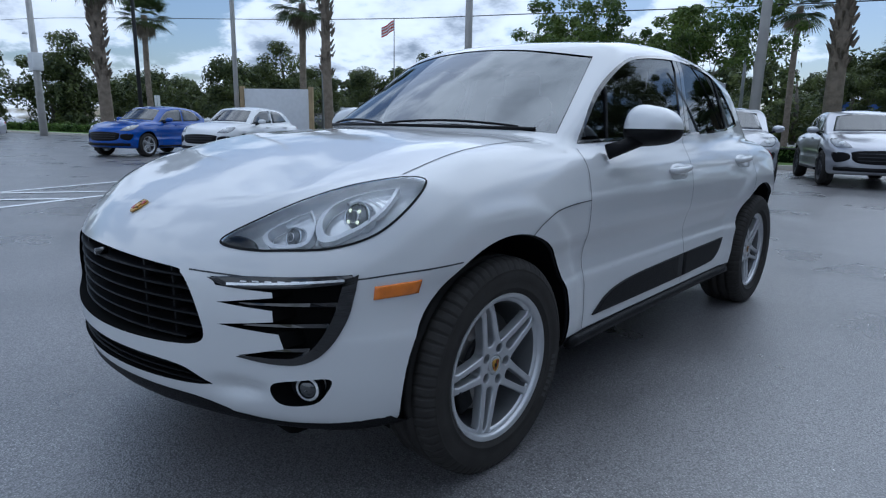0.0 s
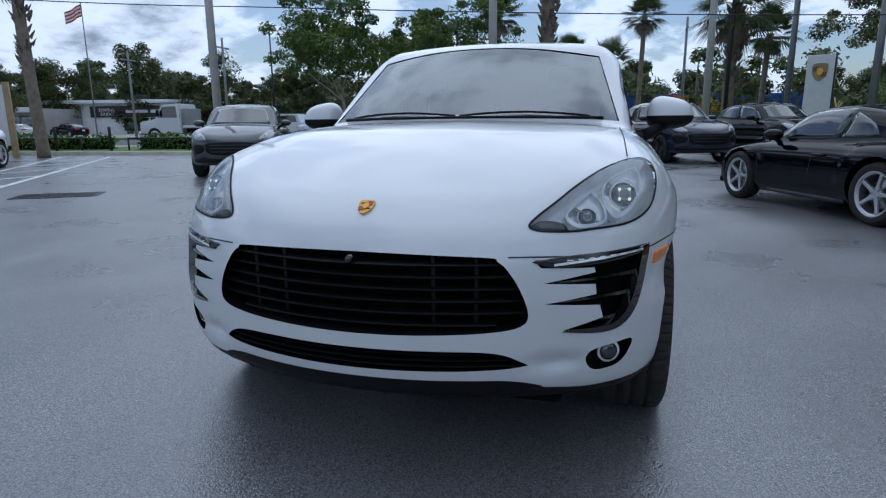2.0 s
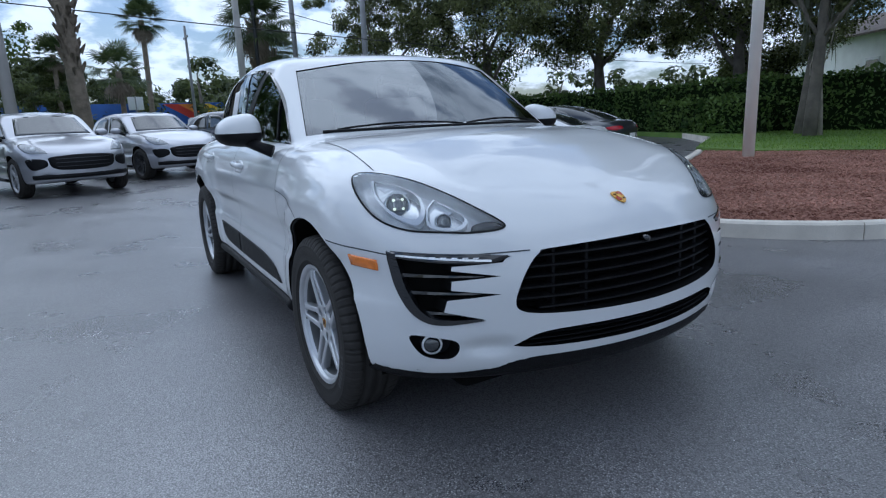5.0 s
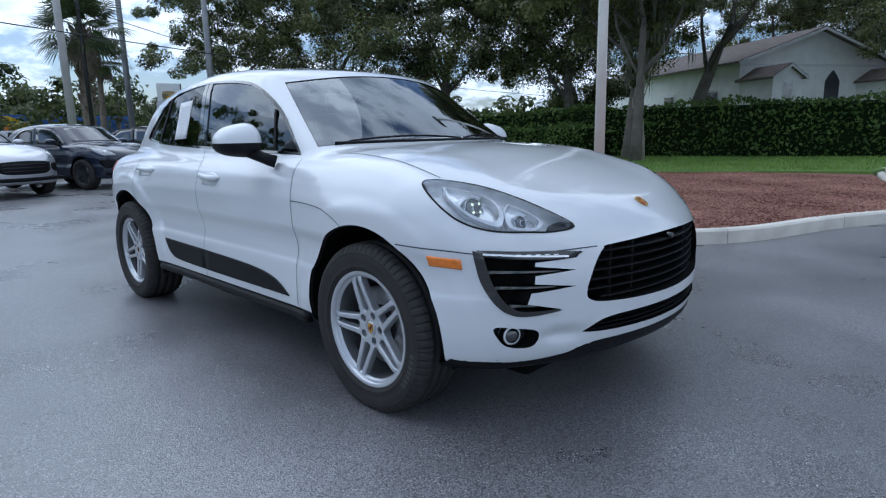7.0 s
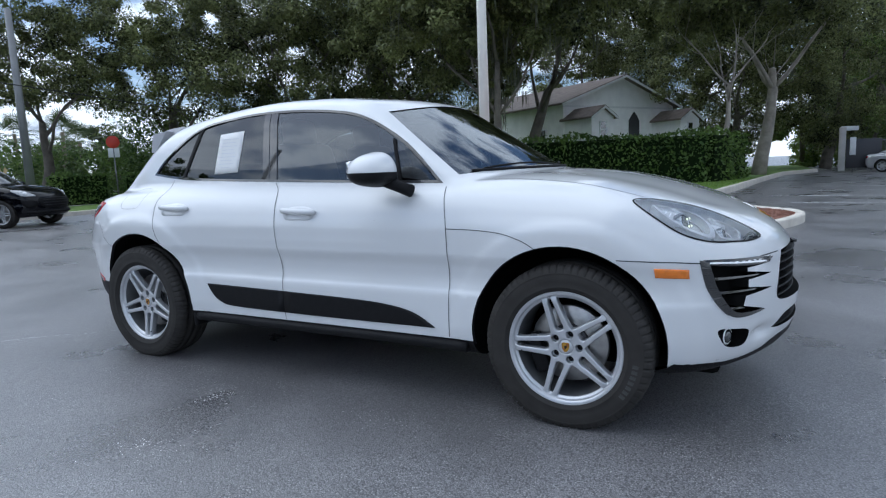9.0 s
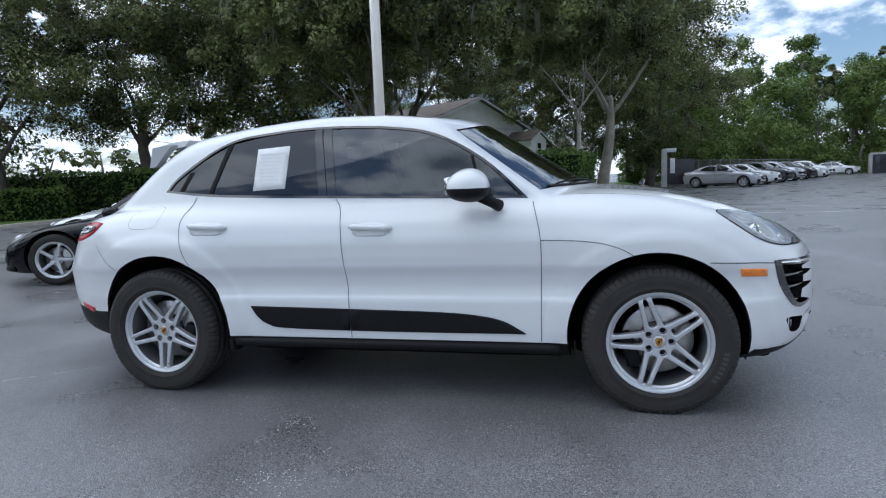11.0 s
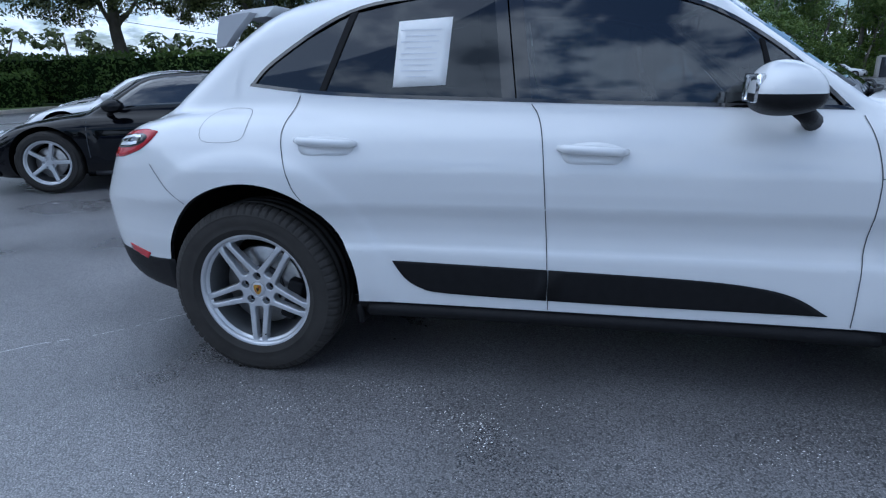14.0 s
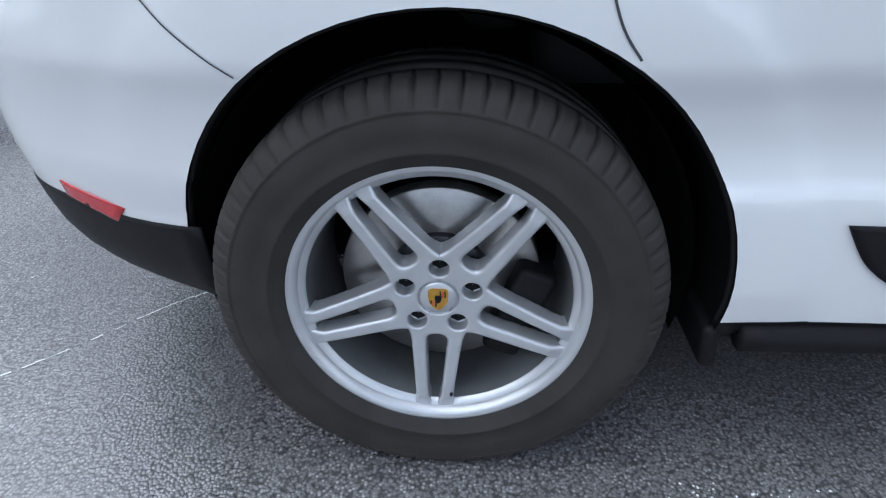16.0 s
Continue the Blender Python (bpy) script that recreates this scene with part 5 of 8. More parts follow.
def headlamp(car, tree, s):
    """A deep headlamp: satin bowl, two bright bezels with pockets, a projector in each, and a clear cover."""
    loop = lamp_loop(tree, s)
    lamp = part("headlight", patch(tree, loop, -0.058, -0.057, 8), "lamp_dark", car, "headlamp with twin projectors behind a clear lens")
    part("headlight_seal", ribbon(tree, loop, 0.007, 0.002, True), "black", lamp, "black rubber seal")

    def pod(pts, shift, k, lens, r, name):
        outer = lamp_loop(tree, s, pts)
        c = sum(outer, Vector()) / len(outer)
        inner = [c + Vector((shift[0], s * shift[1], shift[2])) + (p - c) * k for p in outer]
        bezel = part(name + "_bezel", frame_strip(tree, outer, inner, -0.012, 0.034), "bezel", lamp, "bright silver bezel of the reflector")
        bezel.data.polygons.foreach_set("use_smooth", [True] * len(bezel.data.polygons))
        bezel.data.set_sharp_from_angle(angle=radians(40))
        part(name + "_pocket", patch(tree, inner, -0.050, 0.0, 5), "lamp_mid", lamp, "silver pocket round the lens")
        back = [c + Vector((shift[0], s * shift[1], shift[2])) + (p - c) * k * 0.97 for p in outer if p.x < c.x + 0.012]
        part(name + "_reflector", patch(tree, back, -0.034, -0.014, 5), "lamp_lit", lamp, "faceted mirror-bright reflector")
        q, n = tree.find_nearest(Vector((lens[0], s * lens[1], lens[2])))[:2]
        way = (n * 0.6 + Vector((1, 0, 0))).normalized()
        m = Matrix.Translation(q - n * 0.030) @ crest_turn(way)
        v, f = revolve([(r * 1.25, 0.03), (r * 1.25, 0.0), (r * 1.18, -0.004), (r * 1.06, -0.002), (r * 1.0, 0.006)], 40)
        part(name + "_ring", quads_of("ring", v, f, True), "chrome", lamp, "bright ring round the lens", m)
        part(name + "_lens", dome(r, 0.55, 0.004), "projector", lamp, "grey glossy lens", m)
        v, f = revolve([(r * 0.52, -r * 0.47), (r * 0.50, -r * 0.51), (r * 0.44, -r * 0.54)], 32)
        part(name + "_halo", quads_of("halo", v, f, True), "lamp_mid", lamp, "", m)
        # four small glowing points over the main lens
        if name == "main":
            for dx, dz in ((-0.6, 0.6), (0.6, 0.6), (-0.6, -0.6), (0.6, -0.6)):
                part("lamp_point", dome(0.005, 0.8, -r * 0.42), "lamp_glow", lamp, "small glowing point on the lens", m @ pose(dx * r * 0.72, 0, dz * r * 0.72))

    pod([(1.968, 0.740, 0.825), (1.885, 0.795, 0.862), (1.80, 0.815, 0.922), (1.745, 0.80, 0.982), (1.745, 0.80, 0.982), (1.825, 0.742, 0.968), (1.91, 0.70, 0.93), (1.962, 0.70, 0.868)], (-0.006, 0.0, 0.005), 0.87, (1.875, 0.765, 0.898), 0.036, "main")
    pod([(2.065, 0.638, 0.812), (2.0, 0.705, 0.817), (1.965, 0.700, 0.875), (1.955, 0.665, 0.915), (1.955, 0.665, 0.915), (2.02, 0.628, 0.888), (2.07, 0.598, 0.85)], (-0.003, 0.0, 0.003), 0.87, (2.02, 0.664, 0.848), 0.024, "inner")
    # ribs across the bright part of the main reflector
    for f in (0.25, 0.5, 0.75):
        a, b = Vector((1.775, s * 0.815, 0.945)).lerp(Vector((1.845, s * 0.80, 0.885)), f), Vector((1.79, s * 0.775, 0.972)).lerp(Vector((1.86, s * 0.735, 0.95)), f)
        part("reflector_rib", ribbon(tree, [a.lerp(b, k / 5) for k in range(6)], 0.004, -0.030), "lamp_dark", lamp)
    # a dark grey ridge between the two pods and a black washer flap at the front corner
    for ridge in (((1.985, 0.70, 0.815), (1.965, 0.685, 0.865), (1.945, 0.665, 0.92)), ((1.975, 0.715, 0.815), (1.955, 0.70, 0.87), (1.935, 0.68, 0.925))):
        part("divider_rib", ribbon(tree, smooth_loop([laid(tree, Vector((x, s * y, z)), 0) for x, y, z in ridge], 6, False), 0.006, -0.035), "lamp_dark", lamp)
    part("washer_flap", patch(tree, lamp_loop(tree, s, [(2.139, 0.504, 0.826), (2.136, 0.53, 0.814), (2.095, 0.608, 0.806), (2.095, 0.608, 0.806), (2.096, 0.592, 0.832), (2.118, 0.54, 0.846)]), -0.002, 0.02, 4), "gloss_black", lamp, "black corner flap")
    cover = part("headlight_cover", patch(tree, loop, 0.0006, 0.002, 9, 0.003), "clear", lamp, "clear polycarbonate cover")
    cover.visible_shadow = False


def crest_turn(n):
    """Turns a part that looks to -y so that it looks along n, upright."""
    n = n.normalized()
    x = Vector((0, 0, 1)).cross(-n)
    x = -x.normalized() if x.length > 1e-4 else Vector((1, 0, 0))
    y = -n
    z = x.cross(y)
    return Matrix((x, y, z)).transposed().to_4x4()


def dome(r, flat=0.5, y0=0.0, n=28):
    prof = [(max(r * math.cos(a), 0.0005), y0 - r * flat * math.sin(a)) for a in np.linspace(0, math.pi / 2, 8)]
    v, q = revolve(prof, n)
    return quads_of("dome", v, q, True)


def hero_mirrors(car):
    for s in (-1, 1):
        def cap(x, y, z):
            X, Y = (x - 0.495) / 0.106, (s * y - 0.985) / 0.114
            tall = np.where(z > 1.135, 0.100, 0.062) * (1 - 0.20 * np.clip(Y, -1, 1))
            f = (np.abs(X) ** 2.2 + np.abs(Y) ** 3.2 + np.abs((z - 1.135) / tall) ** 2.2) ** (1 / 2.2) - 1
            return smax(f * 0.07, (0.39 - x) - 0.10 * (s * y - 0.985), 0.02)
        lo, hi = (0.36, min(s * 0.84, s * 1.17), 1.05), (0.64, max(s * 0.84, s * 1.17), 1.27)
        v, q = skin(cap, lo, hi, 0.011)
        up = v[q].mean(1)[:, 2] > 1.142
        seam = np.intersect1d(q[up].ravel(), q[~up].ravel())
        v[seam, 2] = 1.142
        for ids, mat, name, label in ((up, "white_paint", "mirror_cap", "white mirror housing"), (~up, "black", "mirror_base", "black lower half of the mirror")):
            me = quads_of(name, v, q[ids], True)
            part(name, me, mat, car, label)
        part("mirror_glass", box(0.401, 0.405, min(s * 0.915, s * 1.05), max(s * 0.915, s * 1.05), 1.115, 1.20, 0.015), "chrome", car)
        pts = [Vector((0.545, s * 0.955, 1.10)), Vector((0.60, s * 0.90, 1.065)), Vector((0.63, s * 0.855, 1.045))]
        part("mirror_arm", tubes("arm", [(pts, [0.030, 0.028, 0.032])], 12), "black", car, "black mirror arm")


def hero_cabin(car):
    part("dashboard", box(0.42, 0.95, -0.66, 0.66, 0.82, 1.085, 0.05, 3), "interior", car, "dark dashboard")
    for y in (-0.37, 0.37):
        seat = join(box(-0.32, 0.22, y - 0.25, y + 0.25, 0.62, 0.78, 0.06, 3))
        part("seat_cushion", seat, "leather", car, "pale leather front seat")
        back = box(-0.08, 0.06, y - 0.24, y + 0.24, 0.0, 0.62, 0.055, 3)
        part("seat_back", back, "leather", car, "", pose(-0.28, 0, 0.74, 0, -16, 0))
        part("headrest", box(-0.05, 0.05, y - 0.13, y + 0.13, 0, 0.17, 0.045, 3), "leather", car, "", pose(-0.46, 0, 1.32, 0, -8, 0))
    part("rear_seat", join(box(-1.25, -0.75, -0.6, 0.6, 0.62, 0.80, 0.06, 3), box(-1.40, -1.24, -0.6, 0.6, 0.72, 1.24, 0.06, 3)), "interior", car, "dark rear bench")
    ring = [Vector((0, 0.185 * math.cos(a), 0.185 * math.sin(a))) for a in np.linspace(0, 2 * math.pi, 37)]
    m = pose(0.30, 0.37, 1.02, 0, -22, 0)
    w = part("steering_wheel", tubes("ring", [(ring, [0.015] * 37)], 8), "interior", car, "dark leather steering wheel", m)
    part("wheel_boss", join(box(-0.03, 0.02, -0.06, 0.06, -0.06, 0.06, 0.02), box(-0.012, 0.012, -0.18, 0.18, -0.02, 0.02, 0.006), box(-0.012, 0.012, -0.02, 0.02, -0.18, 0, 0.006)), "alloy", w)
    part("cabin_mirror", box(0.36, 0.39, -0.11, 0.11, 1.38, 1.44, 0.012), "interior", car)


hero = hero_car()


# ---- ground, kerbs, beds, street ----
STREET = Matrix(((-0.985, -0.17, 0, -14.8), (-0.17, 0.985, 0, -19.0), (0, 0, 1, 0), (0, 0, 0, 1)))  # x: away from the car park, y: along the kerb


def st(b, a, z=0.0):
    """A place by its distance past the street kerb and along it."""
    return STREET @ Vector((b, a, z))


def sheet(name, loop, z, mat, label, category, thick=0.12, kind="structure"):
    """A flat slab bounded by a loop, its top at z."""
    bm = bmesh.new()
    top = [bm.verts.new((p[0], p[1], z)) for p in loop]
    low = [bm.verts.new((p[0], p[1], z - thick)) for p in loop]
    bm.faces.new(top)
    n = len(loop)
    for k in range(n):
        bm.faces.new((top[k], top[(k + 1) % n], low[(k + 1) % n], low[k]))
    bmesh.ops.triangulate(bm, faces=[f for f in bm.faces if len(f.verts) > 4])
    bmesh.ops.recalc_face_normals(bm, faces=bm.faces)
    return tagged(part(name, bm, mat), label, category, kind=kind)


def kerb(line, closed=False, width=0.16, high=0.15, length=1.9, name="kerb", label="pale concrete kerb round the planting bed"):
    """Kerb stones along a line, each a piece of its own with rounded edges and a joint."""
    holder = tagged(new(name), label, "kerb", kind="structure")
    pts = list(line) + ([line[0]] if closed else [])
    run = [0.0]
    for p, q in zip(pts, pts[1:]):
        run.append(run[-1] + (q - p).length)

    def at(d):
        d = min(max(d, 0), run[-1])
        i = max(k for k in range(len(run)) if run[k] <= d + 1e-9)
        i = min(i, len(pts) - 2)
        f = (d - run[i]) / max(run[i + 1] - run[i], 1e-6)
        return pts[i].lerp(pts[i + 1], f), (pts[i + 1] - pts[i]).normalized()
    n = max(1, round(run[-1] / length))
    for k in range(n):
        a, b = run[-1] * k / n + 0.004, run[-1] * (k + 1) / n - 0.004
        verts, faces, steps = [], [], 7
        for i in range(steps):
            p, d = at(a + (b - a) * i / (steps - 1))
            s = Vector((d.y, -d.x, 0))
            prof = [(-width / 2, -0.05), (-width / 2, high - 0.02), (-width / 2 + 0.02, high), (width / 2 - 0.035, high), (width / 2 - 0.01, high - 0.015), (width / 2 + 0.008, high - 0.05), (width / 2 + 0.02, -0.05)]
            for o, z in prof:
                verts.append((p.x + s.x * o, p.y + s.y * o, z))
        m = len(prof)
        for i in range(steps - 1):
            for j in range(m - 1):
                faces.append((i * m + j, (i + 1) * m + j, (i + 1) * m + j + 1, i * m + j + 1))
        faces.append(tuple(range(m)))
        faces.append(tuple(range((steps - 1) * m, steps * m))[::-1])
        me = mesh_of("kerb_stone", verts, faces)
        bm = bmesh.new()
        bm.from_mesh(me)
        bmesh.ops.recalc_face_normals(bm, faces=bm.faces)
        bm.to_mesh(me)
        bm.free()
        part("kerb_stone", me, "concrete", holder)
    return holder


def stripe(p, q, width=0.1, z=0.005):
    """A painted line on the asphalt."""
    p, q = Vector((*p, 0)), Vector((*q, 0))
    d = (q - p).normalized()
    s = Vector((-d.y, d.x, 0)) * width / 2
    o = part("painted_line", mesh_of("line", [(v.x, v.y, z) for v in (p - s, q - s, q + s, p + s)], [(0, 1, 2, 3)]), "line")
    return tagged(o, "worn white line painted on asphalt", "road marking", "painted lines", "structure")


def site():
    R = 700
    g = part("ground", mesh_of("ground", [(-R, -R, 0), (R, -R, 0), (R, R, 0), (-R, R, 0)], [(0, 1, 2, 3)]), "asphalt")
    tagged(g, "dark asphalt car park surface, slightly damp", "ground", kind="structure")
    # planting bed beside the white car
    edge = smooth_loop([Vector((*p, 0)) for p in ((-8.9, 15.7), (-5.9, 11.3), (-3.6, 7.45), (-1.9, 4.35), (-1.2, 3.4), (-0.45, 3.12), (0.4, 3.3), (1.25, 4.15), (1.75, 5.6), (2.45, 7.2), (2.82, 8.4), (2.75, 9.3), (2.2, 10.1), (1.6, 11.6), (0.9, 14.8))], 8, False)
    kerb(edge[::-1])
    bed = [p for p in edge]
    gx = np.linspace(0, 1, 40)
    # the bed swells gently towards its middle: rows between the two long edges
    n = len(bed)
    left, right = bed[:n // 2], bed[::-1][:n // 2]
    m = min(len(left), len(right))
    verts, faces = [], []
    for i in range(m):
        for k, f in enumerate(np.linspace(0.02, 0.98, 17)):
            p = left[i].lerp(right[i], f)
            swell = 0.125 + 0.055 * (4 * f * (1 - f)) ** 0.8 * min(1, (m - 1 - i) / 12) + 0.012 * noise.noise(p * 3)
            verts.append((p.x, p.y, swell))
    for i in range(m - 1):
        for k in range(16):
            faces.append((i * 17 + k, i * 17 + k + 1, (i + 1) * 17 + k + 1, (i + 1) * 17 + k))
    bed_me = mesh_of("mulch_bed", verts, faces, True)
    bm = bmesh.new()
    bm.from_mesh(bed_me)
    bmesh.ops.recalc_face_normals(bm, faces=bm.faces)
    if sum(f.normal.z for f in bm.faces) < 0:
        bmesh.ops.reverse_faces(bm, faces=bm.faces)
    bm.to_mesh(bed_me)
    bm.free()
    tagged(part("mulch_bed", bed_me, "mulch"), "reddish bark mulch in a kerbed planting bed", "mulch bed", kind="structure")
    tree = bvh_of(bed_me)
    # loose bark chips over the bed
    rng = np.random.default_rng(5)
    cv, cf = [], []
    for _ in range(52000):
        x, y = rng.uniform(-6.5, 2.9), 3.1 + 9.4 * rng.uniform(0, 1) ** 1.5
        hit = tree.ray_cast(Vector((x, y, 3)), Vector((0, 0, -1)))
        if hit[0] is None:
            continue
        c = hit[0]
        l, w, h = rng.uniform(0.010, 0.034), rng.uniform(0.004, 0.012), rng.uniform(0.003, 0.009)
        M3 = Euler((rng.normal(0, 0.35), rng.normal(0, 0.35), rng.uniform(0, 6.3))).to_matrix()
        b = len(cv)
        for sx, sy, sz in ((-1, -1, 0), (1, -1, 0), (1, 1, 0), (-1, 1, 0), (0.1, 0, 1)):
            cv.append(c + M3 @ Vector((sx * l, sy * w, sz * h * 2 + 0.004)))
        cf += [(b, b + 1, b + 4), (b + 1, b + 2, b + 4), (b + 2, b + 3, b + 4), (b + 3, b, b + 4)]
    tagged(part("bark_chips", mesh_of("chips", cv, cf), "chip"), "loose reddish-brown bark chips on the bed", "mulch", kind="stuff")
    # lawn behind the bed, up to the hedge
    lawn = [(-8.9, 15.9), (-6.0, 11.3), (-4.2, 10.9), (-2.3, 11.9), (-0.6, 12.9), (0.95, 13.6), (1.0, 15.0), (1.6, 20), (2.4, 27), (3.6, 36), (5.5, 41), (5.5, 60), (-40, 60), (-40, 26), (-24, 23), (-12, 18.5)]
    sheet("lawn", lawn, 0.20, "grass", "mown green lawn with a few bare spots", "lawn", 0.4)
    kerb([Vector((*p, 0)) for p in ((0.98, 14.9), (1.6, 20), (2.4, 27), (3.6, 36), (5.6, 41))][::-1], high=0.21, name="lawn_kerb", label="pale concrete kerb along the lawn")
    kerb([Vector((*p, 0)) for p in ((-24, 23.2), (-12, 18.6), (-8.9, 15.8))][::-1], high=0.2, name="lawn_kerb", label="pale concrete kerb along the lawn")
    blades = []
    bv, bf = [], []
    for _ in range(26000):
        x, y = rng.uniform(-9, 3.2), rng.uniform(11.0, 26)
        if y < 11.3 + max(0, (x + 3.5) * 0.55) or x > 0.85 + max(0, (y - 15) * 0.125) or x < -6 - (y - 11.3) * 0.62:
            continue
        h, w, a, lean = rng.uniform(0.03, 0.08), rng.uniform(0.006, 0.014), rng.uniform(0, 6.3), rng.uniform(0, 0.05)
        b = len(bv)
        bv += [(x - w * math.cos(a), y - w * math.sin(a), 0.198), (x + w * math.cos(a), y + w * math.sin(a), 0.198), (x + lean * math.sin(a), y - lean * math.cos(a), 0.20 + h)]
        bf.append((b, b + 1, b + 2))
    tagged(part("grass", mesh_of("grass", bv, bf), "grass_blade"), "short mown grass blades on the lawn", "grass", kind="stuff")
    # street side
    sheet("street_verge", [st(0.1, -60), st(0.1, 60), st(5, 60), st(5, -60)], 0.13, "grass", "grass verge between car park and street", "verge", 0.2)
    kerb([st(0, a) for a in (-60, 0, 60)][::-1], length=3.0, name="street_kerb", label="concrete kerb along the car park edge")
    sheet("pavement", [st(5.05, -90), st(5.05, 120), st(7, 120), st(7, -90)], 0.14, "walk", "pale concrete pavement beside the street", "pavement", 0.2)
    sheet("road", [st(7.3, -250), st(7.3, 250), st(23, 250), st(23, -250)], 0.02, "road", "grey asphalt street with several lanes", "road", 0.05)
    sheet("far_pavement", [st(23.1, -250), st(23.1, 250), st(27, 250), st(27, -250)], 0.14, "grass", "grass verge across the street", "verge", 0.2)
    sheet("far_lot", [st(27.1, -90), st(27.1, 60), st(60, 60), st(60, -90)], 0.03, "walk", "pale shop forecourt across the street", "pavement", 0.06)
    for a in range(-60, 70, 12):
        for b in (12.5, 17.5):
            stripe(st(b, a)[:2], st(b, a + 3.2)[:2], 0.12, 0.026)
    # hatched bay and parking lines
    upper = [(1.9, -8.7), (0.87, -9.16), (-1.05, -9.89), (-2.65, -10.55), (-13.37, -19.04)]
    lower = [(2.2, -6.8), (1.24, -7.23), (-0.05, -7.77), (-1.5, -8.2), (-13.79, -17.19)]
    for border in (upper, lower):
        for p, q in zip(border, border[1:]):
            stripe(p, q, 0.13)
    for p, q in (((1.1, -8.1), (0.35, -7.68)), ((0.9, -9.0), (-0.6, -8.2)), ((-1.2, -9.9), (-3.1, -9.35)), ((-3.0, -10.7), (-4.9, -10.6)), ((-4.7, -12.1), (-6.8, -12.0)), ((-6.6, -13.6), (-9.0, -13.6)), ((-8.9, -15.4), (-11.0, -15.1)), ((-11.0, -17.1), (-12.8, -16.5))):
        stripe(p, q, 0.14, 0.0085)
    for k in range(5):
        p = Vector((2.9, 13.2)) + Vector((0.35, 2.7)) * k
        stripe(p, p + Vector((4.8, -0.6)), 0.1)
    # drain grate set into the asphalt
    d = empty("drain_grate", pose(-3.68, -8.05, 0, 0, 0, 123), "dark iron drain grate set in the asphalt", "drain", kind="structure")
    part("grate_frame", join(box(-0.62, 0.62, -0.32, -0.28, 0, 0.012), box(-0.62, 0.62, 0.28, 0.32, 0, 0.012), box(-0.62, -0.58, -0.28, 0.28, 0, 0.012), box(0.58, 0.62, -0.28, 0.28, 0, 0.012)), "dark_alloy", d)
    # flat near-black sheet painted as the shade in the pit
    part("pit_shade_sheet", box(-0.58, 0.58, -0.28, 0.28, 0.001, 0.004), "void", d)
    for k in range(16):
        part("grate_bar", box(-0.55 + 0.072 * k, -0.52 + 0.072 * k, -0.28, 0.28, 0.003, 0.011), "dark_alloy", d)
    # pale concrete apron by the building
    sheet("apron", [(13.6, 20.2), (30, 26), (40, 20), (30, 8), (16, 14)], 0.02, "walk", "pale concrete apron by the building", "pavement", 0.05)
    # a thin pale crack running out from behind the rear wheel
    crack = smooth_loop([Vector((*p, 0)) for p in ((-2.9, -1.2), (-2.62, -0.90), (-2.47, -0.80), (-2.36, -0.71), (-2.26, -0.60), (-2.15, -0.47), (-2.05, -0.38), (-1.9, -0.24))], 6, False)
    crng = random.Random(8)
    for p, q in zip(crack, crack[1:]):
        if crng.random() < 0.72:
            stripe((p.x + crng.uniform(-0.003, 0.003), p.y + crng.uniform(-0.003, 0.003)), (q.x, q.y), crng.uniform(0.002, 0.006), 0.002)
    # small bright stones on the near asphalt
    rng = np.random.default_rng(3)
    sv, sf = [], []
    worn = ((-0.5, -1.18), (-0.2, -0.98), (-0.8, -1.02), (-1.2, -1.18), (0.59, -1.17), (-0.42, -1.24), (-0.14, -1.81), (-1.27, -1.66))
    for i in range(1900):
        x, y = rng.uniform(-3.5, 5.5), rng.uniform(-4.6, 2.8)
        if i >= 1000:
            c = worn[i % len(worn)]
            x, y = c[0] + rng.normal(0, 0.13), c[1] + rng.normal(0, 0.06)
        if abs(x) < 2.5 and abs(y) < 0.95:
            continue
        r = rng.uniform(0.001, 0.0034)
        b = len(sv)
        for k in range(5):
            a = 1.2566 * k + rng.uniform(-0.3, 0.3)
            sv.append((x + r * math.cos(a), y + r * math.sin(a), 0.0005))
        sv.append((x, y, r * 0.3))
        sf += [(b + k, b + (k + 1) % 5, b + 5) for k in range(5)]
    tagged(part("grit", mesh_of("grit", sv, sf), "grit"), "small pale stones loose on the asphalt", "grit", kind="stuff")


site()


# ---- trees, palms, hedges ----
def leaf_cloud(centres, radii, per, size, rng, flat=0.75, droop=0.0):
    """Leaves as small pointed blades scattered in clumps."""
    centres, radii = np.asarray(centres), np.asarray(radii)
    n = len(centres)
    c = np.repeat(centres, per, 0)
    d = rng.normal(size=(n * per, 3))
    d /= np.linalg.norm(d, axis=1, keepdims=True)
    r = np.repeat(radii, per)[:, None] * rng.uniform(0.25, 1.0, (n * per, 1)) ** 0.6
    p = c + d * r * np.array([1, 1, flat])
    p[:, 2] -= droop * rng.uniform(0, 1, n * per)
    face = d * 0.9 + np.array([0, 0, 0.55]) + rng.normal(0, 0.45, (n * per, 3))
    face /= np.linalg.norm(face, axis=1, keepdims=True)
    u = np.cross(face, rng.normal(size=(n * per, 3)))
    u /= np.linalg.norm(u, axis=1, keepdims=True)
    v = np.cross(face, u)
    s = size * rng.uniform(0.6, 1.4, (n * per, 1))
    u, v = u * s, v * s * 0.55
    verts = np.stack([p - u, p + u * 0.8 - v, p + u * 0.8 + v], 1).reshape(-1, 3)
    return verts, np.arange(len(verts)).reshape(-1, 3)


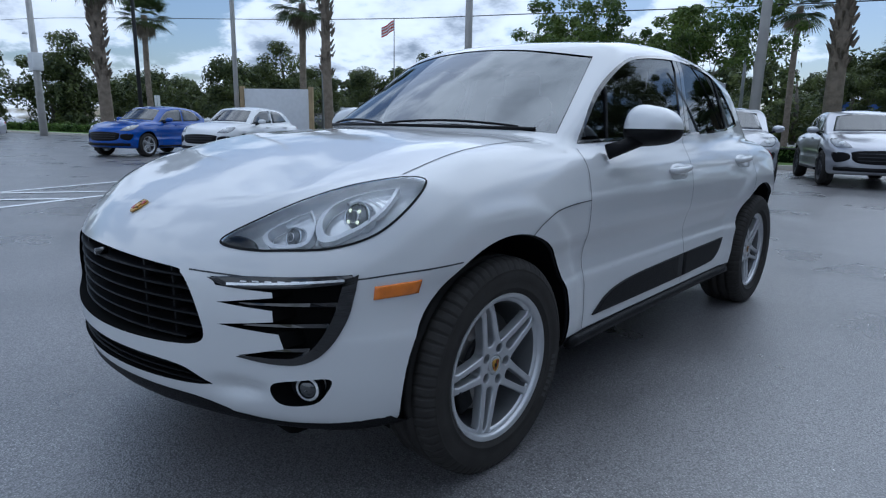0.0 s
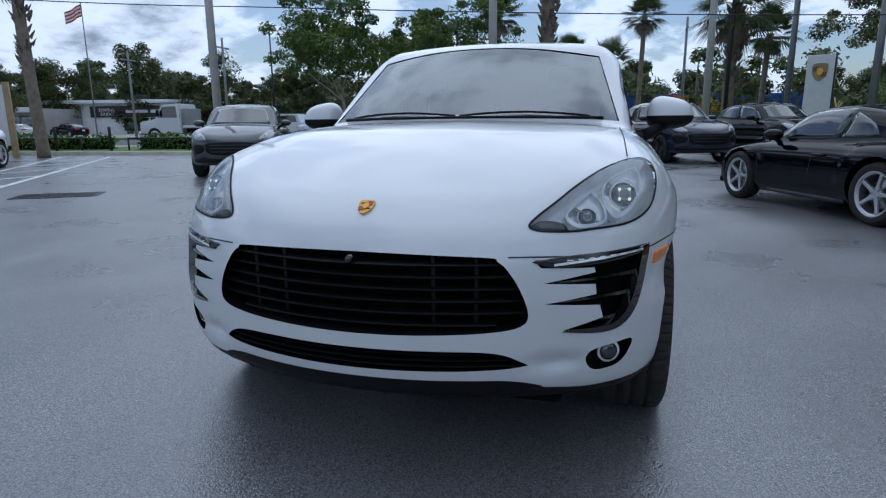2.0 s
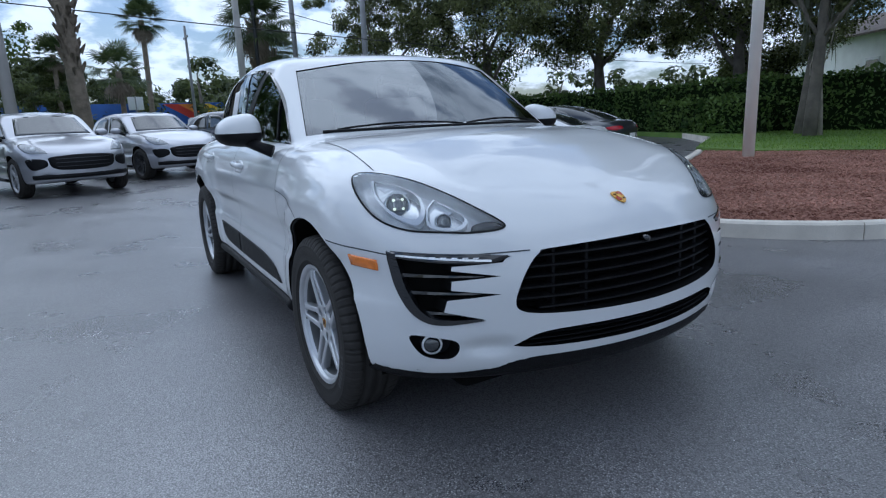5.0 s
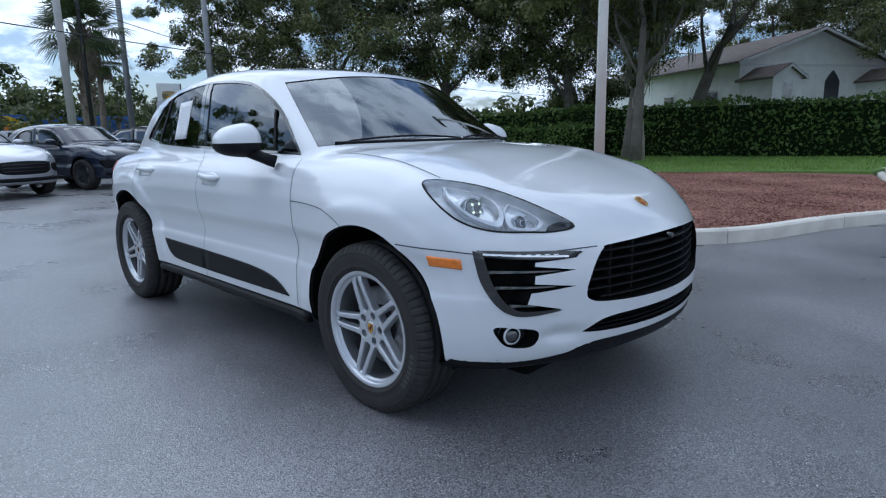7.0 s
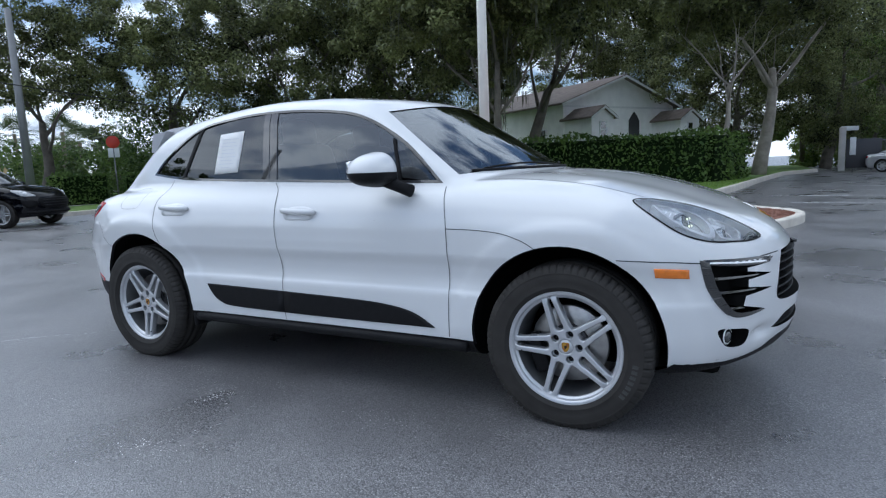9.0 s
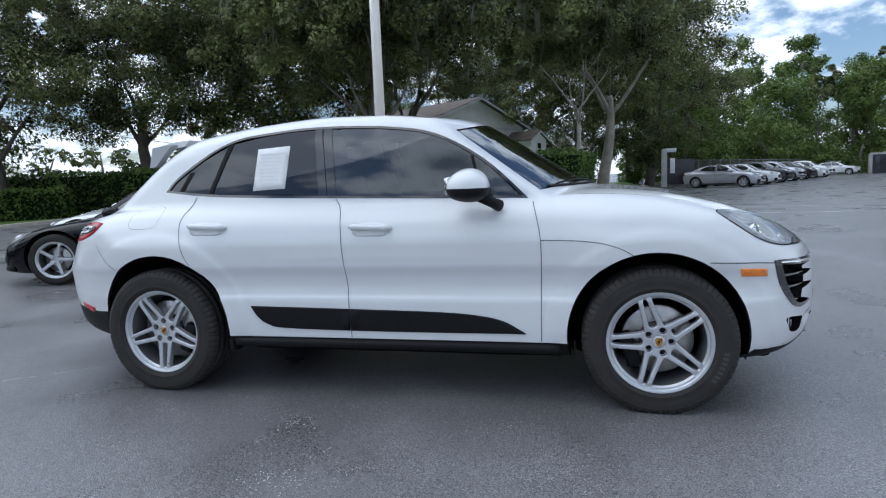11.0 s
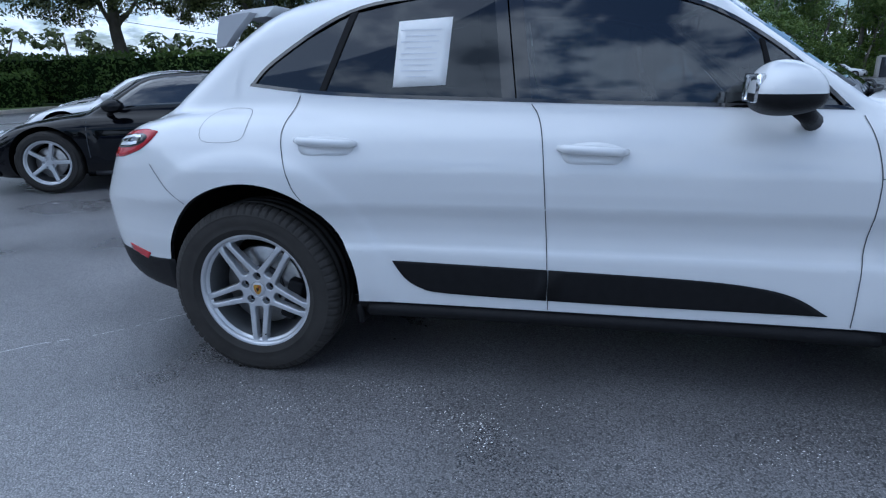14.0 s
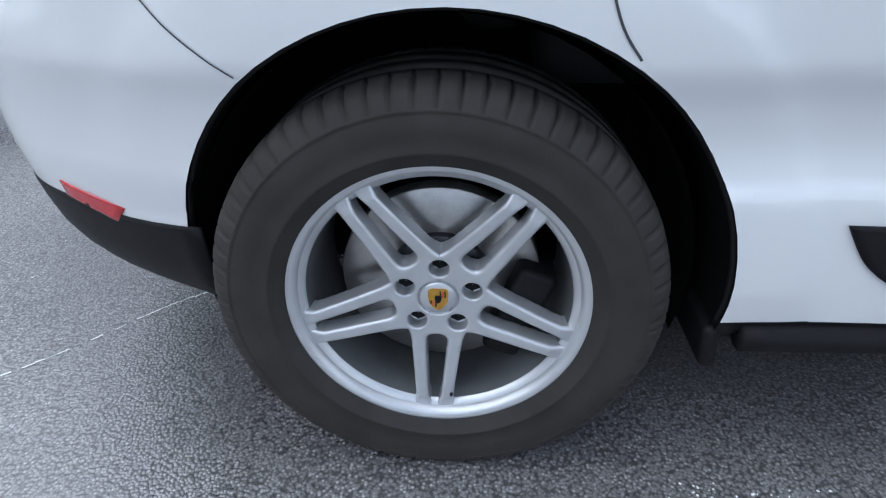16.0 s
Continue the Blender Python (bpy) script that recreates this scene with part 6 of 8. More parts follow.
def grow(rng, base, height, spread, trunk_r, forks=3, depth=3, lean=0.0, first=0.3, sway=0.13):
    """Limbs of a tree: a list of (points, radii) and the tips."""
    limbs, tips = [], []

    def limb(p, d, length, r, level):
        pts, rad = [p.copy()], [r]
        for k in range(5):
            d = (d + Vector(rng.normal(0, 0.13 if level else sway, 3)) + Vector((0, 0, 0.05 * level))).normalized()
            p = p + d * length / 5
            pts.append(p.copy())
            rad.append(r * (1 - 0.11 * (k + 1)))
        limbs.append((pts, rad))
        if level >= depth:
            tips.append(p)
            return
        for k in range(forks + (level == 0)):
            a = 2 * math.pi * (k + rng.uniform(-0.3, 0.3)) / (forks + (level == 0))
            out = Vector((math.cos(a), math.sin(a), 0)) * spread + d * rng.uniform(0.5, 0.9)
            start = pts[rng.integers(3, 6)]
            limb(start.copy(), out.normalized(), length * rng.uniform(0.62, 0.85), rad[-1] * 0.68, level + 1)
        tips.append(p)
    limb(Vector(base), Vector((lean, rng.uniform(-0.1, 0.1) * sway / 0.13, 1)).normalized(), height * first, trunk_r, 0)
    return limbs, tips


def broad_tree(name, x, y, height, crown, seed, label, leaf="oak_leaf", bark="oak_bark", trunk=0.3, per=430, clumps=100, size=0.07, low=0.35, moss=0, base=0.2, first=0.28, forks=3, lean=0.0, sway=0.13):
    rng = np.random.default_rng(seed)
    t = empty(name, pose(x, y, base), label, "tree")
    limbs, tips = grow(rng, (0, 0, -0.1), height, 0.75, trunk, forks, 3, lean, first, sway)
    top = max(p.z for p in tips)
    s = height * 0.86 / top
    wide = max(1e-3, np.percentile([math.hypot(p.x, p.y) for p in tips], 85))
    w = crown * 0.8 / wide

    def fit(p):
        f = min(1, max(0, p.z / (height * low)))
        return Vector((p.x * (1 + (w - 1) * f), p.y * (1 + (w - 1) * f), p.z * s if p.z > 0 else p.z))
    limbs = [([fit(p) for p in pts], rad) for pts, rad in limbs]
    part("trunk", tubes("trunk", limbs, 7), bark, t)
    cs = [c for c in map(fit, tips) if c.z > height * low * 0.95]
    while len(cs) < clumps * 1.4:
        a, r, z = rng.uniform(0, 6.283), crown * math.sqrt(rng.uniform(0.05, 1)), rng.uniform(low, 1) * height
        lim = math.sqrt(max(0.05, 1 - ((z / height - 0.62) / 0.42) ** 2))
        cs.append(Vector((r * math.cos(a) * lim, r * math.sin(a) * lim, z)))
    rad = rng.uniform(0.4, 1.25, len(cs)) * crown * 0.165
    v, q = leaf_cloud([c[:] for c in cs], rad, int(per * 0.85), size * 1.15, rng)
    part("crown", quads_of("crown", v, q), leaf, t)
    if moss:
        mv, mf = [], []
        for _ in range(moss):
            c = cs[rng.integers(len(cs))]
            p = c + Vector(rng.normal(0, crown * 0.12, 3))
            if p.z < height * max(0.3, low * 1.05):
                continue
            for _ in range(7):
                o = p + Vector((*rng.normal(0, 0.10, 2), 0))
                l, wd = rng.uniform(0.4, 1.3), rng.uniform(0.012, 0.03)
                b = len(mv)
                dx = rng.normal(0, 0.06, 2)
                mv += [o + Vector((wd, 0, 0)), o - Vector((wd, 0, 0)), o + Vector((dx[0] - wd, dx[1], -l * 0.6)), o + Vector((dx[0] * 1.2, dx[1], -l))]
                mf += [(b, b + 1, b + 2, b + 3)]
        tagged(part("hanging_moss", mesh_of("moss", mv, mf), "moss", t, "grey-green moss hanging from the limbs"), kind="stuff")
    return t


def palm(x, y, height, seed, label="tall palm with a fan crown", trunk=0.19, fronds=48, size=1.0, base=0.1, boots=True, skirt=10, lean=0.0):
    """A fan palm: ringed trunk, old leaf bases under the crown, fan fronds."""
    rng = np.random.default_rng(seed)
    t = empty("palm_tree", pose(x, y, base), label, "palm tree", "palms")
    pts, rad = [], []
    for k in range(25):
        f = k / 24
        pts.append(Vector((lean * f * f * height + 0.05 * math.sin(f * 5 + seed), 0.05 * math.cos(f * 4 + seed), height * f - 0.1)))
        rad.append(trunk * (1.25 - 0.3 * f ** 0.4 + 0.04 * (k % 2)) * (1.0 if f < 0.8 else 1 + 0.7 * (f - 0.8)))
    part("trunk", tubes("trunk", [(pts, rad)], 12), "palm_bark", t)
    top = pts[-1]
    if boots:
        bv, bf = [], []
        for k in range(150):
            f = 1 - 0.6 * rng.uniform(0, 1) ** 1.6
            a = k * 2.4
            c = Vector((top.x * f, 0, height * f - 0.1))
            d = Vector((math.cos(a), math.sin(a), 0))
            r = trunk * 1.15
            s = Vector((-d.y, d.x, 0)) * 0.07
            b = len(bv)
            bv += [c + d * r * 0.8 - s, c + d * r * 0.8 + s, c + d * (r + 0.16) + s * 0.6 + Vector((0, 0, 0.22)), c + d * (r + 0.16) - s * 0.6 + Vector((0, 0, 0.22)), c + d * (r + 0.03) + Vector((0, 0, -0.10))]
            bf += [(b, b + 1, b + 2, b + 3), (b, b + 4, b + 1), (b + 1, b + 4, b + 2), (b + 3, b + 4, b)]
        part("leaf_sheath", mesh_of("boots", bv, bf), "palm_bark", t, "old cut leaf bases under the crown")
    fv, ff, dv, df = [], [], [], []
    for k in range(fronds + skirt):
        dead = k >= fronds
        a = k * 2.39996 + rng.uniform(-0.2, 0.2)
        el = radians(rng.uniform(-75, -50)) if dead else radians(80 - 115 * (k / fronds) + rng.uniform(-10, 10))
        L = size * rng.uniform(0.85, 1.15) * (0.75 if dead else 1)
        d = Vector((math.cos(a) * math.cos(el), math.sin(a) * math.cos(el), math.sin(el)))
        side = Vector((-math.sin(a), math.cos(a), 0))
        up = side.cross(d)
        o = top + Vector((0, 0, 0.05)) + d * 0.1
        m = o + d * L * 0.85 - Vector((0, 0, 0.10 * L))
        V, F = (dv, df) if dead else (fv, ff)
        b = len(V)
        V += [o - side * 0.018, o + side * 0.018, m + side * 0.012, m - side * 0.012]
        F.append((b, b + 1, b + 2, b + 3))
        for j in range(19):
            w = radians(-115 + 230 * j / 18)
            e = (d * math.cos(w) + side * math.sin(w)).normalized()
            l = L * (0.85 - 0.28 * abs(w) / 2) * rng.uniform(0.9, 1.08)
            tip = m + e * l - Vector((0, 0, l * l * (0.22 + 0.2 * dead))) + up * 0.05
            half = m + e * l * 0.55 - Vector((0, 0, l * l * 0.05))
            n = e.cross(up).normalized() * 0.042
            b = len(V)
            V += [m, half + n, tip, half - n]
            F.append((b, b + 1, b + 2, b + 3))
    part("crown", mesh_of("crown", fv, ff), "palm_leaf", t)
    if dv:
        part("dead_fronds", mesh_of("dead", dv, df), "palm_bark", t, "dry brown fronds hanging below the crown")
    return t


def hedge(name, line, depth, height, seed, label, base=0.0, leaf="hedge_leaf", density=420, size=0.07):
    """A clipped hedge along a line: an inner body with shade put into its near-black colour, and leaves all over it."""
    rng = np.random.default_rng(seed)
    h = empty(name, Matrix(), label, "hedge")
    cv, cf = [], []
    lv = []
    for p, q in zip(line, line[1:]):
        p, q = Vector(p), Vector(q)
        d = (q - p)
        L = d.length
        d.normalize()
        s = Vector((-d.y, d.x, 0))
        b = len(cv)
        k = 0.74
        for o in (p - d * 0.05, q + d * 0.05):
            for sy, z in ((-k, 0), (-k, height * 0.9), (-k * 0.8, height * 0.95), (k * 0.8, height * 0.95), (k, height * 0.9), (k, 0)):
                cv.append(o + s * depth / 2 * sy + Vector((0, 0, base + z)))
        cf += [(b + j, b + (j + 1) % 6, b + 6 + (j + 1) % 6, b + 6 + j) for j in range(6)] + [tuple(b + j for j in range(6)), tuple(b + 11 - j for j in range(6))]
        n = int(density * L)
        u = rng.uniform(0, 1, n)
        which = rng.uniform(0, 1, n)
        side = np.where(which < 0.45, -1.0, np.where(which < 0.7, 1.0, rng.uniform(-1, 1, n)))
        zz = np.where(which < 0.7, rng.uniform(0.02, 1, n) ** 0.9, 1.0) * height
        wob = 0.07 * np.sin(u * L * 1.3 + seed) + 0.05 * np.sin(u * L * 3.1)
        out = depth / 2 * side + np.sign(side) * (wob + rng.normal(0, 0.05, n)) * (which < 0.7)
        zz = zz + (which >= 0.7) * (wob + rng.normal(0, 0.06, n))
        for i in range(n):
            lv.append(p + d * (u[i] * L) + s * out[i] + Vector((0, 0, base + zz[i])))
        for end in (p - d * 0.1, q + d * 0.1):
            for i in range(int(170 * height * depth / 2)):
                lv.append(end + d * rng.normal(0, 0.06) + s * depth / 2 * rng.uniform(-1, 1) + Vector((0, 0, base + height * rng.uniform(0.02, 1))))
    part("core", mesh_of("core", cv, cf), "hedge_core", h, "filler body with the hedge's inner shade in its near-black colour")
    c = np.array([v[:] for v in lv])
    n = len(c)
    uu = rng.normal(size=(n, 3))
    uu /= np.linalg.norm(uu, axis=1, keepdims=True)
    vv = np.cross(uu, rng.normal(size=(n, 3)))
    vv /= np.linalg.norm(vv, axis=1, keepdims=True)
    sz = size * rng.uniform(0.6, 1.5, (n, 1))
    verts = np.stack([c - uu * sz, c - vv * sz * 0.6, c + uu * sz, c + vv * sz * 0.6], 1).reshape(-1, 3)
    part("leaves", quads_of("leaves", verts, np.arange(4 * n).reshape(-1, 4)), leaf, h)
    return h


def wood(name, line, height, depth, seed, label, leaf="far_leaf", clumps=14, per=60, size=0.3, low=0.0):
    """A far belt of trees: many leaf clumps of uneven height."""
    rng = np.random.default_rng(seed)
    cs, rr, limbs = [], [], []
    for p, q in zip(line, line[1:]):
        p, q = Vector((*p[:2], 0)), Vector((*q[:2], 0))
        L = (q - p).length
        n = max(1, int(L / 4.5))
        for k in range(n):
            c = p.lerp(q, (k + rng.uniform(0.1, 0.9)) / n) + Vector((*rng.normal(0, depth * 0.3, 2), 0))
            H = height * rng.uniform(0.6, 1.15)
            limbs.append(([c, c + Vector((rng.normal(0, 0.4), 0, H * 0.4)), c + Vector((rng.normal(0, 0.8), rng.normal(0, 0.5), H * 0.85))], [0.25, 0.2, 0.06]))
            for _ in range(clumps):
                z = H * rng.uniform(low, 1)
                w = 3.2 * math.sqrt(max(0.08, 1 - ((z / H - 0.5) / 0.55) ** 2))
                a = rng.uniform(0, 6.283)
                r = w * math.sqrt(rng.uniform(0, 1))
                cs.append((c.x + r * math.cos(a), c.y + r * math.sin(a), z))
                rr.append(rng.uniform(0.8, 1.7))
    v, q = leaf_cloud(cs, rr, per, size, rng)
    o = part(name, quads_of(name, v, q), leaf)
    tagged(o, label, "trees", kind="stuff")
    t = part(name + "_trunks", tubes("trunks", limbs, 6), "oak_bark")
    tagged(t, "grey trunks in the belt of trees", "tree trunks", kind="stuff")


def plant():
    L = "mature live oak with dark leaves and hanging moss"
    # oaks behind the hedge
    broad_tree("oak_tree", -7.1, 17.9, 11.5, 5.2, 11, L, moss=60, trunk=0.26, base=0.2, low=0.50, clumps=110, first=0.46, sway=0.05)
    broad_tree("oak_tree", -6.1, 16.5, 11, 4.4, 12, "oak with a straight upright trunk hung with vines", moss=60, trunk=0.2, base=0.2, low=0.47, first=0.56, sway=0.02, clumps=115)
    # a slim tree added as the vines on the trunk beside it
    broad_tree("vine_clump", -6.05, 17.0, 7.5, 0.75, 24, "slim leafy clump standing in for vines on the oak trunk", bark="pale_bark", trunk=0.07, base=0.2, low=0.36, clumps=40, moss=30, first=0.4)
    broad_tree("oak_tree", -13.5, 24.5, 13, 7.0, 13, L, moss=70, trunk=0.4, clumps=170, low=0.36)
    broad_tree("oak_tree", -20.5, 23.0, 13, 6.5, 14, L, moss=40, trunk=0.4, clumps=150, low=0.3)
    broad_tree("oak_tree", -26.5, 19.5, 12, 6.0, 15, L, trunk=0.42, clumps=110, low=0.38)
    broad_tree("oak_tree", -30.5, 14.2, 13, 5.0, 16, "oak with a stout dark trunk and a full crown", trunk=0.33, clumps=125, low=0.38, per=360, first=0.38)
    broad_tree("oak_tree", -17.0, 30.5, 14, 7.0, 17, L, trunk=0.4, clumps=150, low=0.15)
    broad_tree("oak_tree", -9.0, 28.0, 15, 6.5, 27, L, trunk=0.4, clumps=150, low=0.56, moss=40)
    broad_tree("oak_tree", 1.0, 24.8, 11.5, 4.2, 18, "slender oak with a straight pale trunk", bark="pale_bark", trunk=0.16, base=0.2, low=0.62, first=0.55, clumps=90, moss=60)
    broad_tree("oak_tree", 2.3, 31.2, 14, 6.8, 19, "large oak with a forked pale trunk and hanging moss", bark="pale_bark", trunk=0.38, base=0.2, low=0.50, clumps=160, moss=90, first=0.30)
    broad_tree("oak_tree", 6.5, 46.0, 14, 7.5, 20, L, trunk=0.4, clumps=140, low=0.1, moss=40)
    broad_tree("oak_tree", -6.8, 51.0, 14, 6.5, 28, L, trunk=0.4, clumps=120, low=0.2)
    broad_tree("oak_tree", -2.5, 49.0, 16, 7.5, 22, L, trunk=0.4, clumps=130, low=0.2)
    broad_tree("oak_tree", -11.5, 47.0, 15, 6.5, 23, L, trunk=0.4, clumps=120, low=0.2)
    broad_tree("oak_tree", 0.5, 44.0, 13, 7.0, 21, L, trunk=0.4, clumps=140, low=0.1)
    # woods beyond the far car park
    wood("woods", [(8, 52), (16, 66), (28, 78), (46, 80), (70, 70)], 13.5, 6, 31, "dense green woods beyond the car park", "wood_leaf", clumps=44, per=230, size=0.15)
    wood("woods", [(4, 58), (20, 84), (50, 98), (90, 80)], 17, 6, 32, "taller woods beyond the car park", "wood_leaf", clumps=30, per=170, size=0.22)
    wood("undergrowth", [(9, 50), (16, 63), (28, 75), (46, 77), (64, 68)], 5.5, 3, 39, "bright green undergrowth along the edge of the woods", "wood_leaf", clumps=26, per=200, size=0.15)
    for x, y, h, s in ((29, 74, 15, 41), (36, 78, 17, 42), (43, 77, 16, 43)):
        broad_tree("pine_tree", x, y, h, 3.2, s, "tall thin pine standing over the woods", trunk=0.22, clumps=26, per=60, size=0.22, low=0.6, first=0.6, base=0)
    # hedges
    hedge("hedge", [(-31, 21.0, 0), (-24, 20.9, 0), (-17, 20.6, 0), (-11, 20.4, 0), (-5, 21.2, 0), (0.2, 22.6, 0), (1.2, 26.0, 0)], 1.5, 1.95, 51, "long dense clipped green hedge", base=0.2)
    hedge("hedge", [(-14.4, 20.2, 0), (-9.0, 18.4, 0)], 1.2, 1.25, 52, "lower rounded hedge beside the parked cars", base=0.15)
    hedge("bush", [(-26.9, 12.6, 0), (-25.7, 14.4, 0)], 1.3, 1.45, 53, "clipped block-shaped bush on the verge", base=0.1)
    hedge("bush", [(-25.3, 15.3, 0), (-23.9, 17.2, 0), (-22.4, 19.1, 0)], 1.3, 1.4, 54, "longer clipped bush on the verge", base=0.1)
    wood("undergrowth", [(-37, 13.6), (-33.6, 18.6), (-29.5, 20.4), (-26, 21.4)], 4.4, 1.6, 55, "dense dark green shrubs between the oaks", "hedge_leaf", clumps=26, per=230, size=0.11)
    for a0, a1 in ((-58, -15.5), (-14, -1.2), (0.6, 9), (11, 26)):
        hedge("low_hedge", [st(2.6, a0), st(2.6, a1)], 0.9, 0.55, 60 + int(a1), "low clipped hedge along the street verge", base=0.1, density=200)
    # crape myrtle and others on the verge
    broad_tree("crape_myrtle", -16.9, -9.0, 7.0, 3.0, 71, "multi-stemmed tree with fine leaves on the verge", "wood_leaf", "pale_bark", trunk=0.12, clumps=90, per=150, size=0.065, low=0.42, first=0.35, forks=4, base=0.1)
    broad_tree("crape_myrtle", -18.6, -6.0, 6.6, 2.8, 72, "multi-stemmed tree with fine leaves on the verge", "wood_leaf", "pale_bark", trunk=0.12, clumps=80, per=150, size=0.065, low=0.42, first=0.35, forks=4, base=0.1)
    # palms
    palm(-12.94, -19.4, 8.0, 81, "thick-trunked palm with old leaf bases", 0.18, lean=0.01)
    palm(-19.4, -1.9, 7.6, 82, "thick-trunked palm with old leaf bases", 0.24, lean=-0.008)
    palm(-24.8, 5.3, 5.7, 83, "shorter cabbage palm with a full round crown", 0.22, 54, 1.2)
    palm(-44, 2.2, 8.7, 84, "slim palm across the street", 0.17, 46, 1.05, boots=False)
    palm(-36, -7.0, 8.0, 94, "tall slim palm across the street", 0.16, 46, 1.05, boots=False)
    palm(-36, 0.0, 4.6, 85, "small slim palm across the street", 0.14, 30, 1.2, boots=False)
    palm(-6.4, -26.6, 7.0, 86, "palm with old leaf bases", 0.24)
    palm(-12, -36, 7.2, 87, "slim palm on the verge", 0.16, boots=False)
    palm(-15.2, -24.5, 7.0, 88, "slim palm on the verge", 0.16, boots=False)
    palm(-50, -3.5, 7.0, 89, "slim palm across the street", 0.16, boots=False)
    palm(-34, 8.5, 5.8, 90, "slim palm beyond the verge", 0.15, boots=False)
    for x, y, h, s in ((-56, 30, 6, 91), (-60, 34, 5.5, 92), (-66, 31, 6.5, 93)):
        palm(x, y, h, s, "distant slim palm beyond the street", 0.16, 24, 1.5, boots=False, skirt=0)
    # far belts across the street
    far = [st(58, a) for a in (-130, -80, -40, -18)]
    wood("far_trees", [(16, -70), (-4, -66), (-20, -62), (-36, -56)], 8.5, 6, 37, "belt of trees beside the street", clumps=40, per=170, size=0.19)
    wood("far_trees", [st(58, a)[:2] for a in (-18, 10, 40, 80)], 6.6, 8, 38, "belt of lower dark trees across the street", clumps=44, per=200, size=0.18)
    wood("far_trees", [p[:2] for p in far], 10.5, 8, 33, "belt of dark green trees across the street", clumps=44, per=200, size=0.19)
    wood("far_trees", [st(80, a)[:2] for a in (-160, -60, 40, 120)], 11, 8, 34, "farther belt of trees across the street", clumps=36, per=80, size=0.4)
    wood("far_trees", [st(44, a)[:2] for a in (8, 30, 60)], 8, 5, 35, "trees beside the street", clumps=18, per=60, size=0.28)
    wood("far_trees", [(-70, 45), (-50, 62), (-24, 66), (-6, 62)], 6, 6, 36, "low belt of far trees", clumps=12, per=50, size=0.4)
    broad_tree("oak_tree", *st(30, -2)[:2], 5.6, 3.5, 95, "broad tree across the street", trunk=0.3, clumps=80, per=420, size=0.08, leaf="far_leaf", base=0.1)
    broad_tree("oak_tree", *st(74, -22)[:2], 8.5, 5.5, 96, "broad tree across the street", trunk=0.3, clumps=80, per=420, size=0.08, leaf="far_leaf", base=0.1)
    broad_tree("oak_tree", *st(36, -40)[:2], 7.5, 5.0, 97, "broad tree across the street", trunk=0.3, clumps=80, per=420, size=0.08, leaf="far_leaf", base=0.1)
    broad_tree("oak_tree", *st(34, 20)[:2], 6.5, 3.5, 98, "broad tree across the street", trunk=0.3, clumps=80, per=420, size=0.08, leaf="far_leaf", base=0.1)


plant()


# ---- parked cars ----
COUPE = dict(
    wide=[(0.12, 0.74), (0.2, 0.82), (0.3, 0.865), (0.42, 0.875), (0.55, 0.882), (0.68, 0.875), (0.78, 0.84), (0.88, 0.78), (1.0, 0.72)],
    plan=[(-2.3, -0.10), (-1.7, -0.01), (-1.2, 0.015), (-0.4, 0.0), (0.4, -0.01), (1.2, -0.005), (1.7, -0.03), (2.1, -0.09)],
    flare=0.035, axles=(-1.24, 1.24), wheel_r=0.34,
    hood=[(-2.3, 0.80), (-2.0, 0.89), (-1.5, 0.92), (-0.8, 0.90), (0.4, 0.88), (0.9, 0.86), (1.3, 0.81), (1.7, 0.71), (1.95, 0.60), (2.15, 0.47)],
    nose=[(0.12, 2.02), (0.22, 2.10), (0.35, 2.14), (0.5, 2.11), (0.62, 2.03), (0.75, 1.9)],
    tail=[(0.12, -2.02), (0.25, -2.14), (0.45, -2.19), (0.65, -2.2), (0.8, -2.17), (0.95, -2.1)],
    bow=0.40, bottom=[(-2.4, 0.26), (-1.4, 0.16), (1.4, 0.15), (2.2, 0.2)],
    glass_w=0.745, glass_lean=0.36, belt=0.85,
    cabin_plan=[(-2.2, -0.22), (-1.6, -0.13), (-1.0, -0.04), (-0.4, 0.0), (0.3, 0.0), (0.9, -0.05)],
    roof=[(-2.1, 0.84), (-1.7, 0.98), (-1.2, 1.14), (-0.7, 1.255), (-0.3, 1.295), (0.0, 1.28), (0.3, 1.235), (0.8, 1.12)],
    screen=(0.98, 0.86, 1.75, 0.45), back=(-1.35, 1.1, 2.4, 0.2), lo=(-2.3, -1.05, 0.05), hi=(2.3, 1.05, 1.4))
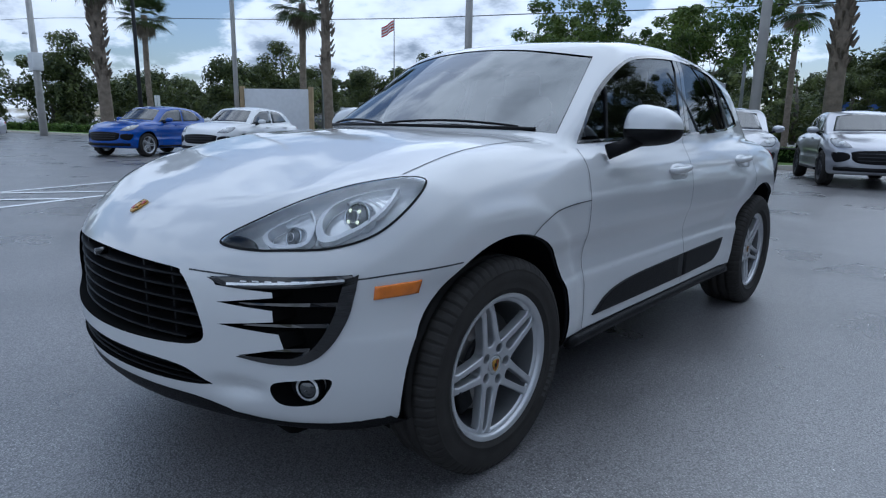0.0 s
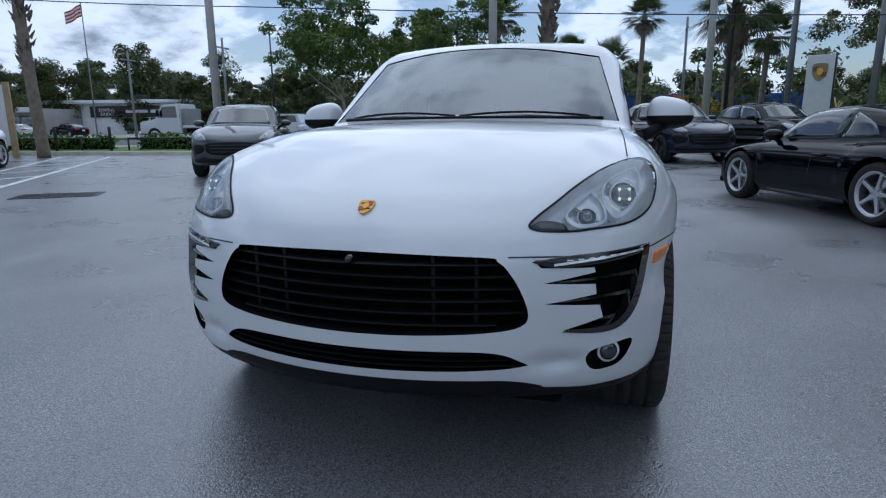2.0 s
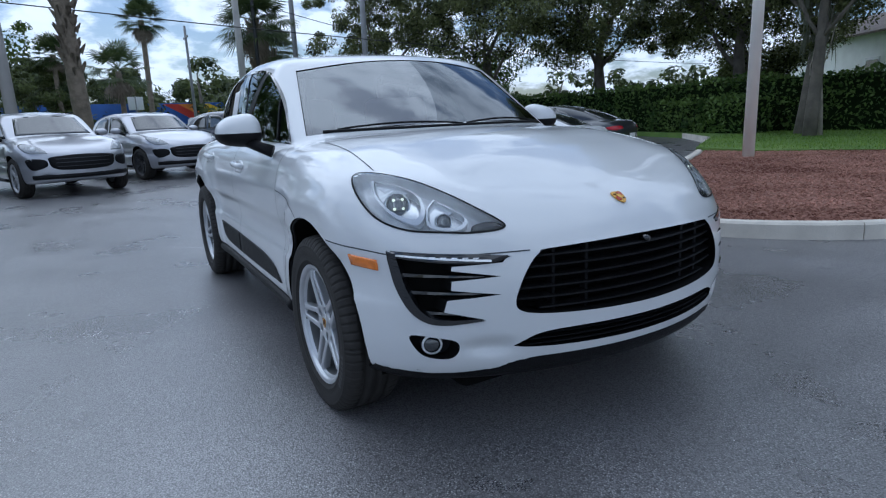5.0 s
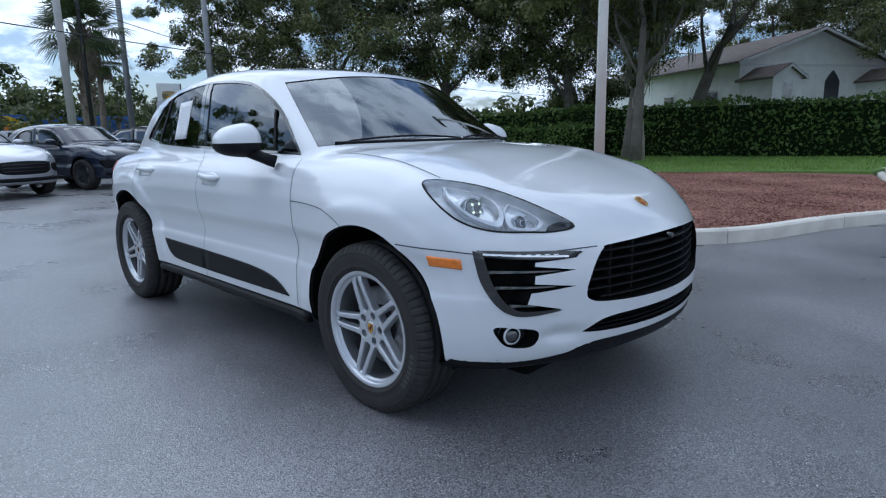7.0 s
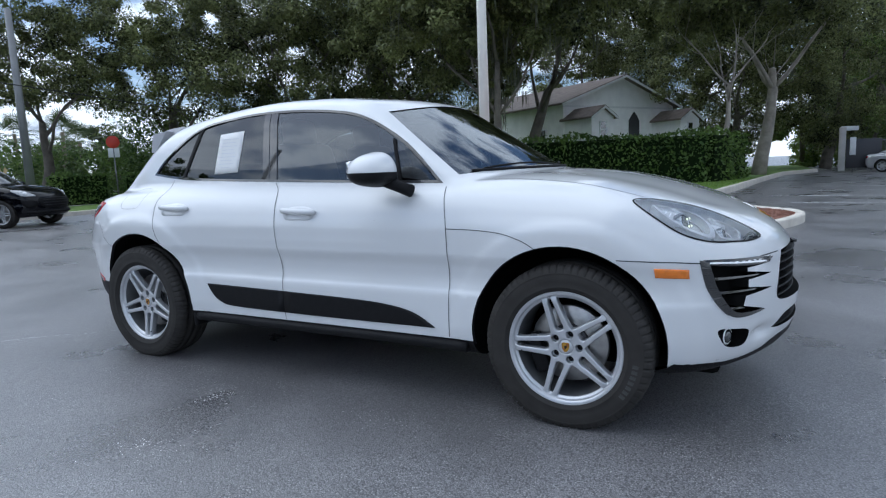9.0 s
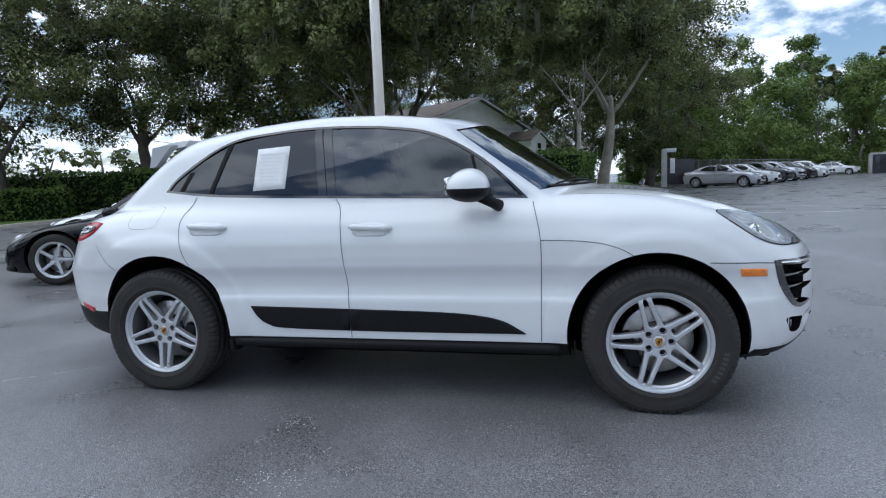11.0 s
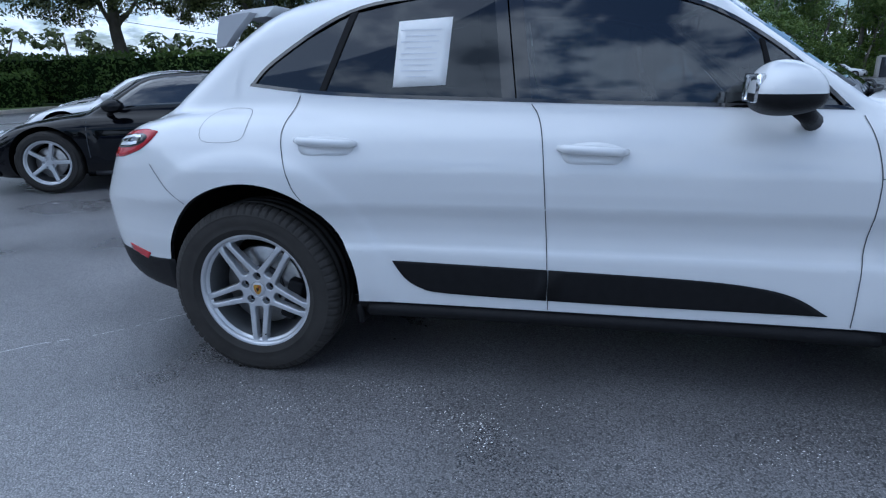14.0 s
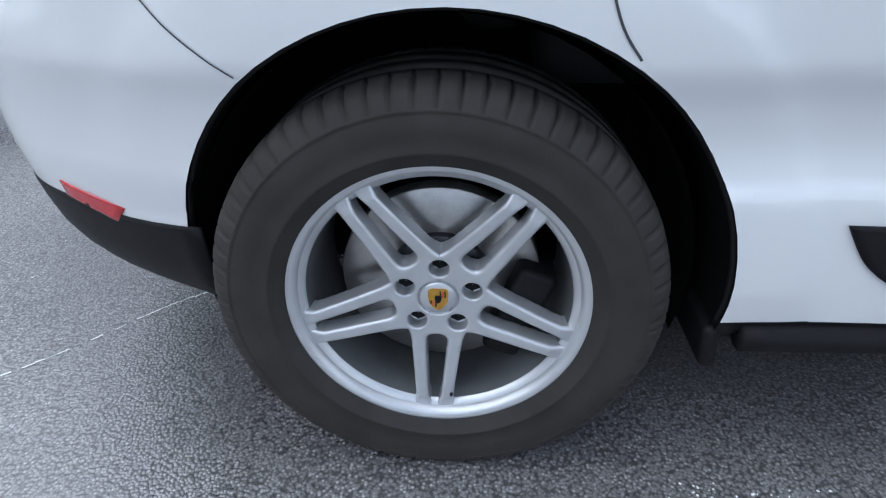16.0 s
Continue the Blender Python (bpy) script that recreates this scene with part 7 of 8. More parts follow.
SEDAN = dict(
    wide=[(0.14, 0.74), (0.24, 0.84), (0.34, 0.885), (0.5, 0.905), (0.66, 0.91), (0.78, 0.895), (0.9, 0.855), (1.0, 0.80), (1.1, 0.74)],
    plan=[(-2.5, -0.10), (-1.9, -0.02), (-1.2, 0.0), (0.4, 0.0), (1.2, 0.0), (1.8, -0.02), (2.3, -0.08)],
    flare=0.02, axles=(-1.41, 1.41), wheel_r=0.335,
    hood=[(-2.5, 0.95), (-2.2, 1.03), (-1.7, 1.05), (-0.8, 1.0), (0.6, 0.99), (1.1, 0.98), (1.6, 0.93), (2.0, 0.85), (2.25, 0.74), (2.4, 0.6)],
    nose=[(0.14, 2.25), (0.3, 2.40), (0.5, 2.44), (0.7, 2.38), (0.9, 2.22)],
    tail=[(0.14, -2.25), (0.3, -2.38), (0.6, -2.44), (0.85, -2.42), (1.05, -2.32)],
    bow=0.30, bottom=[(-2.5, 0.28), (-1.4, 0.18), (1.4, 0.17), (2.4, 0.22)],
    glass_w=0.80, glass_lean=0.34, belt=0.98,
    cabin_plan=[(-2.3, -0.2), (-1.6, -0.09), (-1.0, -0.03), (-0.4, 0.0), (0.3, 0.0), (1.0, -0.04)],
    roof=[(-2.2, 1.0), (-1.7, 1.17), (-1.2, 1.32), (-0.7, 1.42), (-0.2, 1.445), (0.2, 1.42), (0.6, 1.35), (1.0, 1.22)],
    screen=(1.2, 0.97, 1.85, 0.42), back=(-1.45, 1.25, 1.9, 0.25), lo=(-2.6, -1.05, 0.05), hi=(2.6, 1.05, 1.6))


def body_kind(P, step=0.05):
    """The body of a parked car, its inner wells and its glass, built once for each kind."""
    whole, lower, cabin = car_field(P)
    v, q = skin(whole, P["lo"], P["hi"], step)
    me = quads_of("shell", v, q)
    tree = bvh_of(me)
    cuts = []
    r = P["wheel_r"] + 0.05
    for s in (-1, 1):
        for x in P["axles"]:
            cuts.append(ring_cut(x, P["wheel_r"] + 0.005, r, min(s * 0.5, s * 1.3), max(s * 0.5, s * 1.3), 40))
    body = carved(me, join(*cuts))
    got = finish_body(body, whole, [], None)
    out = {"tree": tree, "body": got["body"], "inner": got["inner"], "glass": [], "lamps": [], "P": P}

    def on(p, d):
        p, d = Vector(p), Vector(d).normalized()
        hit = tree.ray_cast(p - d * 4, d)
        return hit[0] if hit[0] else tree.find_nearest(p)[0]
    out["on"] = on
    b = P["belt"]
    roof = lambda x: float(knots(np.array(x), P["roof"]))
    return out


def parked(kind, name, m, paint, label, category="car", rim="alloy", style=0):
    """A parked car with its wheels, glass, lamps and grille. style: 0 SUV, 1 coupe, 2 saloon."""
    P, tree, on = kind["P"], kind["tree"], kind["on"]
    car = empty(name, m, label, category, "parked cars")
    shared = kind.setdefault("shared", {})

    def put(pname, key, make, mat, plabel="", parent=None, mm=None):
        """A part whose mesh is made once for the kind; its colour belongs to the object."""
        if key not in shared:
            data = make()
            if isinstance(data, bmesh.types.BMesh):
                bm, data = data, bpy.data.meshes.new(pname)
                bm.to_mesh(data)
                bm.free()
            data.materials.clear()
            data.materials.append(None)
            shared[key] = data
        o = new(pname, shared[key])
        o.parent = parent or car
        if mm is not None:
            o.matrix_basis = mm
        o.material_slots[0].link = "OBJECT"
        o.material_slots[0].material = M[mat]
        if plabel:
            tagged(o, plabel)
        return o
    put("body", "body", lambda: kind["body"], paint)
    for sx in (-1, 1):
        for sy in (-1, 1):
            put("wheel_well", ("inner", sx, sy), lambda: quarter(kind["inner"], sx, sy), "void", "dark wheel well")
    side = lambda pts, s, y=0.3: [on((p.x, s * y, p.z), (0, -s, 0)) for p in side_loop(pts, s, 4)]
    front = lambda pts, d=(-1, 0, 0): [on((0, y, z), d) for y, z in pts]
    if style == 0:
        glass_side = [[(0.74, 1.09), (0.74, 1.09), (-0.31, 1.12), (-0.31, 1.12), (-0.35, 1.50), (-0.35, 1.50), (0.02, 1.48), (0.28, 1.42), (0.53, 1.28)],
                      [(-0.40, 1.12), (-0.40, 1.12), (-1.10, 1.147), (-1.36, 1.178), (-1.36, 1.178), (-1.26, 1.28), (-0.98, 1.445), (-0.7, 1.49), (-0.42, 1.50), (-0.42, 1.50)]]
        ws = [(0, 1.15), (0.4, 1.146), (0.66, 1.134), (0.66, 1.134), (0.545, 1.468), (0.545, 1.468), (0.3, 1.502), (0, 1.514)]
        rw = [(0, 1.14), (0.5, 1.14), (0.58, 1.2), (0.5, 1.38), (0, 1.42)]
        lamps = [(2.135, 0.535, 0.812), (2.135, 0.535, 0.812), (1.96, 0.76, 0.805), (1.75, 0.85, 0.915), (1.675, 0.825, 0.985), (1.84, 0.70, 0.992), (2.06, 0.575, 0.885)]
        tails = [(-1.85, 0.86, 1.0), (-2.05, 0.78, 1.035), (-2.2, 0.6, 0.99), (-2.22, 0.6, 0.92), (-2.03, 0.83, 0.91)]
        grilles = [[(0.50, 0.74), (0.545, 0.66), (0.50, 0.55), (0.3, 0.50), (-0.3, 0.50), (-0.50, 0.55), (-0.545, 0.66), (-0.50, 0.74), (0, 0.77)]]
        vents = [[(0.84, 0.70), (0.60, 0.70), (0.58, 0.58), (0.78, 0.52)]]
        plate, mirror = ((-2.5, 0, 0.75), (0.5, 0.985, 1.155))
        chin = (0.34, 0.39)
    elif style == 1:
        glass_side = [[(0.62, 0.875), (0.62, 0.875), (-0.45, 0.90), (-0.45, 0.90), (-0.52, 1.215), (-0.30, 1.232), (0.0, 1.215), (0.25, 1.14)],
                      [(-0.50, 0.905), (-0.50, 0.905), (-0.98, 0.945), (-0.98, 0.945), (-0.85, 1.08), (-0.56, 1.20), (-0.56, 1.20)]]
        ws = [(0, 0.885), (0.4, 0.88), (0.60, 0.865), (0.60, 0.865), (0.50, 1.165), (0.50, 1.165), (0.3, 1.20), (0, 1.215)]
        rw = [(0, 0.92), (0.42, 0.92), (0.46, 0.98), (0.40, 1.12), (0, 1.17)]
        lamps = [(1.93, 0.55, 0.55), (1.80, 0.70, 0.53), (1.66, 0.77, 0.60), (1.55, 0.74, 0.70), (1.66, 0.64, 0.71), (1.82, 0.55, 0.64)]
        tails = [(-1.88, 0.82, 0.74), (-2.06, 0.72, 0.80), (-2.16, 0.45, 0.79), (-2.17, 0.45, 0.71), (-2.06, 0.75, 0.69)]
        grilles = [[(0.48, 0.34), (0.46, 0.25), (0, 0.23), (-0.46, 0.25), (-0.48, 0.34), (0, 0.36)]]
        vents = [[(0.76, 0.40), (0.54, 0.38), (0.54, 0.28), (0.74, 0.29)]]
        plate, mirror = ((-2.4, 0, 0.52), (0.48, 0.90, 0.93))
        chin = (0.22, 0.24)
    else:
        glass_side = [[(0.75, 1.0), (0.75, 1.0), (-0.15, 1.02), (-0.15, 1.02), (-0.2, 1.37), (0.1, 1.36), (0.4, 1.26)],
                      [(-0.22, 1.02), (-0.22, 1.02), (-1.2, 1.06), (-1.2, 1.06), (-1.1, 1.2), (-0.7, 1.34), (-0.27, 1.375)]]
        ws = [(0, 1.0), (0.4, 0.995), (0.66, 0.985), (0.66, 0.985), (0.55, 1.32), (0.55, 1.32), (0.3, 1.36), (0, 1.37)]
        rw = [(0, 1.06), (0.5, 1.06), (0.55, 1.12), (0.48, 1.28), (0, 1.33)]
        lamps = [(2.28, 0.5, 0.68), (2.1, 0.72, 0.66), (1.95, 0.80, 0.70), (1.9, 0.78, 0.76), (2.08, 0.66, 0.76), (2.24, 0.5, 0.74)]
        tails = [(-2.1, 0.80, 0.86), (-2.26, 0.66, 0.92), (-2.36, 0.4, 0.9), (-2.37, 0.4, 0.8), (-2.24, 0.74, 0.78)]
        grilles = [[(0.55, 0.62), (0.5, 0.45), (0, 0.42), (-0.5, 0.45), (-0.55, 0.62), (0, 0.66)]]
        vents = [[(0.8, 0.44), (0.62, 0.44), (0.62, 0.32), (0.78, 0.32)]]
        plate, mirror = ((-2.6, 0, 0.7), (0.62, 0.96, 1.04))
        chin = (0.26, 0.28)
    for s in (-1, 1):
        for i, g in enumerate(glass_side):
            put("window", ("side", s, i), lambda: patch(tree, side(g, s), 0.004, 0.006, 4), "far_glass")
        hl = put("headlight", ("lamp", s), lambda: patch(tree, smooth_loop([laid(tree, Vector((x, s * y, z)), 0) for x, y, z in lamps], 4), 0.004, 0.006, 4), "far_lamp", "pale clear headlamp")
        px, py, pz = [sum(p[i] for p in lamps) / len(lamps) for i in range(3)]
        put("projector", ("eye", s), lambda: dome(0.05, 0.4), "lamp_dark", "", hl, Matrix.Translation(laid(tree, Vector((px, s * py, pz)), 0.004)) @ crest_turn(tree.find_nearest(Vector((px, s * py, pz)))[1]))
        put("tail_light", ("tail", s), lambda: patch(tree, smooth_loop([laid(tree, Vector((x, s * y, z)), 0) for x, y, z in tails], 4), 0.005, 0.008, 4), "red_lens", "red tail lamp")
        for i, g in enumerate(vents):
            put("air_intake", ("vent", s, i), lambda: patch(tree, smooth_loop([on((1.5, s * y, z), (-1, 0, 0)) for y, z in g], 4), 0.003, 0.004, 3), "black")
        mx, my, mz = mirror
        put("mirror", ("mirror", s), lambda: mirror_blob(mx, s * my, mz), paint)
        put("mirror_arm", ("arm", s), lambda: tubes("arm", [([(mx + 0.03, s * (my - 0.06), mz - 0.04), (mx + 0.1, s * (my - 0.16), mz - 0.1)], [0.03, 0.03])], 8), "black")
        for i, (x, k) in enumerate(((0.80, 0.0), (-0.22, -0.1), (-0.98, -0.45))[:3 if style != 1 else 2]):
            put("shut_line", ("gap", s, i), lambda: ribbon(tree, [on((x + k * (z - 0.6), s * 0.3, z), (0, -s, 0)) for z in np.linspace(0.38, P["belt"] - 0.02, 8)], 0.008, 0.002), "gap")
        put("sill", ("sill", s), lambda: tubes("sill", [([on((x, s * 0.3, chin[0] - 0.02), (0, -s, 0)) for x in np.linspace(P["axles"][0] + 0.45, P["axles"][1] - 0.45, 8)], [0.03] * 8)], 8), "black" if style != 1 else "dark_alloy")
        for x0 in ((0.0, -1.0) if style != 1 else (-0.35,)):
            put("door_handle", ("handle", s, x0), lambda: tubes("h", [([on((x0 - 0.11 + 0.055 * k, s * 0.3, P["belt"] - 0.14), (0, -s, 0)) + Vector((0, s * 0.012, 0)) for k in range(5)], [0.012, 0.016, 0.016, 0.016, 0.012])], 6), paint)
    full = lambda pts: smooth_loop([Vector((0, y, z)) for y, z in pts] + [Vector((0, -y, z)) for y, z in pts[-2:0:-1]], 4)
    put("windscreen", "ws", lambda: patch(tree, [on((0.4, p.y, p.z), (-1, 0, 0)) for p in full(ws)], 0.004, 0.006, 6), "far_glass")
    put("rear_window", "rw", lambda: patch(tree, [on((-1.2, p.y, p.z), (1, 0, 0)) for p in full(rw)], 0.004, 0.006, 5), "far_glass")
    for i, g in enumerate(grilles):
        put("grille", ("grille", i), lambda: patch(tree, [on((1.5, p.y, p.z), (-1, 0, 0)) for p in smooth_loop([Vector((0, y, z)) for y, z in g], 5)], 0.003, 0.004, 5), "black", "black grille")
        zs = [p[1] for p in g]
        for k in range(3):
            z = min(zs) + (max(zs) - min(zs)) * (k + 1) / 4
            put("grille_slat", ("slat", i, k), lambda: ribbon(tree, [on((1.5, y, z), (-1, 0, 0)) for y in np.linspace(-0.44, 0.44, 11)], 0.012, 0.008), "dark_alloy")
    put("front_lip", "lip", lambda: tubes("lip", [([on((1.2, y, chin[1]), (-1, 0, 0)) + Vector((-0.01, 0, 0)) for y in np.linspace(-0.78, 0.78, 13)], [0.045] * 13)], 8), "black")
    put("rear_skirt", "skirt", lambda: tubes("lip", [([on((-1.2, y, chin[1] + 0.06), (1, 0, 0)) + Vector((0.03, 0, 0)) for y in np.linspace(-0.74, 0.74, 13)], [0.07] * 13)], 8), "black")
    pl = on(plate, (1, 0, 0))
    put("number_plate", "plate", lambda: box(pl.x - 0.012, pl.x + 0.004, -0.15, 0.15, pl.z - 0.075, pl.z + 0.075, 0.003), "white_sign", "pale licence plate with no marks")
    half = 0.115
    for x in P["axles"]:
        for s in (-1, 1):
            base = 90.0
            y = s * (float(knots(np.array(P["wheel_r"] + 0.1), P["wide"])) + P["flare"] - 0.012 - half)
            key = ("rim", style)
            w = put("wheel", key, lambda: simple_rim(style, P["wheel_r"]), rim, "alloy wheel", None, pose(x, y, P["wheel_r"], 0, 0, 0 if s < 0 else 180))
            put("wheel_lip", "wlip", lambda: barrel_mesh(P["wheel_r"] * 0.70 + 0.008, False, 48), rim, "", w)
            put("wheel_barrel", "wbar", lambda: barrel_mesh(P["wheel_r"] * 0.70 + 0.008, True, 48), "barrel", "", w)
            put("tyre", "tyre", lambda: tyre_mesh(P["wheel_r"], half, P["wheel_r"] * 0.70, 48), "rubber", "", w)
            put("brake_disc", "bdisc", lambda: disc_mesh(P["wheel_r"] * 0.48, 0.0, 0.02, 28), "disc", "", w)
    return car


def quarter(me, sx, sy):
    """The faces of a mesh on one corner of the car."""
    faces = [list(p.vertices) for p in me.polygons if p.center.x * sx > 0 and p.center.y * sy >= 0]
    used = sorted({v for f in faces for v in f})
    back = {v: k for k, v in enumerate(used)}
    return mesh_of("well", [me.vertices[v].co.copy() for v in used], [tuple(back[v] for v in f) for f in faces])


def mirror_blob(x, y, z):
    v, q = skin(lambda a, b, c: (((a - x) / 0.11) ** 2 + (np.abs(b - y) / 0.12) ** 2.5 + ((c - z) / 0.075) ** 2) - 1, (x - 0.16, y - 0.17, z - 0.12), (x + 0.16, y + 0.17, z + 0.12), 0.035)
    return quads_of("mirror", v, q, True)


def simple_rim(style, r):
    k = (r * 0.70 + 0.008) / 0.254 * 1.045
    if style == 1:
        return spider_mesh(5, 0.008, 0.0, 0.0, 0.021, k)
    if style == 2:
        return spider_mesh(6, 0.012, 0.024, 0.008, 0.0125, k)
    return spider_mesh(5, 0.0105, k=k)


def park():
    suv, coupe, saloon = body_kind(SUV), body_kind(COUPE), body_kind(SEDAN)
    place = lambda x, y, h, k=1.0: pose(x, y, 0, 0, 0, h) @ Matrix.Diagonal((k, k, k, 1))
    big = 1.045
    parked(suv, "parked_suv", place(-5.48, -19.06, 27), "blue_car", "metallic blue SUV parked nose-out by the street")
    parked(suv, "parked_suv", place(-7.03, -15.96, 27), "white_far", "white SUV parked beside the hatched bay")
    parked(suv, "parked_suv", place(-8.96, -8.0, 26), "grey_car", "dark grey SUV parked with its nose out", rim="dark_alloy")
    parked(suv, "parked_suv", place(-10.3, -5.2, 17), "black_car", "black SUV parked with its nose out")
    parked(suv, "parked_suv", place(-11.95, -2.65, 19, big), "silver_car", "silver-grey SUV parked with its nose out")
    parked(suv, "parked_suv", place(-14.3, -0.4, 21, big), "silver_car", "pale silver SUV with dark wheels", rim="dark_alloy")
    parked(suv, "parked_suv", place(-15.2, 2.2, 22, big), "navy_car", "navy SUV with black wheels", rim="dark_alloy")
    parked(suv, "parked_suv", place(-17.6, 5.4, 24, big), "black_car", "black SUV with silver wheels at the end of the row")
    parked(coupe, "sports_car", place(-4.88, 3.73, 201.4), "black_car", "black sports coupe with silver five-spoke wheels", style=1)
    parked(coupe, "sports_car", place(-7.25, 6.5, 201), "white_far", "white sports car seen from behind", style=1)
    parked(coupe, "sports_car", place(-8.9, 9.0, 201, 1.06), "grey_car", "dark grey sports car seen from behind", style=1)
    parked(saloon, "saloon", place(-2.7, -38.1, 20), "silver_car", "silver saloon parked by the street", style=2)
    far = [("saloon", "silver_car", saloon, 2, "silver saloon parked by the fence"), ("hatchback", "white_far", saloon, 2, "white car parked by the fence"), ("parked_suv", "grey_car", suv, 0, "grey SUV parked by the fence"), ("parked_suv", "silver_car", suv, 0, "silver SUV parked by the fence"), ("parked_suv", "dark_car", suv, 0, "dark SUV parked by the fence"), ("saloon", "white_far", saloon, 2, "white saloon parked by the fence"), ("parked_suv", "white_far", suv, 0, "white SUV parked by the fence"), ("saloon", "white_far", saloon, 2, "white car at the end of the row")]
    for i, (nm, paint, kind, style, label) in enumerate(far):
        parked(kind, nm, place(10.0 + 2.0 * i + (4 if i == 7 else 0), 37.0 + 3.6 * i + (6 if i == 7 else 0), -28), paint, label, style=style)
    # traffic standing across the street
    parked(saloon, "saloon", pose(*st(36, -12), 0, 0, 80), "white_far", "white car on the forecourt across the street", style=2)
    parked(suv, "parked_suv", pose(*st(37, -6.5), 0, 0, 75), "dark_car", "dark SUV on the forecourt across the street")
    parked(saloon, "saloon", pose(*st(38, -31), 0, 0, 260), "black_car", "black car on the forecourt across the street", style=2)
    parked(saloon, "saloon", pose(*st(39, -38), 0, 0, 260), "white_far", "white car on the forecourt across the street", style=2)
    parked(suv, "parked_suv", pose(*st(16, 4.8), 0, 0, 100), "silver_car", "silver SUV standing on the street")
    pickup(pose(*st(19, 1.0), 0, 0, 280), "white pickup truck standing on the street")
    tow_truck(pose(*st(16, -4.4), 0, 0, 280))
    pickup(pose(*st(14.5, 26), 0, 0, 100), "white pickup truck on the street")


def tow_truck(m):
    """A short-nosed white lorry with a flat bed and a headboard."""
    t = empty("flatbed_truck", m, "white flatbed lorry with a tall cab on the street", "truck", "parked cars")
    cab = prism([Vector((x, 0, z)) for x, z in ((3.3, 0.6), (3.35, 1.35), (2.2, 1.55), (1.75, 2.45), (0.5, 2.5), (0.45, 0.6))], 1, -1.05, 1.05)
    bmesh.ops.bevel(cab, geom=cab.edges[:], offset=0.07, segments=2, affect="EDGES")
    part("cab", cab, "white_far", t, "white painted cab")
    for s in (-1, 1):
        win = prism([Vector(p) for p in ((2.05, 0, 1.62), (1.68, 0, 2.30), (0.75, 0, 2.33), (0.72, 0, 1.62))], 1, min(s * 1.04, s * 1.06), max(s * 1.04, s * 1.06))
        part("window", win, "far_glass", t)
        part("headlight", box(3.28, 3.37, min(s * 0.65, s * 0.95), max(s * 0.65, s * 0.95), 0.95, 1.15, 0.01), "lamp_lit", t)
        part("mirror", box(1.85, 1.95, min(s * 1.15, s * 1.35), max(s * 1.15, s * 1.35), 1.7, 2.1, 0.02), "black", t)
    part("windscreen", mesh_of("ws", [(2.2, -0.9, 1.62), (2.2, 0.9, 1.62), (1.83, 0.85, 2.35), (1.83, -0.85, 2.35)], [(0, 1, 2, 3)]), "far_glass", t, "", pose(0.03, 0, 0.02))
    part("bed", box(-3.6, 0.3, -1.15, 1.15, 0.95, 1.12, 0.02), "white_far", t, "flat load bed")
    part("headboard", box(0.2, 0.32, -1.1, 1.1, 1.1, 2.2, 0.02), "grey_pole", t)
    part("chassis", box(-3.5, 3.1, -0.45, 0.45, 0.55, 0.95, 0.03), "black", t)
    part("bumper", box(3.3, 3.45, -1.05, 1.05, 0.5, 0.75, 0.04), "chrome", t)
    for x in (2.35, -2.3):
        for s in (-1, 1):
            w = part("wheel", spider_mesh(6, 0.012, 0.024, 0.008, 0.0125, 1.2), "alloy", t, "", pose(x, s * 0.92, 0.5, 0, 0, 0 if s < 0 else 180))
            part("tyre", tyre_mesh(0.5, 0.14, 0.29, 40), "rubber", w)


def pickup(m, label):
    t = empty("pickup_truck", m, label, "pickup truck", "parked cars")
    prof = [(2.75, 0.55), (2.8, 0.85), (2.7, 1.1), (1.45, 1.22), (0.8, 1.82), (-0.75, 1.84), (-0.95, 1.25), (-2.85, 1.22), (-2.85, 0.5)]
    bm = prism([Vector((x, 0, z)) for x, z in prof], 1, -0.97, 0.97)
    bmesh.ops.bevel(bm, geom=bm.edges[:], offset=0.06, segments=2, affect="EDGES")
    part("body", bm, "white_far", t)
    for s in (-1, 1):
        win = prism([Vector(p) for p in ((1.22, 0, 1.26), (0.75, 0, 1.72), (-0.65, 0, 1.74), (-0.75, 0, 1.28))], 1, min(s * 0.965, s * 0.98), max(s * 0.965, s * 0.98))
        part("window", win, "far_glass", t)
        part("headlight", box(2.68, 2.79, min(s * 0.6, s * 0.93), max(s * 0.6, s * 0.93), 0.86, 1.03, 0.01), "lamp_lit", t)
    part("windscreen", mesh_of("ws", [(1.4, -0.8, 1.26), (1.4, 0.8, 1.26), (0.87, 0.72, 1.78), (0.87, -0.72, 1.78)], [(0, 1, 2, 3)]), "far_glass", t, "", pose(0.02, 0, 0.02))
    part("grille", box(2.74, 2.81, -0.55, 0.55, 0.75, 1.02, 0.01), "black", t)
    part("bumper", box(2.7, 2.9, -0.95, 0.95, 0.5, 0.68, 0.04), "chrome", t)
    for x in (1.8, -1.75):
        for s in (-1, 1):
            w = part("wheel", spider_mesh(6, 0.009, 0.024, 0.008, 0.0105, 1.06), "alloy", t, "", pose(x, s * 0.86, 0.4, 0, 0, 0 if s < 0 else 180))
            part("tyre", tyre_mesh(0.4, 0.12, 0.26, 40), "rubber", w)


park()


# ---- poles, signs, wires, house, fence, shops ----
def pole(name, x, y, h, r0, r1, mat, label, sides=12, base=0.1, category="pole"):
    p = empty(name, pose(x, y, base), label, category)
    part("shaft", tubes("shaft", [([(0, 0, -0.1), (0, 0, h * 0.5), (0, 0, h)], [r0, (r0 + r1) / 2, r1])], sides), mat, p)
    return p


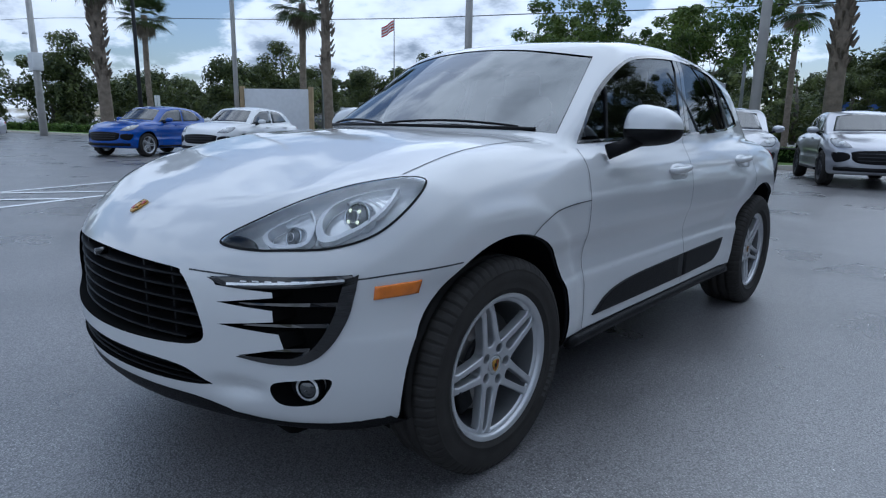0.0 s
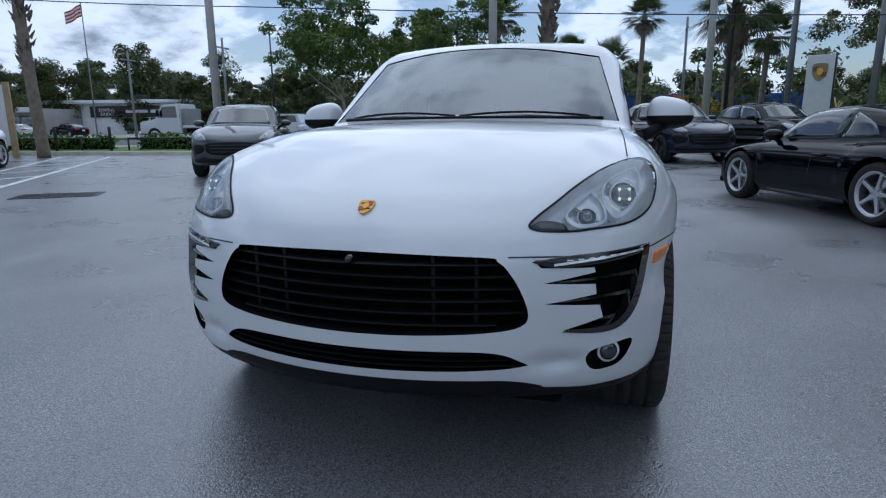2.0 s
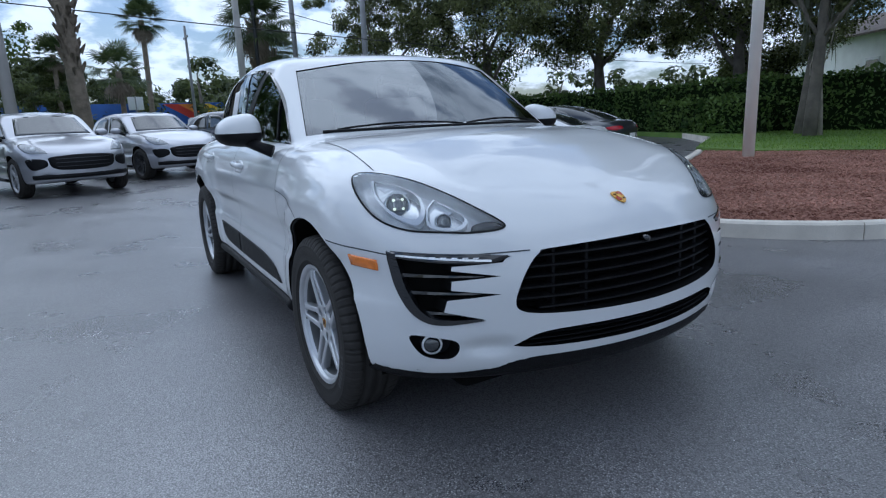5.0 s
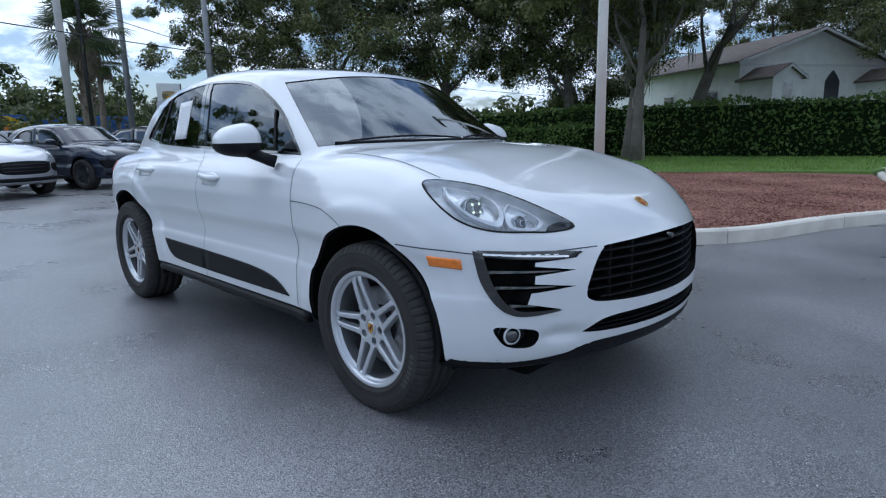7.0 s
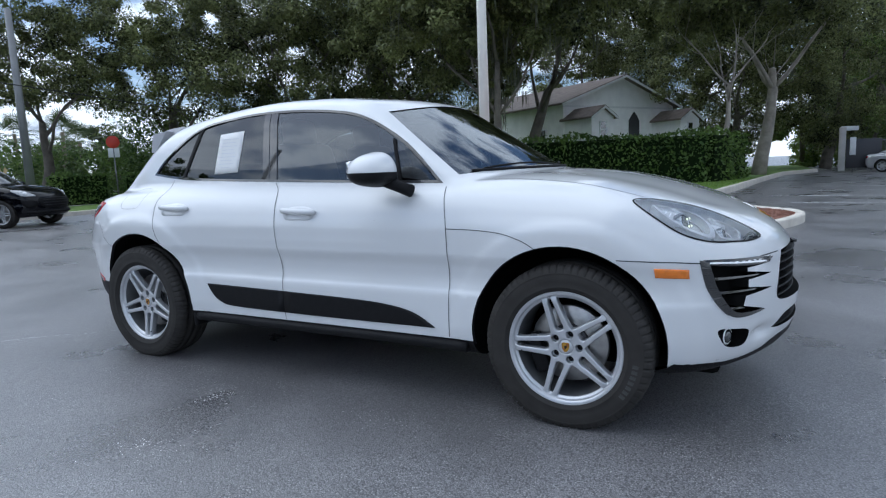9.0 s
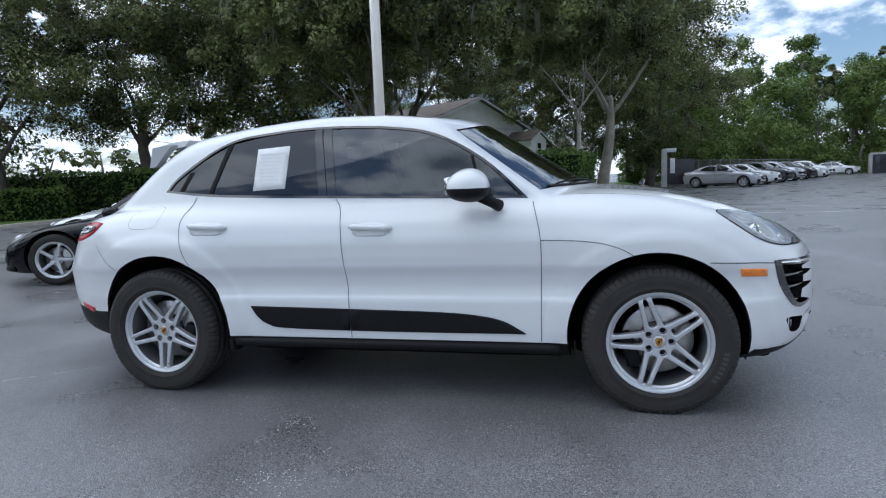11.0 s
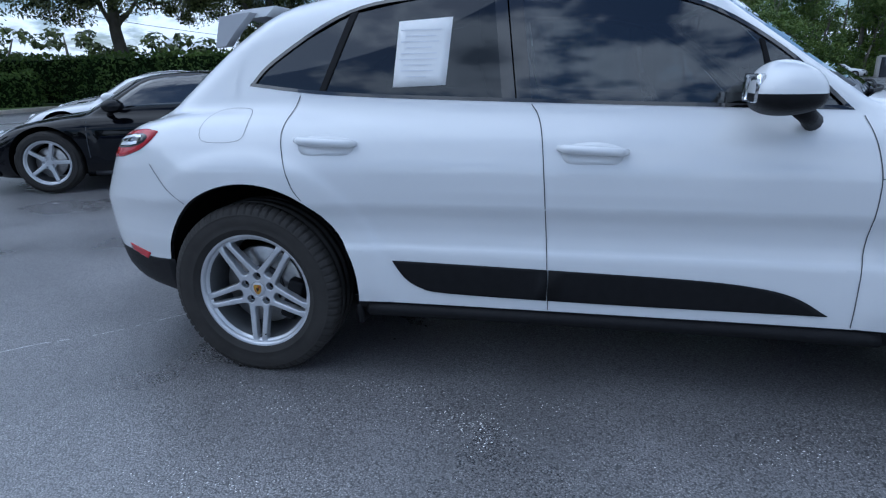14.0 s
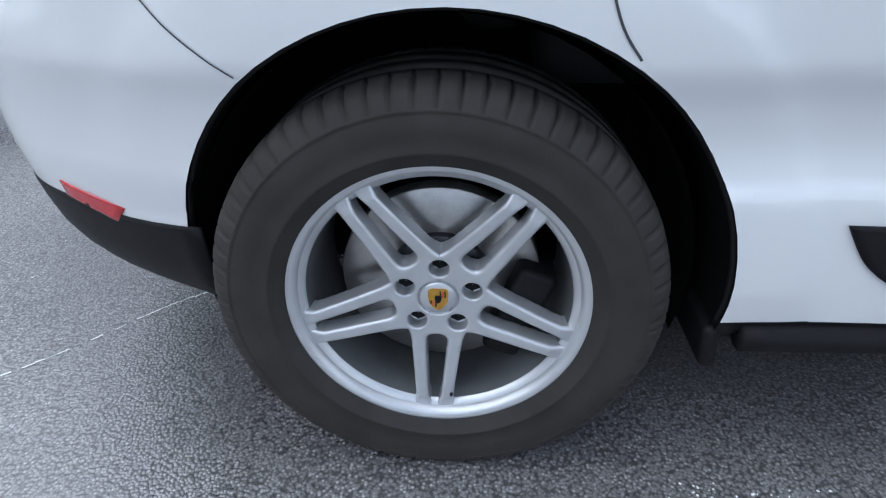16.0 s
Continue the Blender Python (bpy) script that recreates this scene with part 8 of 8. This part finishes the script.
def small_sign(x, y, h, w, hh, mat, label, yaw, z0=0.1, text=None):
    s = empty("street_sign", pose(x, y, z0, 0, 0, yaw), label, "sign")
    part("post", tubes("post", [([(0, 0, 0), (0, 0, h)], [0.03, 0.03])], 8), "grey_pole", s)
    part("plate", box(-0.015, 0.015, -w / 2, w / 2, h - hh, h, 0.004), mat, s)
    return s


def wire(p, q, sag, r=0.012):
    p, q = Vector(p), Vector(q)
    pts = [p.lerp(q, k / 24) - Vector((0, 0, sag * 4 * (k / 24) * (1 - k / 24))) for k in range(25)]
    o = part("overhead_wire", tubes("wire", [(pts, [r] * 25)], 5), "black_pole")
    tagged(o, "black overhead utility cable along the street", "cable", "overhead wires")


def gable_house():
    h = empty("house", pose(-8.73, 34.0, 0, 0, 0, 58), "white gabled house with a shingle roof behind the hedge", "house")
    def gable(name, x0, x1, y0, y1, eave, apex, over=0.35, mat="white_wall", roof="shingle", along="y"):
        xm = (x0 + x1) / 2
        bm = prism([Vector(p) for p in ((x0, 0, 0), (x1, 0, 0), (x1, 0, eave), (xm, 0, apex), (x0, 0, eave))], 1, y0, y1)
        part("wall", bm, mat, h, "white painted siding wall")
        k = (apex - eave) / (xm - x0)
        for sgn, xe in ((-1, x0), (1, x1)):
            oe = xe + sgn * over
            ze = eave - k * over
            loop = [Vector(p) for p in ((oe, 0, ze + 0.02), (xm, 0, apex + 0.02), (xm, 0, apex + 0.16), (oe, 0, ze + 0.14))]
            part("roof", prism(loop, 1, y0 - over, y1 + over), roof, h, "weathered brown shingle roof slope")
            part("fascia", prism([Vector(p) for p in ((oe, 0, ze - 0.04), (xm, 0, apex - 0.04), (xm, 0, apex + 0.10), (oe, 0, ze + 0.10))], 1, y0 - over - 0.03, y0 - over + 0.02), "white_sign", h)
    gable("main", 0, 10.4, 0, 17, 4.95, 6.75, 0.45)
    gable("porch", 0.1, 1.95, -2.4, 0, 3.9, 4.45, 0.22)
    gable("porch", 8.2, 10.1, -2.4, 0, 3.85, 4.4, 0.22)
    # low wing past the gable
    part("wall", box(10.4, 13.2, 2.0, 9, 0, 3.6), "white_wall", h)
    part("roof", box(10.4, 13.5, 1.7, 9.3, 3.6, 3.75), "shingle", h)
    # pointed dark doorway, windows
    arch = [Vector((6.4 + x, 0, z)) for x, z in ((-0.5, 1.2), (0.5, 1.2), (0.5, 3.9), (0.3, 4.2), (0, 4.5), (-0.3, 4.2), (-0.5, 3.9))]
    part("niche", prism(arch, 1, -0.05, 0.02), "grey_car", h, "dark pointed arch panel")
    for x, y in ((1.03, -2.4), (9.15, -2.4)):
        w = part("window", box(x - 0.30, x + 0.30, y - 0.05, y + 0.02, 2.65, 3.65, 0.01), "white_sign", h, "small white-framed window")
        for z in (2.92, 3.38):
            part("pane", box(x - 0.2, x + 0.2, y - 0.065, y - 0.03, z - 0.19, z + 0.19), "far_glass", w)
    for y in (2.2, 6.5):
        w = part("window", box(-0.05, 0.02, y - 0.6, y + 0.6, 2.6, 3.55, 0.01), "white_sign", h, "dark side window under a white lintel")
        part("pane", box(-0.065, -0.03, y - 0.5, y + 0.5, 2.65, 3.4), "far_glass", w)
    part("trim_band", box(0.0, 10.4, -0.03, 0.0, 4.72, 4.84), "white_sign", h)


def fence_and_gate():
    f = empty("fence", Matrix(), "dark metal mesh fence behind the parked cars", "fence")
    a, b = Vector((7.2, 38.5, 0)), Vector((26, 71, 0))
    n = 16
    for k in range(n + 1):
        p = a.lerp(b, k / n)
        part("post", tubes("post", [([p, p + Vector((0, 0, 1.9))], [0.035, 0.035])], 6), "grey_pole", f)
    for z in (0.12, 1.85):
        part("rail", tubes("rail", [([a + Vector((0, 0, z)), b + Vector((0, 0, z))], [0.025, 0.025])], 6), "grey_pole", f)
    for k in range(n):
        p, q = a.lerp(b, k / n), a.lerp(b, (k + 1) / n)
        specs = []
        for j in range(14):
            r = p.lerp(q, (j + 0.5) / 14)
            specs.append(([r + Vector((0, 0, 0.14)), r + Vector((0, 0, 1.84))], [0.012, 0.012]))
        part("infill", tubes("infill", specs, 4), "dark_alloy", f, "dark close-set uprights")
    g = empty("gate_post", pose(6.6, 38.2, 0.1), "grey gate post with a lamp arm and a white notice", "gate post")
    part("column", box(-0.16, 0.16, -0.16, 0.16, 0, 2.5, 0.02), "pole", g)
    part("arm", box(-0.1, 0.75, -0.08, 0.08, 2.3, 2.55, 0.02), "white_sign", g)
    part("notice", box(0.35, 0.65, -0.19, -0.16, 0.9, 1.9, 0.005), "white_sign", g)
    part("gate_leaf", box(0.2, 1.9, -0.03, 0.03, 0.15, 1.8, 0.01), "dark_alloy", g, "dark sheet gate leaf")
    e = empty("bin_enclosure", pose(31.5, 64, 0, 0, 0, -20) @ Matrix.Diagonal((0.68, 0.8, 0.9, 1)), "pale walled bin enclosure with grey doors", "enclosure")
    for x0, x1, y0, y1 in ((-2.6, -2.3, 0, 4), (2.3, 2.6, 0, 4), (-2.6, 2.6, 3.8, 4.0)):
        part("wall", box(x0, x1, y0, y1, 0, 2.3, 0.02), "walk", e)
    part("lintel", box(-2.6, 2.6, -0.05, 0.25, 2.2, 2.4, 0.02), "walk", e)
    for x0 in (-2.28, 0.02):
        d = part("door", box(x0, x0 + 2.26, 0.05, 0.1, 0.1, 2.18, 0.01), "grey_car", e, "grey slatted door")
        for k in range(9):
            part("slat", box(x0 + 0.1 + 0.24 * k, x0 + 0.2 + 0.24 * k, 0.02, 0.05, 0.15, 2.12), "grey_car", d)
    for p in ((16.05, 29.0),):
        bo = empty("bollard", pose(*p, 0), "yellow steel bollard standing in the car park", "bollard")
        part("tube", tubes("tube", [([(0, 0, 0), (0, 0, 1.45), (0, 0, 1.53), (0, 0, 1.57)], [0.09, 0.09, 0.075, 0.02])], 16), "yellow", bo)


def showroom():
    s = empty("showroom", pose(27.4, 37.8, 0, 0, 0, -58), "grey metal-clad showroom with an overhanging upper wall", "building")
    for k in range(6):
        for j in range(3):
            part("panel", box(0.02 + 3.0 * k, 2.98 + 3.0 * k, -12, 0, 3.2 + 2.2 * j, 5.38 + 2.2 * j, 0.01, 1), "grey_wall", s, "grey metal wall panel")
    part("roof_edge", box(-0.05, 18.05, -12.1, 0.05, 9.8, 10.0), "grey_wall", s)
    part("soffit", box(-0.02, 18, -12, -0.02, 3.1, 3.2), "grey_wall", s)
    part("lower_wall", box(3.5, 18, -12, -1.5, 0, 3.1), "grey_car", s, "dark recessed glazed base")
    c = part("camera_arm", tubes("arm", [([(-0.25, 0.1, 8.2), (-0.25, 0.1, 6.7)], [0.03, 0.03])], 6), "grey_pole", s)
    part("security_camera", dome(0.14, 1.0), "grey_pole", s, "", pose(-0.25, 0.1, 6.65, -90, 0, 0))


def shops():
    """The low shops across the street, their fascias lettered where it can be read."""
    s = empty("shop_building", Matrix.Translation(st(56, -37)) @ pose(0, 0, 0, 0, 0, 190) @ Matrix.Diagonal((1, 1, 1.15, 1)), "long low shop with a white front and dark fascia", "shop")
    part("wall", box(0, 10, -10.5, 10.5, 0, 3.6, 0.02), "white_wall", s, "white rendered wall")
    part("roof", box(-1.2, 10.4, -11, 11, 3.6, 4.0, 0.05), "white_sign", s, "pale flat roof with a deep edge")
    part("fascia", box(-0.35, -0.02, -10, 4.5, 2.0, 3.3, 0.02), "dark_sign", s, "dark sign fascia")
    part("roof_sign", box(-0.9, -0.7, -4.8, -1, 4.0, 4.6, 0.02), "dark_sign", s)
    for k in range(5):
        part("shop_window", box(-0.06, -0.01, -9.8 + 2.0 * k, -8.1 + 2.0 * k, 0.4, 1.9, 0.01), "far_glass", s)
    def words(text, y, z, size):
        c = bpy.data.curves.new("letters", "FONT")
        c.body, c.size, c.extrude, c.align_x = text, size, 0.02, "CENTER"
        tmp = new("tmp", c)
        bpy.context.view_layer.update()
        me = bpy.data.meshes.new_from_object(tmp.evaluated_get(bpy.context.evaluated_depsgraph_get()))
        bpy.data.objects.remove(tmp)
        part("lettering", me, "white_sign", s, "white fascia lettering", Matrix(((0, 0, -1, -0.37), (-1, 0, 0, y), (0, 1, 0, z), (0, 0, 0, 1))))
    words("ROWING", 2.0, 2.68, 0.55)
    words("STUDIO", 2.0, 2.18, 0.55)
    for y0, y1 in ((-9.6, -6.9), (-6.5, -4.4), (-4.0, -0.8)):
        part("name_bar", box(-0.37, -0.34, y0, y1, 2.5, 2.85), "white_sign", s, "plain pale bar")
    b = empty("shop_building", Matrix.Translation(st(48, -52)) @ pose(0, 0, 0, 0, 0, 190), "low beige shop with a glass front", "shop")
    part("wall", box(0, 9, -9, 9, 0, 3.4, 0.02), "walk", b)
    part("canopy", box(-1.5, 0, -9.5, 4, 2.9, 3.5, 0.03), "white_sign", b)
    for k in range(8):
        part("shop_window", box(-0.06, 0.0, -8.6 + 2.1 * k, -6.8 + 2.1 * k, 0.4, 2.5, 0.01), "far_glass", b)
    c = empty("striped_building", Matrix.Translation(st(47, 33)) @ pose(0, 0, 0, 0, 0, 190), "low blue building with a rainbow stripe on its wall", "shop")
    part("wall", box(0, 8, -16, 16, 0, 4.0, 0.02), "blue", c)
    for i, (mat, y0) in enumerate((("red", -4.5), ("orange", -6.0), ("yellow", -7.5))):
        loop = [Vector((0, y, z)) for y, z in ((y0, 1.8), (y0 + 2.2, 2.3), (y0 + 5.0, 3.9), (y0 + 3.2, 3.9), (y0 + 0.6, 2.8), (y0 - 1.4, 1.8))]
        part("stripe", prism(loop, 0, -0.02 - 0.004 * i, 0.01), mat, c, "bright painted stripe")
    part("stripe", prism([Vector((0, y, z)) for y, z in ((10, 0.6), (15.8, 0.6), (15.8, 2.6), (13, 2.2))], 0, -0.02, 0.01), "red", c)
    part("plinth", box(-0.05, 0, -16, 16, 0, 0.5), "dark_sign", c)


def billboard():
    b = empty("billboard", pose(-11.9, -21.8, 0, 0, 0, 35), "large blank pale board between timber posts", "billboard")
    part("board", box(-0.05, 0.05, -1.5, 1.5, 0.45, 2.6, 0.01), "white_sign", b)
    for y in (-1.6, 1.6):
        part("post", box(-0.1, 0.1, y - 0.09, y + 0.09, 0, 2.7, 0.01), "tan", b)


def pylon():
    p = empty("pylon_sign", pose(-25.6, 8.9, 0, 0, 0, -20), "pale upright pylon sign with a gold crest and dark sides", "sign")
    part("face", box(0.16, 0.22, -0.5, 0.5, 0.1, 3.8, 0.02), "white_sign", p, "pale grey sign face")
    part("core", box(-0.3, 0.16, -0.47, 0.56, 0.0, 3.8, 0.02), "dark_sign", p)
    part("crest", crest_mesh(0.62, 0.03), "tan", p, "gold and dark crest", Matrix.Translation((0.22, 0, 3.1)) @ crest_turn(Vector((1, 0, 0))))
    part("crest_inner", crest_mesh(0.26, 0.05), "gold", p, "", Matrix.Translation((0.22, 0, 3.1)) @ crest_turn(Vector((1, 0, 0))))
    for y, z in ((-0.14, 3.22), (0.14, 2.98)):
        for k in range(3):
            part("crest_bar", box(0.245, 0.262, y - 0.10 + 0.075 * k, y - 0.06 + 0.075 * k, z - 0.10, z + 0.10), "dark_sign", p)
    part("name_bar", box(0.215, 0.228, -0.38, 0.38, 0.95, 1.05), "grey_wall", p, "plain grey bar")


def flag():
    f = empty("flag_pole", pose(*st(38, -27.8), 0, 0, 10), "tall flagpole with a striped flag", "flag")
    part("shaft", tubes("shaft", [([(0, 0, 0), (0, 0, 13.6)], [0.08, 0.05])], 8), "grey_pole", f)
    for i in range(7):
        verts, faces = [], []
        for k in range(9):
            y = -0.25 * k
            d = 0.12 * math.sin(k * 0.9) - 0.02 * k
            z = 13.4 - 0.17 * i - 0.09 * k
            verts += [(d, y, z), (d, y, z - 0.17)]
        faces = [(2 * k, 2 * k + 1, 2 * k + 3, 2 * k + 2) for k in range(8)]
        part("stripe", mesh_of("stripe", verts, faces, True), "red" if i % 2 == 0 else "white_sign", f)


def rails():
    for a0, a1 in ((-14, -1.4), (0.7, 9), (10.8, 26)):
        r = empty("barrier_rail", Matrix(), "low dark metal rail along the verge", "rail")
        part("rail", tubes("rail", [([st(1.2, a0, 0.62), st(1.2, a1, 0.62)], [0.035, 0.035])], 8), "black_pole", r)
        for k in range(int((a1 - a0) / 2.6) + 2):
            a = min(a0 + 2.6 * k, a1)
            part("post", tubes("post", [([st(1.2, a, 0.1), st(1.2, a, 0.62)], [0.035, 0.035])], 8), "black_pole", r)
    for a in (0.2, -2.2):
        b = empty("bollard", Matrix.Translation(st(0.8, a, 0.1)), "short black bollard by the kerb", "bollard")
        part("tube", tubes("tube", [([(0, 0, 0), (0, 0, 0.95), (0, 0, 1.0)], [0.06, 0.06, 0.03])], 10), "black_pole", b)


def tree_stakes():
    t = empty("tree_stakes", pose(-23.9, 9.1, 0.1), "leaning pale wooden stakes tied over a young plant", "stakes")
    for k, (dx, dy, tx, ty, h) in enumerate(((-0.75, -0.1, 0.25, 0.05, 1.75), (0.7, 0.25, -0.2, 0.0, 1.9), (0.1, -0.7, -0.05, 0.25, 1.7), (0.45, -0.35, -0.35, 0.1, 1.35))):
        part("stake", tubes("stake", [([(dx, dy, -0.05), (tx, ty, h)], [0.035, 0.03])], 6), "stake_wood", t)


def details():
    tree_stakes()
    lamp = pole("lamp_post", -3.55, 9.65, 9.5, 0.135, 0.105, "lamp_white", "white square concrete lamp post in the mulch bed", 4, 0.15, "lamp post")
    part("lamp_head", box(-0.2, 0.6, -0.18, 0.18, 9.4, 9.55, 0.03), "grey_pole", lamp)
    pole("light_pole", -14.9, -13.2, 9.5, 0.16, 0.12, "pole", "tall tapering concrete light pole", base=0)
    pole("light_pole", -17.4, -3.6, 9.5, 0.17, 0.12, "pole", "tall tapering concrete light pole")
    pole("light_pole", -11.0, -23.7, 10.5, 0.11, 0.09, "pole", "tall tapering concrete light pole", base=0)
    pole("light_pole", -23.2, 4.2, 9.5, 0.16, 0.12, "pole", "tall tapering concrete light pole")
    pole("black_pole", -23.6, 5.0, 9.5, 0.09, 0.07, "black_pole", "tall slim black pole on the verge")
    pole("utility_pole", -32.1, 9.3, 11, 0.17, 0.13, "grey_pole", "tall weathered utility pole")
    pole("utility_pole", -25.35, 10.87, 8.3, 0.18, 0.12, "grey_pole", "grey utility pole beside an oak")
    pole("black_pole", -7.7, -26.1, 10, 0.09, 0.07, "black_pole", "tall slim black pole on the verge")
    cam = pole("camera_pole", -8.15, -43.8, 10, 0.24, 0.16, "pole", "concrete pole with a grey box and a camera")
    part("box", box(-0.3, 0.3, -0.5, 0.5, 4.0, 5.1, 0.03), "white_sign", cam)
    part("security_camera", dome(0.15, 1.0), "white_sign", cam, "", pose(0.4, 0, 6.2, -90, 0, 0))
    for b, a, h in ((28, -30, 9), (30, -9, 8.5), (27, 12, 9), (29, 30, 9), (33, -20, 8)):
        u = pole("utility_pole", *st(b, a)[:2], h, 0.13, 0.09, "grey_pole", "distant utility pole across the street")
        part("cross_arm", box(-0.9, 0.9, -0.06, 0.06, h - 0.9, h - 0.78), "grey_pole", u)
    sl = pole("street_lamp", *st(26, -3)[:2], 8.5, 0.09, 0.05, "black_pole", "black street lamp with a short arm")
    part("lamp_head", box(-0.5, 0.05, -0.12, 0.12, 8.4, 8.55, 0.02), "black_pole", sl)
    line = smooth_loop([Vector(p) for p in ((-6, -85, 10.0), (-10.5, -56, 8.8), (-16, -24, 6.3), (-18, -12, 5.6), (-19.6, -2.7, 5.15), (-21.4, 8.4, 4.75), (-27, 30, 4.6), (-33, 55, 5.0))], 6, False)
    o = part("overhead_wire", tubes("wire", [(line, [0.02] * len(line))], 5), "black_pole")
    tagged(o, "black overhead utility cable along the street", "cable", "overhead wires")
    wire((-27, 6, 7.0), (-44, 34, 6.5), 0.5, 0.02)
    small_sign(*st(22, -28)[:2], 3.6, 1.5, 1.0, "white_sign", "white roadside sign on a post", 10)
    small_sign(*st(6, -26)[:2], 2.9, 0.7, 1.6, "white_sign", "stack of pale route signs on a post", 10)
    small_sign(*st(8, -16)[:2], 3.2, 0.5, 1.3, "white_sign", "pale route signs on a post", 10)
    small_sign(*st(4.6, 20)[:2], 2.4, 0.55, 0.5, "white_sign", "round pale sign on a post", 10)
    small_sign(*st(4, 10.5)[:2], 1.6, 0.6, 0.5, "white_sign", "white notice on a post by the verge", 10)
    small_sign(-26.0, 15.2, 2.7, 0.5, 0.45, "white_sign", "white sign with a red disc on a post", -30)
    d = empty("round_sign", pose(-26.0, 15.2, 0.1, 0, 0, -30), "red round sign above a white one", "sign")
    part("disc", disc_mesh(0.3, 0, 0.02, 24), "red", d, "", Matrix.Translation((0.03, 0, 3.0)) @ crest_turn(Vector((1, 0, 0))))
    y = empty("notice_board", pose(-40, 26, 0, 0, 0, -30), "yellow roadside banner on two posts", "sign")
    part("banner", box(-0.02, 0.02, -0.9, 0.9, 1.2, 1.6, 0.005), "yellow", y)
    for k in (-0.85, 0.85):
        part("post", tubes("p", [([(0, k, 0), (0, k, 2)], [0.04, 0.04])], 6), "grey_pole", y)


def cones():
    for x, y in ((-35.8, 21.0), (-33.5, 20.8)):
        c = empty("traffic_cone", pose(x, y, 0.02), "orange traffic cone standing on the far verge", "traffic cone", "traffic cones")
        part("base", box(-0.18, 0.18, -0.18, 0.18, 0, 0.04, 0.01), "orange", c)
        part("cone", tubes("cone", [([(0, 0, 0.03), (0, 0, 0.4), (0, 0, 0.72)], [0.13, 0.075, 0.03])], 14), "orange", c)


cones()
gable_house()
fence_and_gate()
showroom()
shops()
billboard()
pylon()
flag()
rails()
details()
